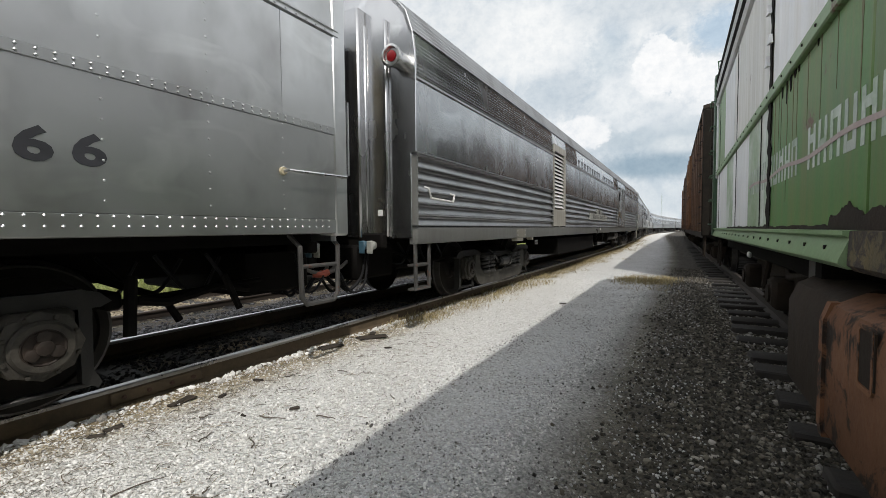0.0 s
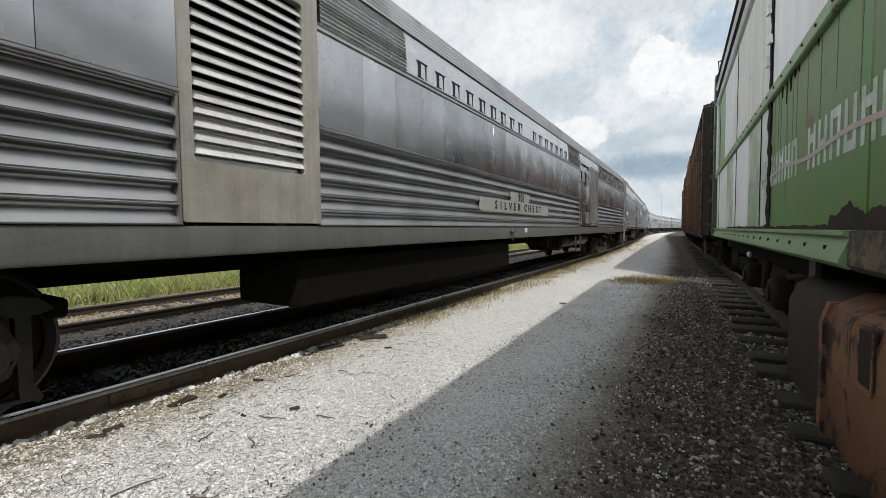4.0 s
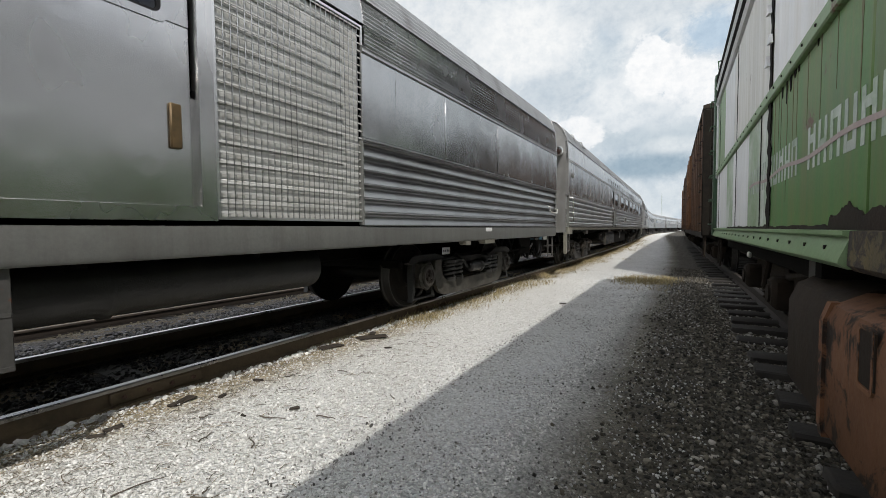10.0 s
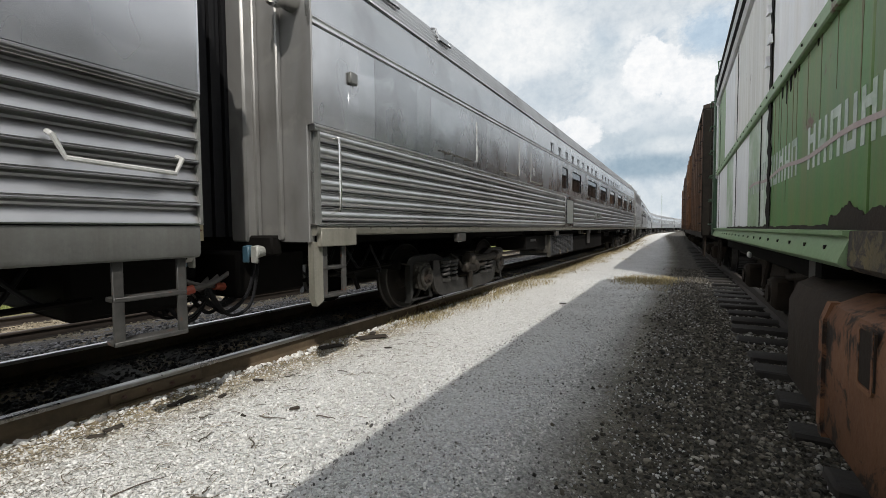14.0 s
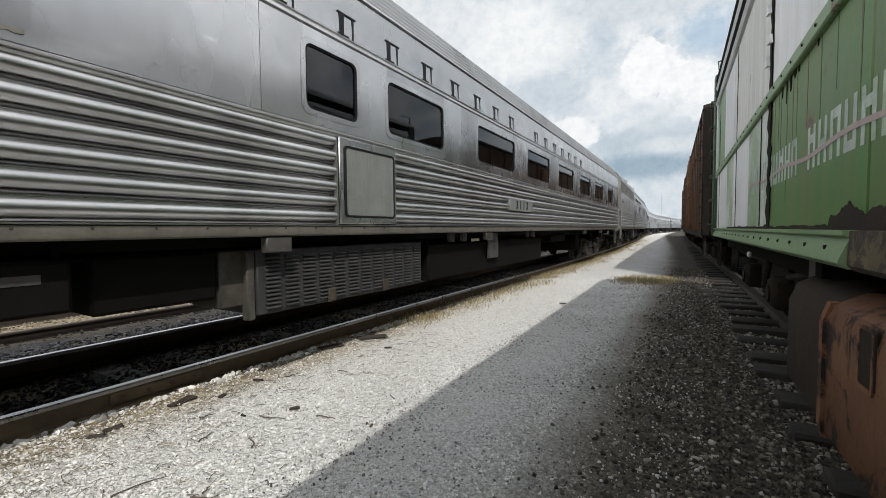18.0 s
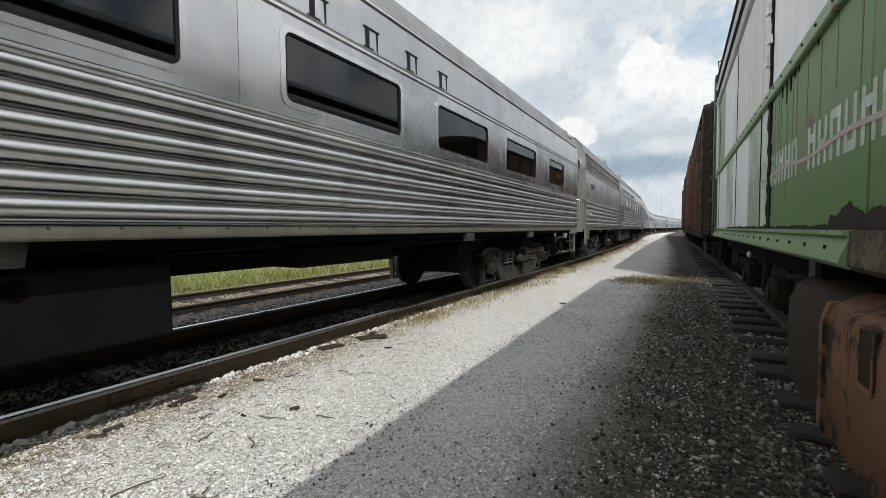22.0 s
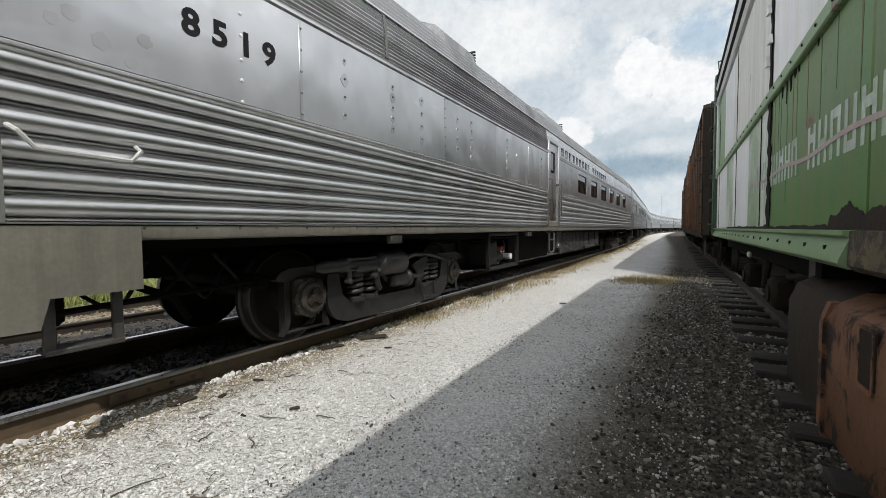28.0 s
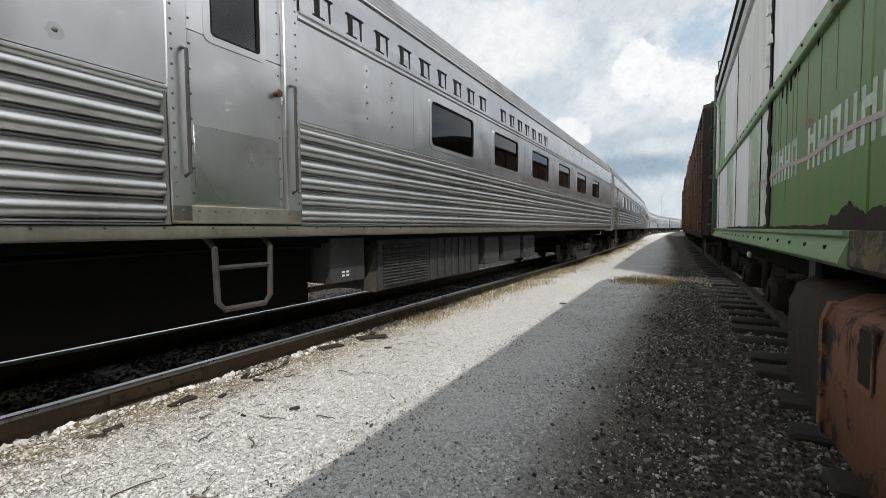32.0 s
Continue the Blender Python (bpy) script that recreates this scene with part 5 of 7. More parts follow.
# baggage car with name plate, louvred hatch, sliding door and lattice gate
def car_baggage():
    u0, L = 3.90, 26.40
    c = new_car("fluted stainless baggage car with name plate and sliding door", u0, L)

    def Y(u):
        return u - u0
    front = [5.80 + 0.645 * k for k in range(6)]
    midp = [11.40 + 0.525 * k for k in range(17)]
    rear = [24.15, 24.66, 25.2, 25.77, 26.32, 26.88, 27.85, 28.6, 29.4]
    holes = [(Y(9.68), Y(10.82), 2.0, 2.80), (Y(20.80), Y(23.62), 2.0, 2.80)]
    add_body(c, L, 0.93, (STEEL_B, RIB_B, SILL), [(0.02, Y(9.655)), (Y(10.82), Y(20.735)), (Y(23.62), L - 0.02)], holes,
             [Y(s) for s in front + midp + rear], [Y(s) for s in (5.80, 7.735, 12.99, 14.56, 16.14, 17.74, 19.32, 25.2, 26.88)],
             [(0.02, Y(9.60)), (Y(10.86), Y(12.13)), (Y(19.42), Y(20.72)), (Y(23.66), L - 0.02)], [(Y(12.13), Y(19.42))])
    bars(c, "xxxxxxxxx xxxxxxx", Y(12.25), Y(19.35), 2.988, 0.195, INKD, 1.522)
    # louvred hatch
    h = part("louvre_hatch", Shape().ring(rounded(Y(9.68), Y(10.82), 1.16, 3.10, 0.02), rounded(Y(9.76), Y(10.66), 1.56, 2.94, 0.03), 1.46, 1.532), HATCH, c, "tan framed louvred hatch")
    part("hatch_panel", Shape().box(1.44, 1.50, Y(9.76), Y(10.66), 1.20, 1.56, 0.01), HATCH, h)
    for k in range(15):
        z = 1.61 + 0.088 * k
        part("slat", Shape().run([(1.522, z), (1.478, z + 0.066), (1.472, z + 0.062), (1.516, z - 0.004)], Y(9.76), Y(10.66)), PALE, h)
    # near-black sheet closing the hatch behind the slats
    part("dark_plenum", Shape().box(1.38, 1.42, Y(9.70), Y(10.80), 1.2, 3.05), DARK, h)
    # name plate
    p = part("name_plate", Shape().box(1.50, 1.545, Y(14.02), Y(17.54), 1.385, 1.60, 0.004).box(1.50, 1.545, Y(15.31), Y(16.24), 1.60, 1.765, 0.004), PLATE, c, "grey-green name plate over the flutes")
    for ch, u in zip("SILVERCHEST", (14.59, 14.79, 15.00, 15.225, 15.43, 15.66, 16.02, 16.25, 16.48, 16.71, 16.92)):
        part("letter", text_mesh(ch, 0.135, INKD, 1.0, 1.12), None, p, "black capital letter", pose(1.547, Y(u), 1.495))
    digits(p, "901", 0.155, Y(15.79), 1.677, 1.547, 0.118)
    # sliding door with two windows
    holes_d = [(Y(20.87), Y(21.30), 2.40, 2.85), (Y(21.39), Y(21.90), 2.40, 2.85)]
    d = part("sliding_door", Shape().box(1.44, 1.475, Y(20.82), Y(22.04), 1.26, 2.40, 0.006), STEEL_B, c, "brushed steel sliding door")
    for a, e, lo, hi in wall_cells(Y(20.82), Y(22.04), 2.40, 3.02, holes_d):
        part("door_sheet", Shape().box(1.44, 1.475, a, e, lo, hi, 0.003), STEEL_B, d)
    for a, e, lo, hi in holes_d:
        w = add_window(d, a + 0.01, e - 0.01, lo + 0.01, hi - 0.01, 0.05, STEEL_B, 1.477)
    part("door_frame", Shape().ring([(Y(20.76), 1.17), (Y(22.16), 1.17), (Y(22.16), 3.08), (Y(20.76), 3.08)], [(Y(20.82), 1.26), (Y(22.06), 1.26), (Y(22.06), 3.03), (Y(20.82), 3.03)], 1.44, 1.536), STEEL_C, c, "raised steel door frame")
    part("door_latch", Shape().box(1.475, 1.50, Y(21.90), Y(21.97), 1.62, 1.90, 0.008), BRASS, c, "rusty brass latch plate")
    part("grab_iron", Shape().tube([(1.53, Y(20.70), 2.52), (1.58, Y(20.70), 2.52), (1.58, Y(20.72), 2.20), (1.58, Y(20.74), 1.24), (1.53, Y(20.74), 1.22)], 0.012, 7), STEEL_C, c)
    # pale door behind a lattice gate
    q = part("inner_door", Shape().box(1.44, 1.48, Y(22.16), Y(23.60), 1.19, 3.05), PALE, c, "pale ribbed inner door")
    for k in range(13):
        part("door_rib", Shape().box(1.48, 1.490, Y(22.20), Y(23.40), 1.30 + 0.135 * k, 1.325 + 0.135 * k, 0.005), PALE, q)
    gate = part("lattice_gate", Shape().ring([(Y(22.17), 1.18), (Y(23.64), 1.18), (Y(23.64), 3.06), (Y(22.17), 3.06)], [(Y(22.19), 1.20), (Y(23.62), 1.20), (Y(23.62), 3.04), (Y(22.19), 3.04)], 1.498, 1.516), STEEL_D, c, "thin steel lattice gate")
    for k in range(27):
        z = 1.23 + 0.069 * k
        part("lattice_bar", Shape().box(1.500, 1.508, Y(22.19), Y(23.62), z - 0.006, z + 0.006), PALE, gate)
    for y in [Y(22.19) + 0.055 * k for k in range(27)]:
        part("lattice_upright", Shape().box(1.508, 1.5155, y - 0.002, y + 0.002, 1.19, 3.05), STEEL_B, gate)
    # fittings
    for a, e in ((4.05, 4.68), (29.55, 30.15)):
        part("grab_iron", Shape().tube([(1.53, Y(a), 1.60), (1.59, Y(a), 1.58), (1.59, Y(a) + 0.05, 1.47), (1.59, Y(e) - 0.04, 1.45), (1.59, Y(e), 1.54), (1.53, Y(e), 1.56)], 0.015, 7), PALE, c, "bent pale grab iron")
    for u, z0, z1, w in ((16.11, 1.03, 1.115, 0.07), (26.52, 1.065, 1.125, 0.11)):
        part("sill_sticker", Shape().box(1.522, 1.526, Y(u) - w, Y(u) + w, z0, z1), WHITEP, c, "white paper sticker")
    for u, w in ((7.36, 0.17), (8.10, 0.05), (26.54, 0.19), (25.80, 0.08)):
        part("jacking_pad", Shape().plate([(Y(u) - w, 0.935), (Y(u) - w + 0.03, 0.875), (Y(u) + w, 0.875), (Y(u) + w, 0.935)], 1.42, 1.528), SILL_TAN, c, "scuffed pale jacking pad")
    for a, e in ((8.52, 8.72), (25.22, 25.42)):
        tag_ = part("data_plate", Shape().box(1.44, 1.448, Y(a), Y(e), 0.77, 0.86, 0.003), STEEL_D, c, "pale stamped data plate")
        for k in range(4):
            part("mark", Shape().box(1.448, 1.450, Y(a) + 0.02 + 0.045 * k, Y(a) + 0.045 + 0.045 * k, 0.80, 0.83), INK, tag_)
    fp = part("sill_patch", Shape().box(1.50, 1.526, Y(7.20), Y(7.69), 0.94, 1.10, 0.004), SILL_TAN, c, "bolted patch plate on the sill")
    for u in (7.24, 7.65):
        for z in (0.985, 1.065):
            part("bolt", Shape().lathe([(1.525, 0.012), (1.535, 0.010)], "x", (0, Y(u), z), 8), STEEL_C, fp)
    part("valve", Shape().lathe([(1.52, 0.03), (1.56, 0.045), (1.60, 0.03)], "x", (0, Y(15.28), 1.055), 10).tube([(1.57, Y(15.28), 1.05), (1.57, Y(15.27), 0.92), (1.57, Y(15.30), 0.90)], 0.012, 6), GREYSTEP, c)
    add_ladder_step(c, Y(3.92), Y(4.27), 0.95, 0.38)
    add_ladder_step(c, Y(20.52), Y(21.17), 0.95, 0.43, round_=False)
    add_ladder_step(c, Y(29.81), Y(30.21), 0.95, 0.44)
    under_box(c, "equipment_box", Y(10.70), Y(15.62), 0.42, 0.86, 0.5, 1.36)
    part("air_tank", Shape().lathe([(0.35, 0.10), (0.38, 0.20), (0.44, 0.245), (1.20, 0.245), (1.25, 0.21), (1.27, 0.10)], "x", (0, Y(19.68), 0.745), 24), DARK, c, "black crosswise air reservoir")
    hang = random.Random(77)
    for k in range(16):
        yy, w, lo = Y(18.15) + 0.075 * k + hang.uniform(-0.02, 0.02), hang.uniform(0.03, 0.09), hang.choice((0.58, 0.62, 0.70, 0.74, 0.78))
        part("brake_valve", Shape().box(0.9, 0.9 + hang.uniform(0.1, 0.35), yy - w, yy + w, lo, 1.0, 0.02).tube([(1.1, yy, lo + 0.05), (1.1, yy + 0.02, lo - 0.02), (1.12, yy - 0.05, lo - 0.03)], 0.02, 6), DARK, c)
    part("air_tank", Shape().lathe([(-0.02, 0.10), (0.0, 0.17), (0.05, 0.20), (1.40, 0.20), (1.42, 0.215), (1.46, 0.215), (1.48, 0.20), (3.03, 0.20), (3.10, 0.19), (3.14, 0.10)], "y", (1.05, Y(20.22), 0.755), 20), TRUCK, c, "long black air reservoir")
    for u in (20.6, 21.5, 22.6):
        part("tank_strap", Shape().box(0.84, 1.30, Y(u) - 0.025, Y(u) + 0.025, 0.89, 1.02), DARK, c)
    part("pipe_bracket", Shape().tube([(1.2, Y(17.0), 1.0), (1.2, Y(17.1), 0.78), (1.25, Y(17.15), 0.76)], 0.03, 6), DARK, c)
    part("pipe_stub", Shape().tube([(1.1, Y(17.6), 1.0), (1.1, Y(17.65), 0.70)], 0.045, 6), DARK, c)
    add_end(c, 0.0, -1, STEEL_B)
    add_end(c, L, 1, STEEL_B)
    part("end_sticker", Shape().box(1.0, 1.075, -0.062, -0.058, 1.27, 1.34), WHITEP, c, "white paper sticker")
    add_truck(c, Y(7.42), 2.78, "grey")
    add_truck(c, Y(26.72), 2.80, "grey")
    pipes(c, L, 2)
    return c


# coach with wide windows, louvred cooling box and fleet number plate
def car_coach():
    u0, L = 31.20, 25.45
    c = new_car("fluted stainless coach with wide dark windows", u0, L)

    def Y(u):
        return u - u0
    wins = [(39.26, 39.90)] + [(40.35, 41.52), (42.51, 44.05), (44.73, 46.22), (46.98, 48.50), (49.25, 50.76), (51.48, 53.08), (53.95, 55.22)]
    holes = [(Y(a), Y(e), 2.11, 2.68) for a, e in wins]
    add_body(c, L, 1.055, (STEEL_C, RIB_C, SILL_TAN), [(0.06, Y(39.595)), (Y(40.46), L - 0.06)], holes, [Y(s) for s in (32.0, 32.75, 34.5, 36.18, 38.85, 42.0, 46.6, 51.1, 53.70, 55.5)], [], [], [(0.0, L)])
    for a, e in wins:
        add_window(c, Y(a), Y(e), 2.11, 2.68, 0.07, STEEL_C)
    bars(c, "xxxxxxxxx xxxxxxx", Y(38.05), Y(49.75), 2.985, 0.205, INKD, 1.522)
    f = part("intake_panel", Shape().box(1.49, 1.545, Y(39.62), Y(40.46), 1.16, 1.95, 0.008), STEEL_C, c, "raised steel intake frame")
    part("intake_cover", Shape().plate(rounded(Y(39.70), Y(40.40), 1.24, 1.86, 0.03), 1.546, 1.552), COVER, f, "grey-green cover sheet")
    part("cover_bead", Shape().ring(rounded(Y(39.68), Y(40.42), 1.22, 1.88, 0.04), rounded(Y(39.70), Y(40.40), 1.24, 1.86, 0.03), 1.545, 1.556), RUBBER, f)
    p = part("number_plate_sheet", Shape().box(1.50, 1.545, Y(43.75), Y(44.99), 1.43, 1.63, 0.004), COVER, c, "grey sheet with fleet number")
    digits(p, "3113", 0.15, Y(44.39), 1.535, 1.547, 0.178)
    # patched sheet over old openings near the end
    for a, e, lo, hi in ((33.05, 34.35, 2.06, 2.72), (34.7, 36.15, 2.06, 2.74), (36.6, 37.6, 2.06, 2.72)):
        part("patch_sheet", Shape().plate(rounded(Y(a), Y(e), lo, hi, 0.05), 1.523, 1.528), STEEL_C, c, "dull welded patch sheet")
    rr = random.Random(61)
    for y0_, y1_, zm in ((35.2, 36.10, 2.075), (33.2, 34.2, 2.09), (36.85, 37.6, 2.055)):
        n = int((y1_ - y0_) / 0.03)
        up = [(Y(y0_) + 0.03 * k, zm + rr.uniform(0.004, 0.018)) for k in range(n)]
        dn = [(Y(y0_) + 0.03 * k, zm - rr.uniform(0.004, 0.022)) for k in range(n)]
        part("weld_scar", Shape().plate(up + dn[::-1], 1.523, 1.531), SILL_TAN if y0_ > 35 else EQUAL, c, "rough ground weld line")
    for y0_, lo, hi in ((36.155, 2.09, 2.70), (36.83, 2.04, 2.62), (34.33, 2.1, 2.68)):
        n = 18
        a_ = [(Y(y0_) - rr.uniform(0.006, 0.028), lo + (hi - lo) * k / n) for k in range(n + 1)]
        e_ = [(Y(y0_) + rr.uniform(0.006, 0.028), lo + (hi - lo) * k / n) for k in range(n + 1)]
        part("filler_smear", Shape().plate(a_ + e_[::-1], 1.523, 1.530), PALE, c, "pale filler smeared along a joint")
    for k in range(7):
        z_, w_ = 2.19 + 0.022 * k, rr.uniform(0.04, 0.09)
        part("scrape", Shape().plate([(Y(37.02) - w_, z_), (Y(37.02) + w_ * 0.8, z_ + 0.004), (Y(37.02) + w_, z_ + 0.012), (Y(37.02) - w_ * 0.7, z_ + 0.010)], 1.527, 1.5295), PALE, c)
    bolts(c, [(1.520, 0.4 + 0.31 * k, 1.120) for k in range(80)], EQUAL, r=0.009)
    part("electric_socket", Shape().box(1.52, 1.56, Y(31.62), Y(31.72), 2.44, 2.55, 0.01), SILL, c)
    part("cover_plate", Shape().box(1.522, 1.527, Y(31.62), Y(31.76), 2.16, 2.36, 0.003), STEEL_C, c)
    for u in (31.42, 56.58):
        part("grab_iron", Shape().tube([(1.53, Y(u), 1.90), (1.59, Y(u), 1.90), (1.60, Y(u), 1.84), (1.60, Y(u), 1.32), (1.59, Y(u), 1.27), (1.53, Y(u), 1.27)], 0.012, 7), CHROME, c, "upright bright grab iron")
    for u in (32.20, 33.35, 55.9):
        part("roof_handhold", Shape().tube([(1.36, Y(u), 3.68), (1.42, Y(u), 3.66), (1.46, Y(u) + 0.02, 3.52), (1.47, Y(u) + 0.30, 3.52), (1.43, Y(u) + 0.30, 3.56)], 0.016, 7).box(1.38, 1.44, Y(u) + 0.02, Y(u) + 0.30, 3.555, 3.585, 0.008), STEEL_C, c)
    for a, e in ((31.26, 31.70), (56.02, 56.62)):
        part("step_skirt", Shape().box(1.46, 1.524, Y(a), Y(e), 0.96, 1.12, 0.006), SILL_TAN, c)
    for a in (31.22, 56.50):
        part("corner_bracket", Shape().plate([(Y(a), 1.0), (Y(a) + 0.10, 1.0), (Y(a) + 0.10, 0.48), (Y(a) + 0.03, 0.44), (Y(a), 0.50)], 1.40, 1.47), SILL_TAN, c)
    add_ladder_step(c, Y(31.32), Y(31.61), 1.0, 0.50)
    add_ladder_step(c, Y(56.06), Y(56.48), 1.0, 0.50)
    # louvred cooling box under the floor
    b_ = part("cooling_box", Shape().box(0.55, 1.37, Y(38.88), Y(41.19), 0.43, 0.95, 0.01), LOUVER, c, "louvred dark grey cooling unit box")
    for k in range(12):
        y0 = Y(38.95) + 0.187 * k
        for j in range(13):
            z = 0.475 + 0.034 * j
            part("louvre", cached("louvre", lambda: Shape().run([(1.37, 0.0), (1.392, -0.004), (1.394, 0.004), (1.37, 0.020)], 0.0, 0.135).mesh("louvre", LOUVER)), None, b_, at=pose(0, y0, z))
    for u in (39.65, 40.45):
        part("rusty_latch", Shape().box(1.37, 1.40, Y(u) - 0.05, Y(u) + 0.05, 0.43, 0.56, 0.01), SCRAP, b_)
    part("box_brace", Shape().box(0.9, 1.30, Y(38.62), Y(38.86), 0.52, 0.95, 0.01).box(1.28, 1.36, Y(38.80), Y(38.87), 0.40, 0.95, 0.01), EQUAL, c)
    under_box(c, "battery_box", Y(36.95), Y(37.75), 0.66, 0.95, 0.7, 1.38, DARK)
    under_box(c, "slung_box", Y(37.85), Y(38.6), 0.60, 0.95, 0.5, 1.30)
    part("box_tag", Shape().box(1.38, 1.384, Y(37.25), Y(37.62), 0.83, 0.88), GREYSTEP, c)
    e_ = part("door_sheet", Shape().box(1.36, 1.39, Y(43.18), Y(43.60), 0.61, 1.03, 0.006), GREYSTEP, c, "scuffed pale grey equipment door")
    for k in range(9):
        part("mark", Shape().box(1.39, 1.392, Y(43.37) + 0.028 * (k % 3), Y(43.385) + 0.028 * (k % 3) + 0.008, 0.74 + 0.035 * (k // 3), 0.765 + 0.035 * (k // 3)), INK, e_)
    under_box(c, "equipment_box", Y(41.4), Y(46.2), 0.42, 0.90, 0.45, 1.34)
    for k in range(4):
        part("air_bottle", Shape().lathe([(-0.24, 0.06), (-0.22, 0.11), (-0.16, 0.135), (0.16, 0.135), (0.22, 0.11), (0.24, 0.06)], "x", (1.1, Y(44.2) + 0.42 * k, 0.80), 16), DARK, c)
    part("generator", Shape().lathe([(0.30, 0.10), (0.34, 0.24), (0.42, 0.29), (1.05, 0.29), (1.12, 0.25), (1.14, 0.10)], "x", (0, Y(50.72), 0.68), 22), DARK, c, "black round axle generator")
    for a, e in ((41.82, 41.97), (42.20, 42.34), (45.0, 45.13), (45.35, 45.5)):
        part("sill_bracket", Shape().plate([(Y(a), 1.05), (Y(a) + 0.02, 0.925), (Y(e) - 0.02, 0.925), (Y(e), 1.05)], 1.38, 1.43), EQUAL, c)
    part("box_tag", Shape().box(1.40, 1.404, Y(42.52), Y(42.80), 0.915, 0.955), TANP, c, "pale narrow tag strip")
    under_box(c, "slung_box", Y(47.3), Y(48.7), 0.76, 0.95, 0.6, 1.25)
    for u in (33.9, 39.0, 43.0, 50.2, 52.9):
        part("jacking_pad", Shape().box(1.42, 1.50, Y(u) - 0.12, Y(u) + 0.12, 0.93, 1.05, 0.01), GREYSTEP, c)
    for u in (34.0, 54.9):
        part("sill_sticker", Shape().box(1.40, 1.404, Y(u) - 0.06, Y(u) + 0.06, 0.92, 1.0), WHITEP, c, "white number tag")
    add_end(c, 0.0, -1, ENDWALL, lampcol=LENS)
    add_end(c, L, 1, STEEL_C, lampcol=LENS)
    add_truck(c, Y(34.80), 2.62, "tan")
    add_truck(c, Y(53.13), 2.70, "tan")
    for u, h in ((34.73, 0.2), (53.2, 0.2)):
        part("shock_absorber", Shape().lathe([(0.14, 0.05), (0.42, 0.05), (0.44, 0.065), (0.72, 0.065)], "z", (1.20, Y(u), 0.02), 14), TRUCK_TAN, c, "dusty upright shock absorber")
        part("torsion_tube", Shape().lathe([(-0.55, 0.10), (-0.45, 0.12), (-0.40, 0.055), (0.55, 0.055), (0.58, 0.10), (0.70, 0.10)], "y", (1.20, Y(u) + 0.45, 0.62), 14), TRUCK_TAN, c)
    pipes(c, L, 3)
    return c


# pale combine with door, fleet number, fans on the roof and open machinery frame
def car_combine():
    u0, L = 57.48, 25.3
    c = new_car("pale fluted stainless combine car with side door", u0, L)

    def Y(u):
        return u - u0
    wins = [(69.27, 70.45), (71.17, 72.28), (73.04, 74.20), (74.98, 76.12), (76.88, 78.08), (78.98, 80.22)]
    holes = [(Y(a), Y(e), 2.13, 2.70) for a, e in wins] + [(Y(66.27), Y(67.27), 2.0, 2.80)]
    add_body(c, L, 1.05, (STEEL_D, RIB_D, SILL_TAN), [(0.08, Y(66.245)), (Y(67.27), L - 0.05)], holes, [Y(s) for s in (59.30, 61.62, 63.3, 64.92, 68.9, 72.6, 76.5, 80.6)], [Y(59.30), Y(64.92)], [(0.02, Y(66.20))], [(Y(67.30), L)])
    for a, e in wins:
        add_window(c, Y(a), Y(e), 2.13, 2.70, 0.07, STEEL_D)
    bars(c, "xxxxxxxxx xxxxxxx", Y(67.35), Y(74.20), 3.015, 0.20, INKD, 1.522)
    digits(c, "8519", 0.165, Y(58.72), 2.41, 1.527, 0.19)
    for u, lo, hi, n_ in ((59.80, 2.155, 2.645, 4), (60.52, 2.18, 2.62, 5), (61.08, 2.17, 2.62, 4), (61.97, 2.20, 2.60, 4), (62.4, 2.15, 2.65, 5), (63.8, 2.15, 2.65, 5), (65.76, 2.12, 2.60, 4), (68.1, 2.2, 2.66, 4), (68.5, 2.2, 2.66, 4)):
        col = [lo + (hi - lo) * k / (n_ - 1) for k in range(n_)]
        bolts(c, [(1.525, Y(u), z_) for z_ in col], SILL, "stud_column", 0.014)
        for z_ in col:
            w_ = random.uniform(0.025, 0.055)
            part("stud_stain", Shape().plate([(Y(u) + w_ * math.cos(a_) * random.uniform(0.7, 1.1), z_ - 0.01 + w_ * 1.25 * math.sin(a_) * random.uniform(0.7, 1.1)) for a_ in (6.283 * q / 14 for q in range(14))], 1.522, 1.5262), STAIN, c)
    bolts(c, [(1.525, Y(58.775), z_) for z_ in (2.01, 2.16, 2.30, 2.47, 2.62)], WHITEP, "stud_column", 0.014)
    for u in (59.30, 64.92):
        bolts(c, [(1.5285, Y(u), 2.05 + 0.17 * k) for k in range(5)], STEEL_B, "stud_column", 0.013)
    bolts(c, [(1.5245, Y(61.63), 2.06 + 0.12 * k) for k in range(7)], SILL, "stud_column", 0.010)
    bolts(c, [(1.520, 0.35 + 0.30 * k, 1.122) for k in range(82)], EQUAL, r=0.009)
    part("upper_joint", Shape().run([(1.50, 2.88), (1.540, 2.88), (1.532, 3.10), (1.50, 3.33), (1.45, 3.33)], Y(60.40), Y(60.44)), SILL, c)
    for u, z_, w_ in ((57.78, 2.43, 0.05), (57.84, 2.22, 0.045), (57.96, 2.12, 0.05), (58.17, 2.20, 0.045), (58.10, 2.05, 0.035), (57.76, 2.16, 0.035), (62.9, 2.35, 0.05), (64.3, 2.45, 0.04)):
        part("dent_stain", Shape().plate([(Y(u) + w_ * math.cos(a_) * random.uniform(0.75, 1.05), z_ + w_ * math.sin(a_) * random.uniform(0.75, 1.05)) for a_ in (6.283 * q / 14 for q in range(14))], 1.522, 1.5262), STAIN, c)
    # side door
    d = part("side_door", Shape().box(1.45, 1.49, Y(66.40), Y(67.13), 1.27, 2.40, 0.006), STEEL_D, c, "dented steel side door")
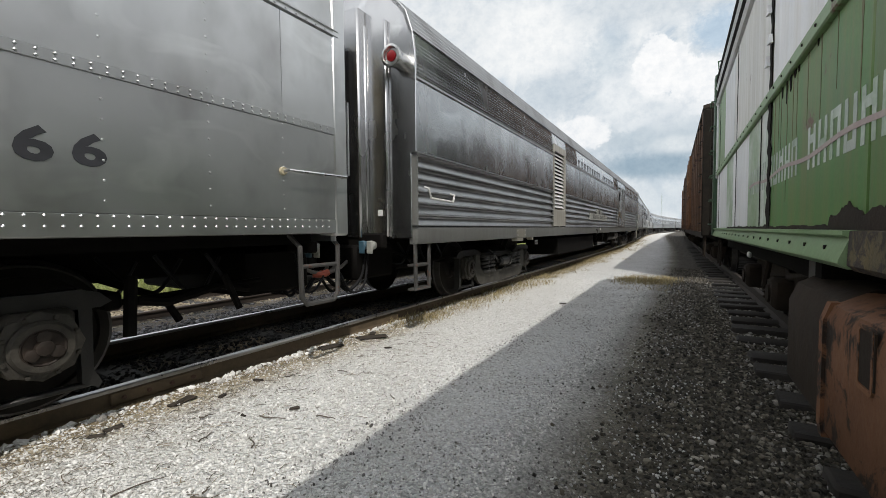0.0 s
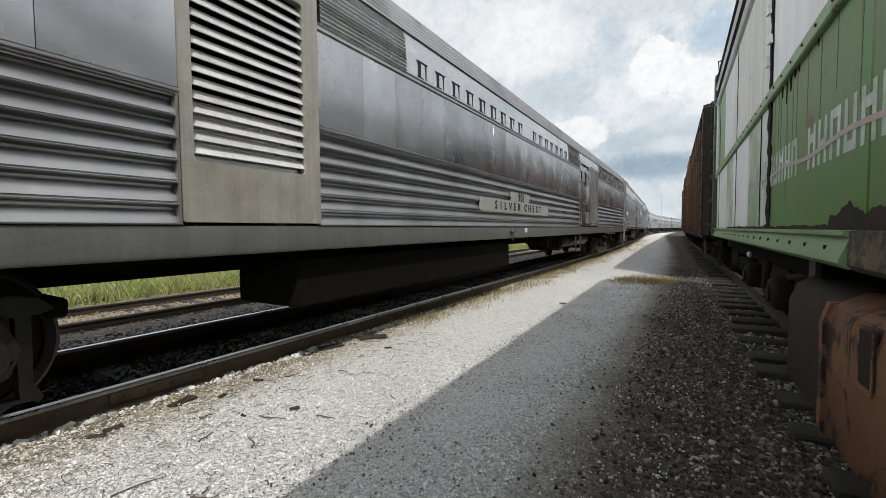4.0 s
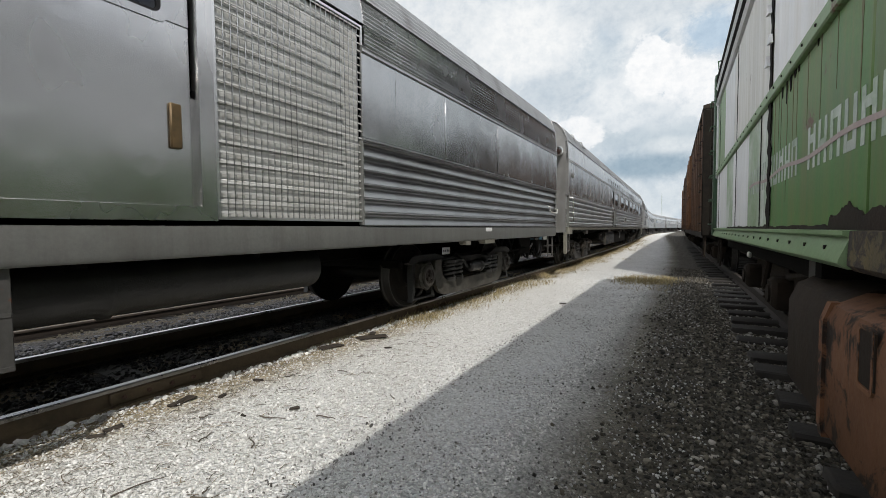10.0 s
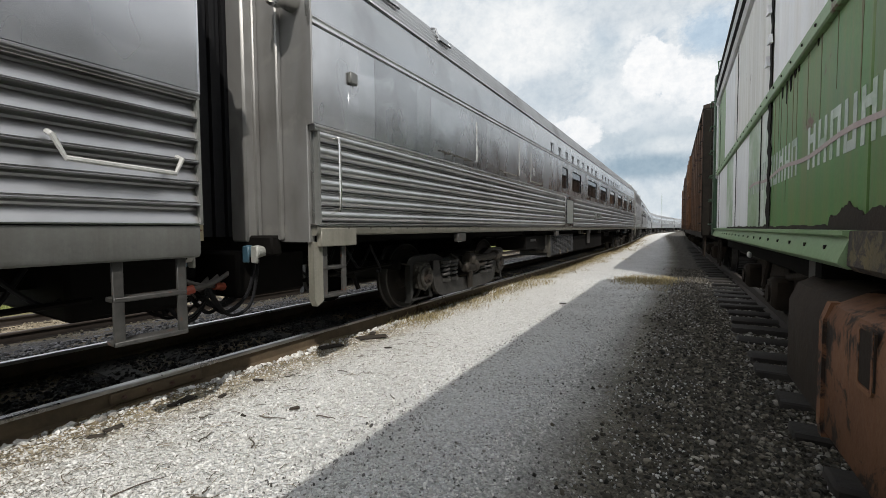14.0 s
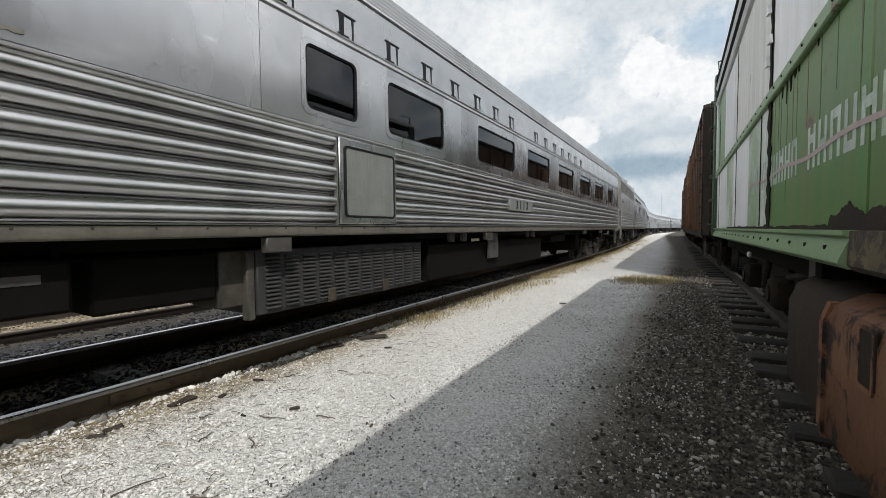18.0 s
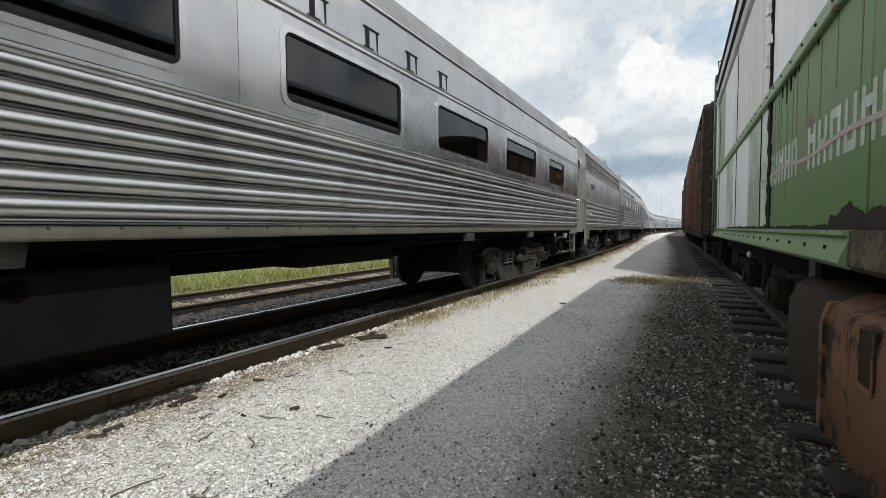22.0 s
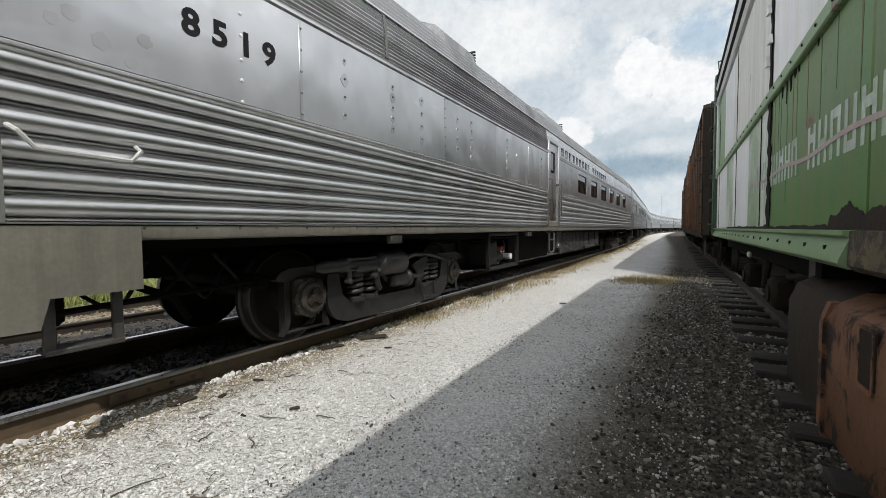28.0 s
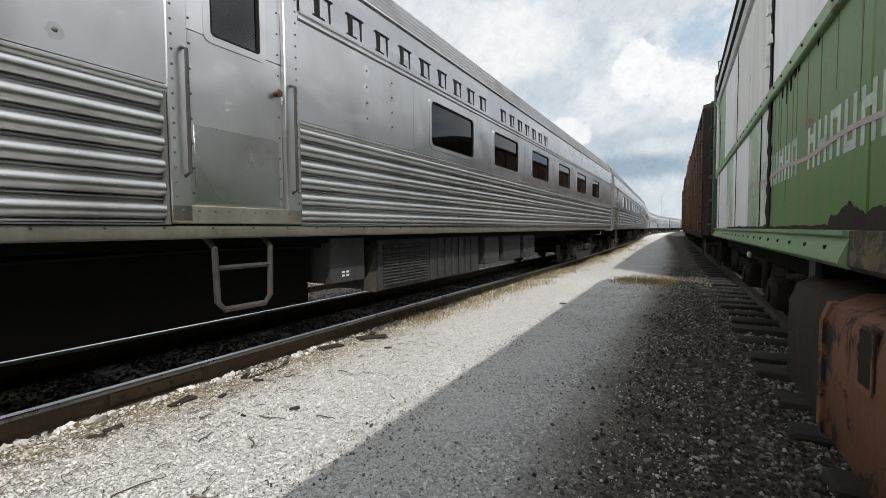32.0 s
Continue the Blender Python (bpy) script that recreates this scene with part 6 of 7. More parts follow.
    for a_, e_, lo_ in ((66.40, 66.56, 2.40), (66.96, 67.13, 2.40), (66.56, 66.96, 2.92)):
        part("door_stile", Shape().box(1.45, 1.49, Y(a_), Y(e_), lo_, 3.10, 0.003), STEEL_D, d)
    add_window(d, Y(66.56), Y(66.96), 2.40, 2.92, 0.03, STEEL_D, 1.49)
    part("kick_sheet", Shape().box(1.49, 1.494, Y(66.44), Y(67.09), 1.29, 1.80, 0.002), STEEL_C, d, "dirty worn kick sheet")
    for a, e in ((66.27, 66.40), (67.13, 67.27)):
        part("door_post", Shape().box(1.45, 1.534, Y(a), Y(e), 1.16, 3.12, 0.008), STEEL_D, c)
    bolts(c, [(1.534, Y(u), 1.32 + 0.09 * k) for u in (66.30, 67.24) for k in range(20)] + [(1.534, Y(66.34) + 0.1 * k, 1.235) for k in range(9)], SILL, "rivet_row", 0.009)
    bolts(d, [(1.49, Y(66.43), 1.35 + 0.16 * k) for k in range(11)] + [(1.49, Y(67.10), 1.35 + 0.16 * k) for k in range(11)], SILL, "rivet_row", 0.009)
    for z_, ln in ((1.98, 0.05), (1.93, 0.03), (2.0, 0.02)):
        part("scrape", Shape().plate([(Y(66.66), z_), (Y(66.66) + ln, z_ + 0.01), (Y(66.67) + ln, z_ + 0.03), (Y(66.67), z_ + 0.02)], 1.489, 1.4915), PALE, d)
    part("door_latch", Shape().lathe([(1.49, 0.022), (1.53, 0.018), (1.545, 0.03), (1.555, 0.02)], "x", (0, Y(67.07), 2.16), 10), RUSTY, d, "rusty round latch")
    part("door_head", Shape().box(1.45, 1.534, Y(66.27), Y(67.27), 3.10, 3.20, 0.008), STEEL_D, c)
    part("door_sill", Shape().box(1.45, 1.534, Y(66.27), Y(67.27), 1.15, 1.27, 0.008), SILL_TAN, c)
    for u, z0, z1 in ((66.36, 1.45, 2.25), (67.18, 1.40, 2.25)):
        part("grab_iron", Shape().tube([(1.53, Y(u), z1), (1.59, Y(u), z1 - 0.02), (1.59, Y(u), z0 + 0.02), (1.53, Y(u), z0)], 0.012, 7), GREYSTEP, c, "dark upright grab iron")
    part("grab_iron", Shape().tube([(1.53, Y(57.58), 1.60), (1.59, Y(57.60), 1.57), (1.59, Y(57.66), 1.50), (1.59, Y(58.05), 1.49), (1.59, Y(58.10), 1.55), (1.53, Y(58.10), 1.58)], 0.013, 7), PALE, c, "bent pale grab iron")
    # corner skirt
    part("corner_skirt", Shape().plate([(Y(57.49), 1.13), (Y(58.11), 1.13), (Y(58.11), 0.77), (Y(57.70), 0.77), (Y(57.66), 0.62), (Y(57.49), 0.62)], 1.49, 1.53), SILL_TAN, c, "pale scuffed corner skirt")
    part("step", Shape().box(1.38, 1.42, Y(57.70), Y(57.75), 0.48, 0.80, 0.006).box(1.38, 1.42, Y(58.00), Y(58.05), 0.48, 0.80, 0.006).box(1.28, 1.43, Y(57.70), Y(58.05), 0.46, 0.49, 0.006), GREYSTEP, c)
    # roof fans and hatch
    for u, s in ((61.9, 0.95), (66.6, 1.5)):
        part("roof_hatch", Shape().run([(1.38, 3.58), (1.36, 3.78), (1.22, 3.92), (0.95, 4.03), (0.6, 4.10), (0.6, 3.9)], Y(u), Y(u) + s), ROOF, c, "raised roof ventilator hood")
        for k in range(6):
            part("hood_slat", Shape().box(1.20, 1.37, Y(u) + s - 0.02, Y(u) + s + 0.02, 3.62 + 0.045 * k, 3.64 + 0.045 * k), INK, c)
    # open machinery frame
    fr = Shape()
    a, e, lo, hi = Y(63.37), Y(64.80), 0.385, 1.04
    for x in (0.75, 1.33):
        for y in (a, e - 0.06):
            fr.box(x - 0.03, x + 0.03, y, y + 0.06, lo, hi, 0.006)
        fr.box(x - 0.03, x + 0.03, a, e, lo, lo + 0.06, 0.006).box(x - 0.03, x + 0.03, a, e, hi - 0.06, hi, 0.006)
    fr.box(0.75, 1.33, a, e, lo, lo + 0.02).box(0.66, 0.70, a - 1.2, e, lo, hi)
    m = part("machinery_frame", fr, TRUCK, c, "open angle-iron machinery frame")
    part("motor_box", Shape().box(0.85, 1.25, a + 0.22, a + 0.62, lo + 0.06, lo + 0.48, 0.02), TRUCK, m)
    part("compressor", Shape().lathe([(-0.17, 0.08), (-0.14, 0.13), (0.14, 0.13), (0.17, 0.08)], "y", (1.1, a + 0.80, lo + 0.20), 16).lathe([(0, 0.06), (0.22, 0.05)], "z", (1.1, a + 0.80, lo + 0.28), 12), TRUCK, m)
    part("pump_top", Shape().box(1.08, 1.22, a + 0.88, a + 1.04, lo + 0.30, lo + 0.38, 0.01), REDP, m, "red painted casing")
    part("pump_label", Shape().box(1.08, 1.222, a + 0.89, a + 1.03, lo + 0.27, lo + 0.30, 0.004), WHITEP, m)
    part("filter", Shape().lathe([(0.98, 0.06), (1.26, 0.06), (1.27, 0.04)], "x", (0, a + 1.28, lo + 0.18), 16), WHITEP, m, "white round filter")
    part("pipework", Shape().tube([(1.15, a + 0.6, lo + 0.1), (1.2, a + 0.75, lo + 0.06), (1.15, a + 0.95, lo + 0.16), (1.18, a + 1.2, lo + 0.12)], 0.02, 6).tube([(1.2, a + 0.92, lo + 0.2), (1.25, a + 0.95, lo + 0.42), (1.2, a + 1.0, lo + 0.5)], 0.012, 6), TRUCK, m)
    # boxes beyond the door
    bx = part("switch_box", Shape().box(0.9, 1.32, Y(67.77), Y(68.26), 0.58, 1.03, 0.01), LOUVER, c, "dark switch box with unreadable stencil")
    for k in range(4):
        part("stencil_bar", Shape().box(1.32, 1.322, Y(67.92) + 0.06 * (k % 2), Y(67.96) + 0.06 * (k % 2), 0.64 + 0.035 * (k // 2), 0.66 + 0.035 * (k // 2)), WHITEP, bx)
    b_ = part("cooling_box", Shape().box(0.6, 1.30, Y(68.5), Y(71.05), 0.42, 1.0, 0.01), LOUVER, c, "ribbed dark grey underfloor cooling box")
    for k in range(7):
        part("rib", Shape().box(1.30, 1.318, Y(69.55) + 0.2 * k, Y(69.60) + 0.2 * k, 0.45, 0.98, 0.004), LOUVER, b_)
    for k in range(6):
        for j in range(13):
            part("louvre", CACHE["louvre"], None, b_, at=pose(-0.07, Y(68.58) + 0.155 * k, 0.475 + 0.036 * j))
    part("box_wing", Shape().plate([(Y(68.30), 0.45), (Y(68.5), 0.40), (Y(68.5), 0.9)], 1.22, 1.27), EQUAL, c)
    for a_, e_ in ((71.3, 71.9), (72.1, 73.0), (73.2, 73.9)):
        under_box(c, "battery_box", Y(a_), Y(e_), 0.50, 0.98, 0.6, 1.30, LOUVER)
    add_ladder_step(c, Y(66.56), Y(67.02), 1.08, 0.545, round_=True)
    for u in (60.6, 65.1):
        part("jacking_pad", Shape().box(1.42, 1.50, Y(u) - 0.10, Y(u) + 0.10, 0.95, 1.04, 0.01), EQUAL, c)
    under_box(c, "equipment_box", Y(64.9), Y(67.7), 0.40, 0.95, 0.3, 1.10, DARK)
    add_end(c, 0.0, -1, ENDWALL, lampcol=LENS)
    add_end(c, L, 1, STEEL_D)
    part("wall_cable", Shape().tube([(1.35, -0.02, 2.60), (1.30, -0.06, 2.64), (1.18, -0.07, 2.58), (0.98, -0.08, 2.50), (0.96, -0.08, 2.38)], 0.012, 6), RUBBER, c)
    for k in range(4):
        part("jumper_cable", Shape().tube(smooth([(0.82 - 0.05 * k, -0.14, 0.88), (0.76 - 0.02 * k, -0.26 - 0.03 * k, 0.80), (0.64, -0.42, 0.50 + 0.03 * k), (0.52, -0.58, 0.22 + 0.05 * k), (0.40, -0.76, 0.16 + 0.07 * k)]), 0.024, 8), HOSE, c, "thick grey jumper cable")
    part("jumper_plug", Shape().tube([(0.95, -0.10, 0.88), (0.80, -0.15, 0.86)], 0.05, 10), BLUEP, c, "blue jumper plug")
    t_ = add_truck(c, Y(61.10), 2.80, "black")
    add_truck(c, Y(79.6), 2.74, "black")
    part("brake_reservoir", Shape().lathe([(-0.42, 0.05), (-0.40, 0.08), (-0.05, 0.09), (0.0, 0.15), (0.42, 0.15), (0.46, 0.12), (0.47, 0.05)], "y", (1.22, Y(60.58), 0.72), 16), TRUCK, c, "black brake cylinder on the truck")
    part("slack_adjuster", Shape().lathe([(-0.22, 0.02), (-0.19, 0.045), (-0.15, 0.05), (-0.13, 0.06), (0.10, 0.06), (0.12, 0.075), (0.16, 0.075), (0.17, 0.04), (0.62, 0.035)], "y", (1.26, Y(59.86), 0.745), 14), TRUCK, c, "black slack adjuster tube")
    part("guide_rod", Shape().tube([(1.28, Y(59.98), 0.80), (1.28, Y(60.50), 0.80)], 0.016, 7), TRUCK, c)
    part("guide_rod", Shape().tube([(1.28, Y(60.02), 0.69), (1.28, Y(60.45), 0.69), (1.28, Y(60.47), 0.60)], 0.014, 7), TRUCK, c)
    part("brake_lever", Shape().plate([(Y(60.04), 0.82), (Y(60.09), 0.82), (Y(60.10), 0.60), (Y(60.07), 0.56), (Y(60.04), 0.60)], 1.265, 1.29), TRUCK, c)
    for q, z_ in ((60.07, 0.58), (60.47, 0.60), (60.53, 0.66)):
        part("pin", Shape().lathe([(1.24, 0.03), (1.30, 0.03), (1.305, 0.02)], "x", (0, Y(q), z_), 10), JOURNAL, c)
    part("hanger_bracket", Shape().plate([(Y(61.28), 0.66), (Y(61.62), 0.76), (Y(61.66), 0.70), (Y(61.52), 0.50), (Y(61.44), 0.30), (Y(61.38), 0.30), (Y(61.40), 0.52)], 1.19, 1.225), TRUCK, c, "black hanger bracket")
    part("brake_rod", Shape().tube([(1.22, Y(61.05), 0.74), (1.20, Y(61.35), 0.78), (1.18, Y(61.75), 0.76), (1.18, Y(62.1), 0.68)], 0.03, 8).tube([(1.25, Y(60.52), 0.66), (1.26, Y(60.54), 0.50), (1.24, Y(60.60), 0.44)], 0.035, 8), TRUCK, c)
    part("step", Shape().tube([(1.24, Y(61.45), 0.40), (1.26, Y(61.47), 0.20), (1.26, Y(61.75), 0.20), (1.24, Y(61.77), 0.40)], 0.02, 7), TRUCK, c)
    pipes(c, L, 4)
    return c


# the cars that follow, farther along the line
def car_far(u0, L, kind):
    label = ("fluted stainless coach far down the train", "pale smooth-sided coach far down the train")[kind]
    c = new_car(label, u0, L)
    n = 10 if kind == 0 else 8
    step = (L - 6.0) / n
    wins = [(3.4 + step * k, 3.4 + step * k + step * 0.62) for k in range(n)]
    wall = STEEL_A if kind else STEEL_C
    door = (1.0, 1.75, 2.0, 2.80)
    add_body(c, L, 1.05, (wall, RIB_B, SILL_TAN), [(0.05, 0.98), (1.77, L - 0.05)], [(a, e, 2.12, 2.70) for a, e in wins] + [door], [2.6, 7.0, 12.0, 17.0, L - 2.4], [], [], [(0.0, L)])
    for a, e in wins:
        add_window(c, a, e, 2.12, 2.70, 0.06, wall)
    d = part("vestibule_door", Shape().box(1.45, 1.49, 1.0, 1.75, 1.15, 2.45, 0.006).box(1.45, 1.49, 1.0, 1.2, 2.45, 2.82).box(1.45, 1.49, 1.55, 1.75, 2.45, 2.82), wall, c)
    part("pane", Shape().box(1.46, 1.47, 1.2, 1.55, 2.45, 2.80), GLASS, d)
    part("number_sheet", Shape().box(1.50, 1.545, L * 0.5 - 0.5, L * 0.5 + 0.5, 1.44, 1.62), PLATE, c)
    under_box(c, "equipment_box", 8.0, 11.5, 0.45, 0.95)
    under_box(c, "battery_box", 13.0, 15.0, 0.5, 0.95)
    add_ladder_step(c, 1.05, 1.7, 1.05, 0.5)
    add_end(c, 0.0, -1, ENDWALL, lampcol=LENS)
    add_end(c, L, 1, wall)
    add_truck(c, 3.5, 2.74, "tan")
    add_truck(c, L - 3.5, 2.74, "tan")
    return c


random.seed(21)
car_riveted()
car_baggage()
car_coach()
car_combine()
NEAR_WHEELS = len(WHEELSETS)
u = 83.45
for k in range(6):
    car_far(u, 25.3, (0, 1, 1, 0, 1, 1)[k])
    u += 26.2

# ---- parked freight cars on the siding ----
GREENP = paint("faded green car paint", [(0.058, 0.150, 0.036), (0.092, 0.220, 0.055), (0.20, 0.245, 0.085)], 0.5, 0.9, 0.02, bump=0.12, streaks=0.65, streakcol=(0.22, 0.17, 0.06))
GREENL = paint("pale green chalky paint", [(0.17, 0.29, 0.13), (0.27, 0.38, 0.21)], 0.5, 3, 0.05, bump=0.12, streaks=0.3, streakcol=(0.16, 0.15, 0.08))
GREEND = paint("dark green paint", [(0.025, 0.06, 0.03), (0.045, 0.095, 0.045)], 0.55, 3, 0.05)
WHITEC = paint("weathered white car paint", [(0.66, 0.67, 0.68), (0.76, 0.77, 0.78), (0.84, 0.84, 0.84)], 0.5, 1.8, 0.0, bump=0.12, streaks=0.3, streakcol=(0.42, 0.36, 0.24))
GREENW = paint("green paint worn to chalky white", [(0.10, 0.20, 0.075), (0.24, 0.36, 0.20), (0.60, 0.64, 0.60), (0.70, 0.72, 0.70)], 0.5, 0.9, 0.0, bump=0.12, streaks=0.4, streakcol=(0.20, 0.19, 0.10))
CREAMC = paint("chalky cream car paint", [(0.60, 0.60, 0.57), (0.74, 0.73, 0.69)], 0.5, 1.8, 0.02, bump=0.12, streaks=0.5, streakcol=(0.26, 0.22, 0.10))
FADED = paint("worn white lettering paint", [(0.62, 0.64, 0.62), (0.46, 0.52, 0.46), (0.20, 0.30, 0.17)], 0.6, 5, bump=0.05)
PINK = paint("faded pink spray paint", [(0.36, 0.26, 0.25), (0.44, 0.38, 0.36)], 0.6, 7, bump=0.03)
RUSTO = paint("orange-brown rust", [(0.105, 0.050, 0.027), (0.165, 0.078, 0.041), (0.215, 0.11, 0.06)], 0.7, 2.3, 0.33, (0.030, 0.021, 0.016), bump=0.4, spec=0.25)
# brown rust, deepened to paint in the missing shade under the freight cars
RUSTD = paint("dark brown rust", [(0.014, 0.011, 0.009), (0.036, 0.026, 0.019)], 0.8, 4, bump=0.35, streaks=0.3, spec=0.2)
BROWN = paint("red-brown freight paint", [(0.062, 0.032, 0.019), (0.105, 0.054, 0.030), (0.16, 0.088, 0.046)], 0.75, 2.2, 0.25, (0.05, 0.022, 0.014), bump=0.3, streaks=0.5)
ORANGE = paint("orange rusty door paint", [(0.14, 0.06, 0.022), (0.21, 0.10, 0.036)], 0.75, 2.5, 0.3, (0.10, 0.04, 0.02), bump=0.3, streaks=0.5)
STREAK = paint("olive-brown rust streak", [(0.07, 0.12, 0.032), (0.13, 0.125, 0.04), (0.15, 0.095, 0.035)], 0.6, 7, bump=0.05)
# torn edges; on the boxcar ends this black stands in for shade
TORN_SHADE = paint("black torn edges and painted shade", [(0.008, 0.008, 0.007), (0.022, 0.018, 0.014)], 0.85, 9, bump=0.5, spec=0.08)
YELLOWD = paint("dirty ochre paint", [(0.09, 0.07, 0.03), (0.17, 0.13, 0.055)], 0.6, 6, 0.55, (0.03, 0.02, 0.014), bump=0.3, streaks=0.6)


def freight_truck(car, y, mat_=RUSTD):
    """Plain cast freight truck."""
    tr = part("truck", cached("freight", lambda: Shape().box(-0.95, 0.95, -0.2, 0.2, 0.42, 0.66, 0.03).mesh("truck", RUSTD)), None, car, at=pose(0, y, 0))
    for side in (-1, 1):
        def side_mesh():
            X = 0.98 * side
            x0, x1 = sorted((X - 0.06, X + 0.06))
            s = Shape().plate([(-1.15, 0.62), (-0.95, 0.68), (-0.45, 0.70), (0.45, 0.70), (0.95, 0.68), (1.15, 0.62), (1.13, 0.46), (0.95, 0.44), (0.42, 0.22), (-0.42, 0.22), (-0.95, 0.44), (-1.13, 0.46)], x0, x1)
            for k in (-0.16, 0.0, 0.16):
                s.coil(X + 0.05 * side, k, 0.26, 0.50, 0.06, 0.018, 4, 6, 10)
            return s.mesh("side_frame", mat_)
        part("side_frame", cached(("freight", side), side_mesh), None, tr)
        for c in (-0.86, 0.86):
            part("journal_box", cached(("fjournal", side), lambda: Shape().box(*sorted((0.92 * side, 1.20 * side)), -0.15, 0.15, -0.14, 0.16, 0.04).lathe([(1.19 * side, 0.09), (1.22 * side, 0.085)], "x", (0, 0, 0), 14).mesh("journal_box", mat_)), None, tr, at=pose(0, c, R_WHEEL))
    for c in (-0.86, 0.86):
        add_wheelset(car, y + c)


def ragged(y, z0, z1, w, seed):
    """Outline of a torn vertical gap, as (y, z) points."""
    r = random.Random(seed)
    n = 16
    left = [(y - w * r.uniform(0.2, 1.0), z0 + (z1 - z0) * k / n) for k in range(n + 1)]
    right = [(y + w * r.uniform(0.2, 1.0), z0 + (z1 - z0) * k / n) for k in range(n + 1)]
    return left + right[::-1]


def green_car():
    """Old green and white freight car with torn sheets; local y is along the siding."""
    c = thing("freight_car", "old green and white freight car with torn rusty side sheets", "freight car", pose(PARKED_X, 0, RAIL, 0, 0, math.degrees(math.atan(-PARKED_SLANT))), "parked freight cars")
    X, y0, y1 = -1.42, -6.6, 8.55
    z = RAIL
    part("underframe", Shape().box(-1.25, 1.25, y0 + 0.1, y1 - 0.1, 0.78, 0.95).box(-0.25, 0.25, y0, y1, 0.55, 0.8), DARK, c)
    part("body_core", Shape().box(-1.33, 1.36, y0 + 0.05, y1 - 0.05, 0.95, 3.62), DARK, c)
    part("far_side", Shape().box(1.36, 1.42, y0, y1, 0.95, 3.62), GREENP, c)
    part("end_wall", Shape().box(-1.40, 1.40, y1 - 0.06, y1, 0.95, 3.62), GREEND, c)
    part("end_wall", Shape().box(-1.40, 1.40, y0, y0 + 0.06, 0.95, 3.62), GREEND, c)
    roof = [(-1.44, 3.60), (-1.44, 3.68), (-1.1, 3.80), (-0.4, 3.90), (0.4, 3.90), (1.1, 3.80), (1.44, 3.68), (1.44, 3.60)]
    part("roof", Shape().run(roof, y0, y1), WHITEC, c, "weathered pale roof")
    # side sheets, bottom row and top row
    lower = [(y0, 1.92, GREENP), (1.92, 3.62, GREENP), (3.74, 4.70, GREENW), (4.70, 5.96, WHITEC), (5.96, 6.69, GREENW), (6.69, 8.3, WHITEC)]
    for a, e, m in lower:
        part("side_sheet", Shape().box(X - 0.004, X + 0.05, a + 0.006, e - 0.006, 1.085, 1.945, 0.006), m, c, "green painted side sheet" if m is GREENP else "pale weathered side sheet")
    upper = [(y0, 1.2, WHITEC), (1.2, 3.63, WHITEC), (3.70, 5.95, CREAMC), (5.95, 7.1, WHITEC), (7.1, 8.3, GREENL)]
    for a, e, m in upper:
        part("side_sheet", Shape().box(X - 0.004, X + 0.05, a + 0.006, e - 0.006, 2.02, 3.06, 0.006), m, c, "white weathered side sheet")
    for yv in (3.67,):
        part("torn_gap", Shape().plate(ragged(yv, 1.09, 1.95, 0.085, 5), X - 0.012, X - 0.006), TORN_SHADE, c, "black ragged tear between sheets")
        part("torn_gap", Shape().plate(ragged(yv, 2.02, 3.06, 0.06, 6), X - 0.012, X - 0.006), TORN_SHADE, c, "black ragged tear between sheets")
    for k, (yv, lo, hi) in enumerate(((3.70, 2.55, 2.62), (3.64, 2.33, 2.40), (3.72, 2.2, 2.28))):
        part("bent_flap", Shape().plate([(yv - 0.05, lo), (yv + 0.06, lo + 0.02), (yv - 0.01, hi)], X - 0.035, X - 0.015), WHITEC, c)
    for yv, lo, hi in ((5.63, 1.09, 1.94), (5.63, 2.02, 3.06), (4.02, 1.09, 1.94), (7.85, 1.09, 3.06)):
        part("sheet_seam", Shape().plate(ragged(yv, lo, hi, 0.009, int(yv * 10)), X - 0.011, X - 0.006), TORN_SHADE, c)
    b_ = part("belt_rail", Shape().box(X - 0.03, X + 0.02, y0, 8.3, 1.945, 2.02, 0.008), GREENL, c, "pale green bolted belt rail")
    bolts = Shape()
    for k in range(36):
        bolts.lathe([(X - 0.036, 0.006), (X - 0.028, 0.009)], "x", (0, -0.1 + 0.235 * k, 1.985), 6)
    part("bolt_row", bolts, RUSTD, b_)
    s_ = part("side_sill", Shape().run([(X + 0.05, 0.945), (X - 0.03, 0.945), (X - 0.055, 0.965), (X - 0.055, 0.975), (X - 0.025, 1.055), (X - 0.045, 1.065), (X - 0.045, 1.080), (X + 0.05, 1.085)], 1.99, 8.4), GREENL, c, "pale green side sill with rivet holes")
    for k in range(16):
        part("rivet_hole", Shape().lathe([(X - 0.046, 0.009), (X - 0.036, 0.009)], "x", (0, 2.2 + 0.3 * k, 1.015), 8), TORN_SHADE, s_)
    part("side_sill", Shape().run([(X + 0.05, 0.945), (X - 0.03, 0.945), (X - 0.05, 0.965), (X - 0.045, 1.08), (X + 0.05, 1.085)], y0, 1.92), YELLOWD, c, "dirty ochre sill end")
    for yv, ln, w in ((3.30, 0.10, 0.02), (3.18, 0.20, 0.014), (3.08, 0.13, 0.025), (2.98, 0.06, 0.03), (2.90, 0.05, 0.02), (2.55, 0.05, 0.012), (1.70, 0.09, 0.012)):
        ln *= 0.65
        part("rust_drip", Shape().plate([(yv - w, 1.945), (yv + w, 1.945), (yv + w * 0.6, 1.945 - ln * 0.6), (yv + w * 0.3, 1.945 - ln), (yv - w * 0.4, 1.945 - ln * 0.9)], X - 0.0075, X - 0.0045), TORN_SHADE, c)
    rs = random.Random(17)
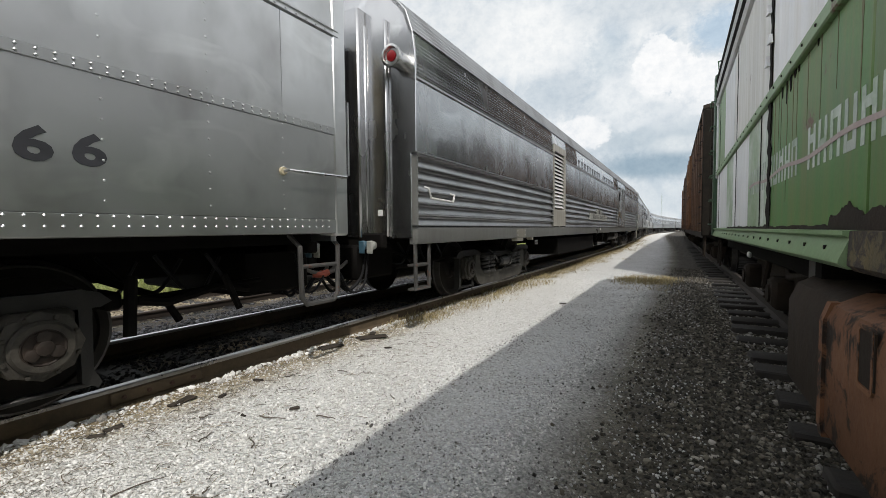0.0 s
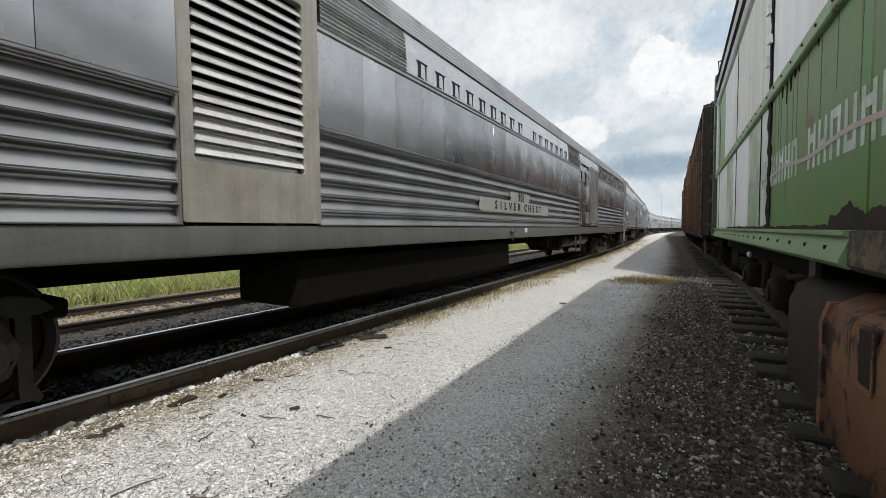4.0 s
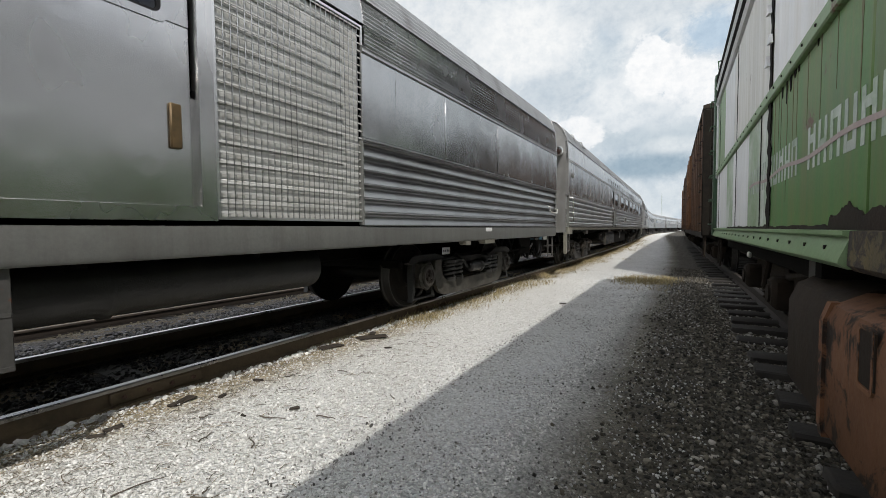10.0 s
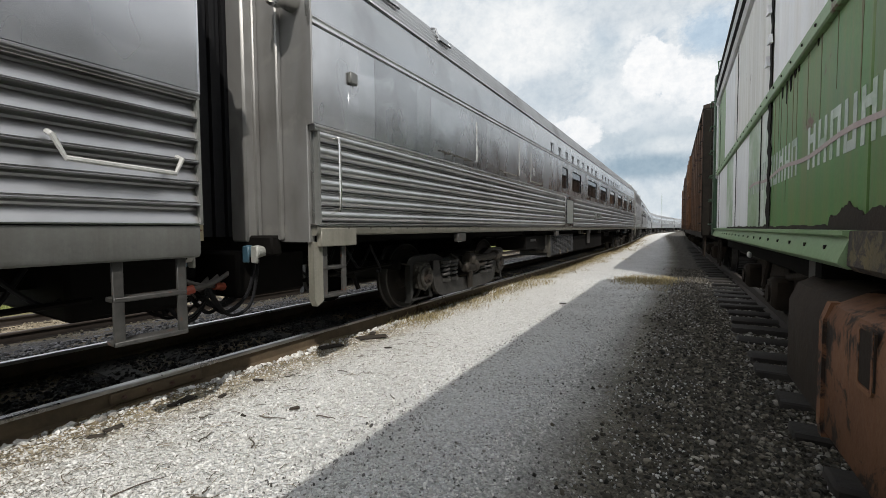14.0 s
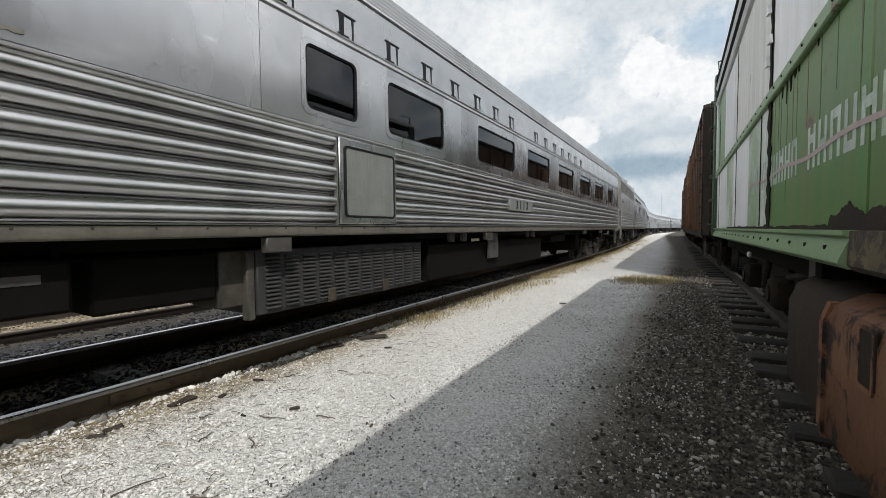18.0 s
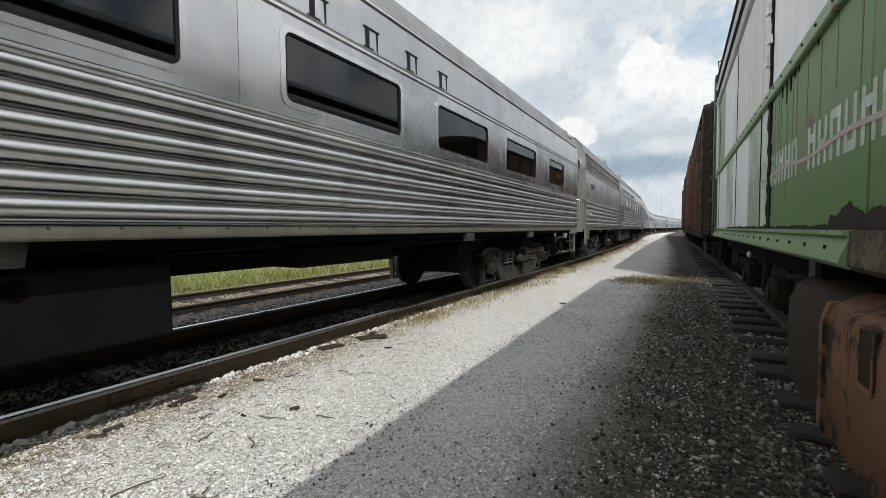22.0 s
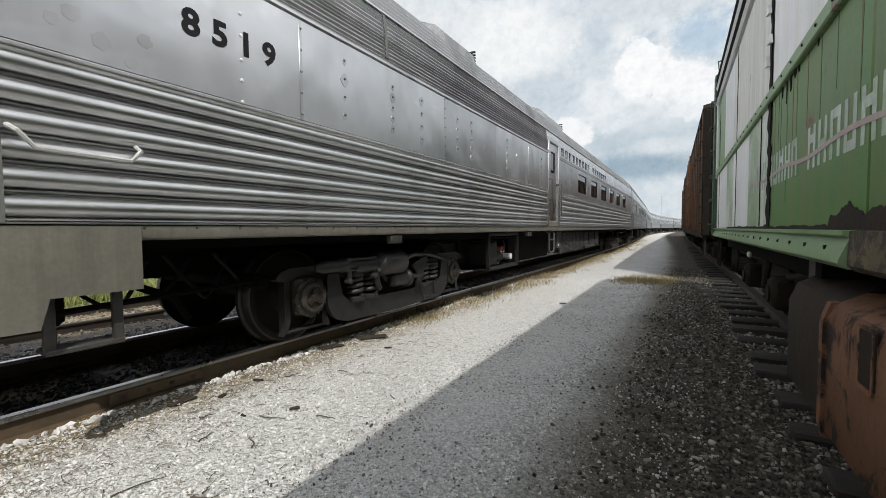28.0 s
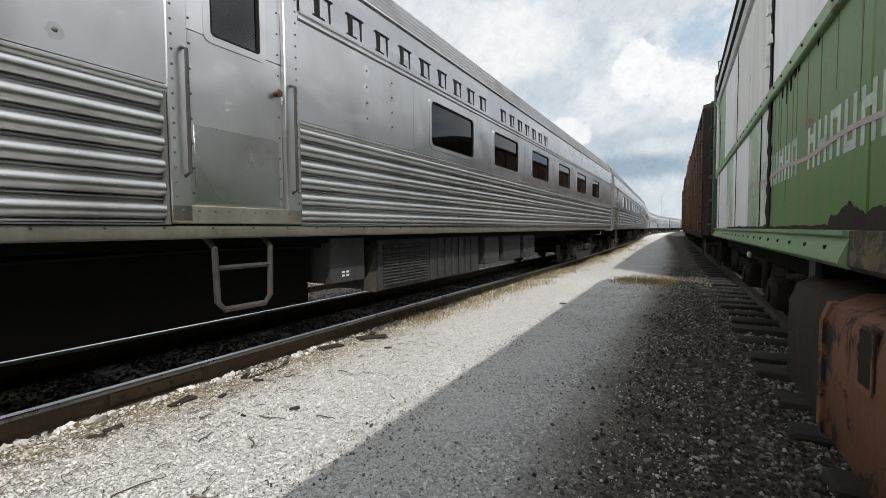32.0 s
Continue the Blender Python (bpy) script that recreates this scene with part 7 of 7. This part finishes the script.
    for yv, ln in ((3.52, 0.62), (3.40, 0.40), (3.33, 0.55), (3.16, 0.70), (3.02, 0.45), (2.93, 0.58), (2.72, 0.35), (2.50, 0.50), (2.28, 0.30), (2.02, 0.42), (1.62, 0.36), (1.2, 0.5)):
        n = 9
        w = rs.uniform(0.006, 0.016)
        left = [(yv - w * (1 - 0.8 * k / n) * rs.uniform(0.5, 1.2), 1.944 - ln * k / n) for k in range(n + 1)]
        right = [(yv + w * (1 - 0.8 * k / n) * rs.uniform(0.5, 1.2), 1.944 - ln * k / n) for k in range(n + 1)]
        part("rust_streak", Shape().plate(left + right[::-1], X - 0.0050, X - 0.0036), STREAK, c)
    edge = Shape()
    r = random.Random(3)
    ys = [y0 + 0.018 * k for k in range(int((6.5 - y0) / 0.018))]
    top = [(y, 1.085 + (0.105 if y < 2.30 else 0.022 + 0.03 * max(0.0, noise.noise((y * 3.1, 0, 0)))) * (0.55 + 0.45 * noise.noise((y * 6, 2, 0)) + 0.22 * r.random())) for y in ys]
    edge.plate([(ys[-1], 1.083), (ys[0], 1.083)] + top, X - 0.010, X - 0.005)
    part("rusted_edge", edge, RUSTD, c, "ragged rusted lower edge")
    # plain shapes where the faded company lettering stands
    letters = "xxxxxxxxxx xxxxxxxx"
    far, near = 4.57, 1.34
    step = (far - near) / len(letters)
    for k, ch in enumerate(letters):
        if ch == " ":
            continue
        yc = far - step * (k + 0.5)
        w = step * 0.74
        sh = Shape().box(X - 0.0056, X - 0.0035, yc + w * 0.22, yc + w * 0.5, 1.37, 1.57).box(X - 0.0056, X - 0.0035, yc - w * 0.5, yc - w * 0.22, 1.37, 1.57)
        zb = (1.44, 1.53, 1.37, 1.49)[k % 4]
        sh.box(X - 0.0053, X - 0.0035, yc - w * 0.3, yc + w * 0.3, zb, zb + 0.04)
        part("letter_shape", sh, FADED, c)
    line = [(4.6 - 0.14 * k_, 1.43 + 0.012 * math.sin(k_ * 0.8)) for k_ in range(25)]
    stroke = Shape().plate(line + [(a, z_ + 0.022) for a, z_ in line[::-1]], X - 0.0072, X - 0.0060)
    part("spray_stroke", stroke, PINK, c, "faded pink spray stroke")
    # rolled bands under the roof edge
    for k, m in enumerate((WHITEC, TORN_SHADE, WHITEC, TORN_SHADE)):
        part("eave_band", Shape().run([(X + 0.05, 3.08 + 0.13 * k), (X - 0.03, 3.085 + 0.13 * k), (X - 0.05, 3.12 + 0.13 * k), (X - 0.03, 3.19 + 0.13 * k), (X + 0.05, 3.20 + 0.13 * k)], y0, 8.4), m, c)
    # far corner with ladder
    part("corner_post", Shape().box(X - 0.06, X + 0.12, 8.32, 8.55, 0.95, 3.62, 0.015), GREEND, c, "dark green corner post")
    part("corner_panel", Shape().box(X - 0.03, X + 0.05, 8.2, 8.33, 1.9, 3.5, 0.01), WHITEC, c)
    for k in range(6):
        part("ladder_rung", Shape().tube([(X - 0.05, 8.2, 1.15 + 0.4 * k), (X - 0.11, 8.2, 1.15 + 0.4 * k), (X - 0.11, 8.55, 1.15 + 0.4 * k), (X - 0.05, 8.55, 1.15 + 0.4 * k)], 0.011, 6), GREEND, c)
    part("roof_grab", Shape().tube([(X, 8.4, 3.66), (X - 0.02, 8.4, 3.84), (X + 0.25, 8.4, 3.92)], 0.014, 6), GREEND, c)
    # rusty tank under the floor, beside the eye
    t_ = part("underslung_tank", Shape().run([(-1.44, 0.30), (-1.455, 0.33), (-1.455, 0.72), (-1.42, 0.81), (-1.33, 0.86), (-0.6, 0.88), (-0.6, 0.30)], 2.14, 2.81), RUSTD, c, "dark rusty underslung tank")
    part("tank_shell", Shape().run([(-1.45, 0.29), (-1.47, 0.32), (-1.47, 0.75), (-1.45, 0.80), (-1.36, 0.85), (-0.6, 0.87), (-0.6, 0.29)], -2.6, 2.12), RUSTO, t_, "orange rusty tank side with flaking paint")
    part("tank_flange", Shape().run([(-1.475, 0.29), (-1.482, 0.34), (-1.482, 0.74), (-1.46, 0.81), (-1.43, 0.81), (-1.43, 0.29)], 2.105, 2.15), RUSTO, t_)
    part("tank_pocket", Shape().ring(rounded(1.655, 1.775, 0.60, 0.80, 0.02), rounded(1.668, 1.762, 0.613, 0.787, 0.015), -1.477, -1.468), RUSTO, t_)
    # flat dark plate on the tank face paints in the pocket's shaded depth
    part("pocket_back", Shape().box(-1.475, -1.469, 1.65, 1.78, 0.62, 0.79), RUSTD, t_)
    part("hanger_strap", Shape().box(-1.40, -0.8, 2.5, 2.6, 0.86, 0.96).box(-1.40, -0.8, 0.5, 0.6, 0.84, 0.96), DARK, c)
    part("hanging_plate", Shape().box(-1.30, -1.27, 3.0, 3.2, 0.68, 0.95, 0.01), GREYSTEP, c)
    part("brake_pipe", Shape().tube([(-1.2, 3.4, 0.80), (-1.2, 4.2, 0.70), (-1.1, 4.8, 0.74), (-1.1, 8, 0.72)], 0.03, 7).tube([(-1.15, 5.2, 0.95), (-1.2, 5.3, 0.5), (-1.1, 5.5, 0.42)], 0.03, 7), RUSTD, c)
    part("release_tag", Shape().box(-1.34, -1.31, 5.3, 5.40, 0.78, 0.84, 0.01), WHITEP, c)
    part("sill_step", Shape().tube([(-1.38, 7.8, 0.95), (-1.40, 7.8, 0.5), (-1.40, 8.2, 0.5), (-1.38, 8.2, 0.95)], 0.016, 6), RUSTD, c)
    freight_truck(c, 5.9)
    freight_truck(c, -4.4)
    part("coupler", Shape().box(-0.10, 0.10, y1 - 0.3, y1 + 0.28, 0.68, 0.88, 0.03).box(-0.17, 0.17, y1 + 0.26, y1 + 0.5, 0.62, 0.94, 0.05), RUSTD, c)
    return c


def brown_car(y, L, seed):
    r = random.Random(seed)
    c = thing("boxcar", "rusty red-brown boxcar with outside ribs and orange door", "freight car", on_siding(y, L), "parked freight cars")
    X = -1.44
    part("underframe", Shape().box(-1.2, 1.2, 0.1, L - 0.1, 0.80, 0.97).box(-0.25, 0.25, -0.3, L + 0.3, 0.6, 0.85), DARK, c)
    part("body", Shape().box(-1.44, 1.44, 0.0, L, 0.97, 3.86, 0.02), BROWN, c, "red-brown riveted body")
    part("roof", Shape().run([(-1.50, 3.84), (-1.50, 3.92), (-0.8, 4.05), (0, 4.10), (0.8, 4.05), (1.50, 3.92), (1.50, 3.84)], -0.03, L + 0.03), RUSTD, c)
    n = 14
    mid = L / 2
    for k in range(n):
        yy = 0.25 + (L - 0.5) * k / (n - 1)
        if abs(yy - mid) < 1.35:
            continue
        part("rib", cached("brown_rib", lambda: Shape().box(-1.51, -1.44, -0.05, 0.05, 1.0, 3.82, 0.012).mesh("rib", BROWN)), None, c, at=pose(0, yy, 0))
    d = part("door", Shape().box(-1.53, -1.47, mid - 1.25, mid + 1.25, 1.05, 3.72, 0.01), ORANGE, c, "orange-brown sliding door")
    for k in range(5):
        part("door_rib", Shape().box(-1.56, -1.53, mid - 1.2, mid + 1.2, 1.2 + 0.55 * k, 1.27 + 0.55 * k, 0.01), ORANGE, d)
    for k in range(3):
        part("door_post", Shape().box(-1.58, -1.53, mid - 1.2 + 1.2 * k - 0.04, mid - 1.2 + 1.2 * k + 0.04, 1.05, 3.72, 0.01), ORANGE, d)
    for k in range(7):
        part("ladder_rung", Shape().tube([(-1.45, 0.06, 1.2 + 0.38 * k), (-1.54, 0.06, 1.2 + 0.38 * k), (-1.54, 0.50, 1.2 + 0.38 * k), (-1.45, 0.50, 1.2 + 0.38 * k)], 0.013, 6), RUSTD, c)
    # near end coloured black as if the car in front shaded it
    for k in range(6):
        part("end_corrugation", Shape().box(-1.40, 1.40, -0.05, 0.0, 1.2 + 0.43 * k, 1.34 + 0.43 * k, 0.03), TORN_SHADE, c)
    part("end_sheet", Shape().box(-1.445, 1.445, -0.03, 0.01, 0.97, 3.86, 0.005), TORN_SHADE, c, "end sheet darkened to look shaded")
    part("side_sill", Shape().box(-1.47, -1.38, 0.0, L, 0.84, 0.98, 0.01), RUSTD, c)
    if seed == 30:
        # the post gets the same shade in its colour
        part("end_post", Shape().box(-1.50, -1.34, -0.12, 0.02, 0.9, 3.8, 0.015), TORN_SHADE, c, "corner post darkened to look shaded")
    part("sill_step", Shape().tube([(-1.40, 0.1, 0.85), (-1.42, 0.1, 0.42), (-1.42, 0.5, 0.42), (-1.40, 0.5, 0.85)], 0.016, 6), RUSTD, c)
    freight_truck(c, 2.0)
    freight_truck(c, L - 2.0)
    return c


green_car()
for k, y in enumerate((11.5, 27.6, 43.7, 59.8)):
    brown_car(y, 15.2, 30 + k)

# ---- far things ----
mast = thing("radio_mast", "thin grey lattice radio mast far away", "mast", pose(-27.9, 500.0, -0.3))
part("mast_legs", Shape().tube([(-0.6, 0, 0), (-0.25, 0, 37)], 0.06, 5).tube([(0.6, 0, 0), (0.25, 0, 37)], 0.06, 5).tube([(0, 0.6, 0), (0, 0.25, 37)], 0.06, 5), FADED, mast)
brace = Shape()
for k in range(17):
    w = 0.6 - 0.35 * k / 17
    brace.tube([(-w, 0, 2.1 * k), (w, 0, 2.1 * k + 2.0)], 0.04, 4)
part("mast_braces", brace, FADED, mast)
part("mast_tip", Shape().tube([(0, 0, 37), (0, 0, 39)], 0.08, 5), GREYSTEP, mast)

LEAF, t, b, _, link = material("dark summer leaves")
geo = t.nodes.new("ShaderNodeNewGeometry")
link(ramp(t, geo.outputs["Random Per Island"], [(0.0, (0.030, 0.055, 0.018)), (0.6, (0.055, 0.09, 0.03)), (1.0, (0.09, 0.13, 0.045))]), b.inputs["Base Color"])
b.inputs["Roughness"].default_value = 0.7
BARK = paint("grey-brown bark", [(0.06, 0.045, 0.035), (0.11, 0.085, 0.065)], 0.9, 6, bump=0.5)


def tree(x, y, h, seed):
    r = random.Random(seed)
    e = thing("tree", "leafy green tree beyond the meadow", "tree", pose(x, y, -0.3))
    trunk = Shape().tube([(0, 0, 0), (0.05, 0, h * 0.3), (-0.05, 0.1, h * 0.6), (0, 0, h * 0.85)], [h * 0.03, h * 0.024, h * 0.014, h * 0.004], 8)
    tips = []
    for k in range(12):
        a, z = r.uniform(0, 6.28), h * r.uniform(0.3, 0.8)
        ln = h * 0.30 * (1.15 - z / h)
        p = (ln * math.cos(a), ln * math.sin(a), z + ln * 0.6)
        trunk.tube([(0, 0, z), (p[0] * 0.5, p[1] * 0.5, z + ln * 0.2), p], [h * 0.01, h * 0.006, h * 0.002], 5)
        tips.append(p)
    part("trunk", trunk, BARK, e)
    v, f = [], []
    for k in range(5200):
        p = r.choice(tips + [(0, 0, h * 0.9), (0, 0, h * 0.75)])
        q = [p[i] + r.gauss(0, h * 0.075) for i in range(3)]
        s = h * 0.014 * r.uniform(0.6, 1.3)
        a = Vector((r.gauss(0, 1), r.gauss(0, 1), r.gauss(0, 1))).normalized()
        bb = a.orthogonal().normalized()
        n = len(v)
        v += [tuple(Vector(q) + a * s), tuple(Vector(q) + bb * s * 0.6), tuple(Vector(q) - a * s), tuple(Vector(q) - bb * s * 0.6)]
        f.append((n, n + 1, n + 2, n + 3))
    me = bpy.data.meshes.new("crown")
    me.from_pydata(v, [], f)
    me.materials.append(LEAF)
    part("crown", me, LEAF, e)


for x_, y_, h_, s_ in ((-19.5, 62.0, 14.2, 1), (-23.0, 66.0, 12.2, 2), (-17.8, 75.0, 13.0, 3)):
    tree(x_, y_, h_, s_)


def motions():
    """The train rolls past; the wheels turn with it; the clouds drift."""
    for e, u0, L in CARS:
        walk(e, [(t, on_track(TRAIN_X, u0 - gone(t), L)) for t in range(33)])
    steps = [0.3 * k for k in range(107)] + [32.0]
    for k, w in enumerate(WHEELSETS):
        y, z = w.matrix_basis.translation.y, w.matrix_basis.translation.z
        if k < NEAR_WHEELS:
            walk(w, [(t, pose(0, y, z, math.degrees(gone(t) / R_WHEEL))) for t in steps])
    walk(backdrop, [(0.0, pose(0, 0, CAM_Z, 0, 0, 0.0)), (32.0, pose(0, 0, CAM_Z, 0, 0, 2.3))])


motions()
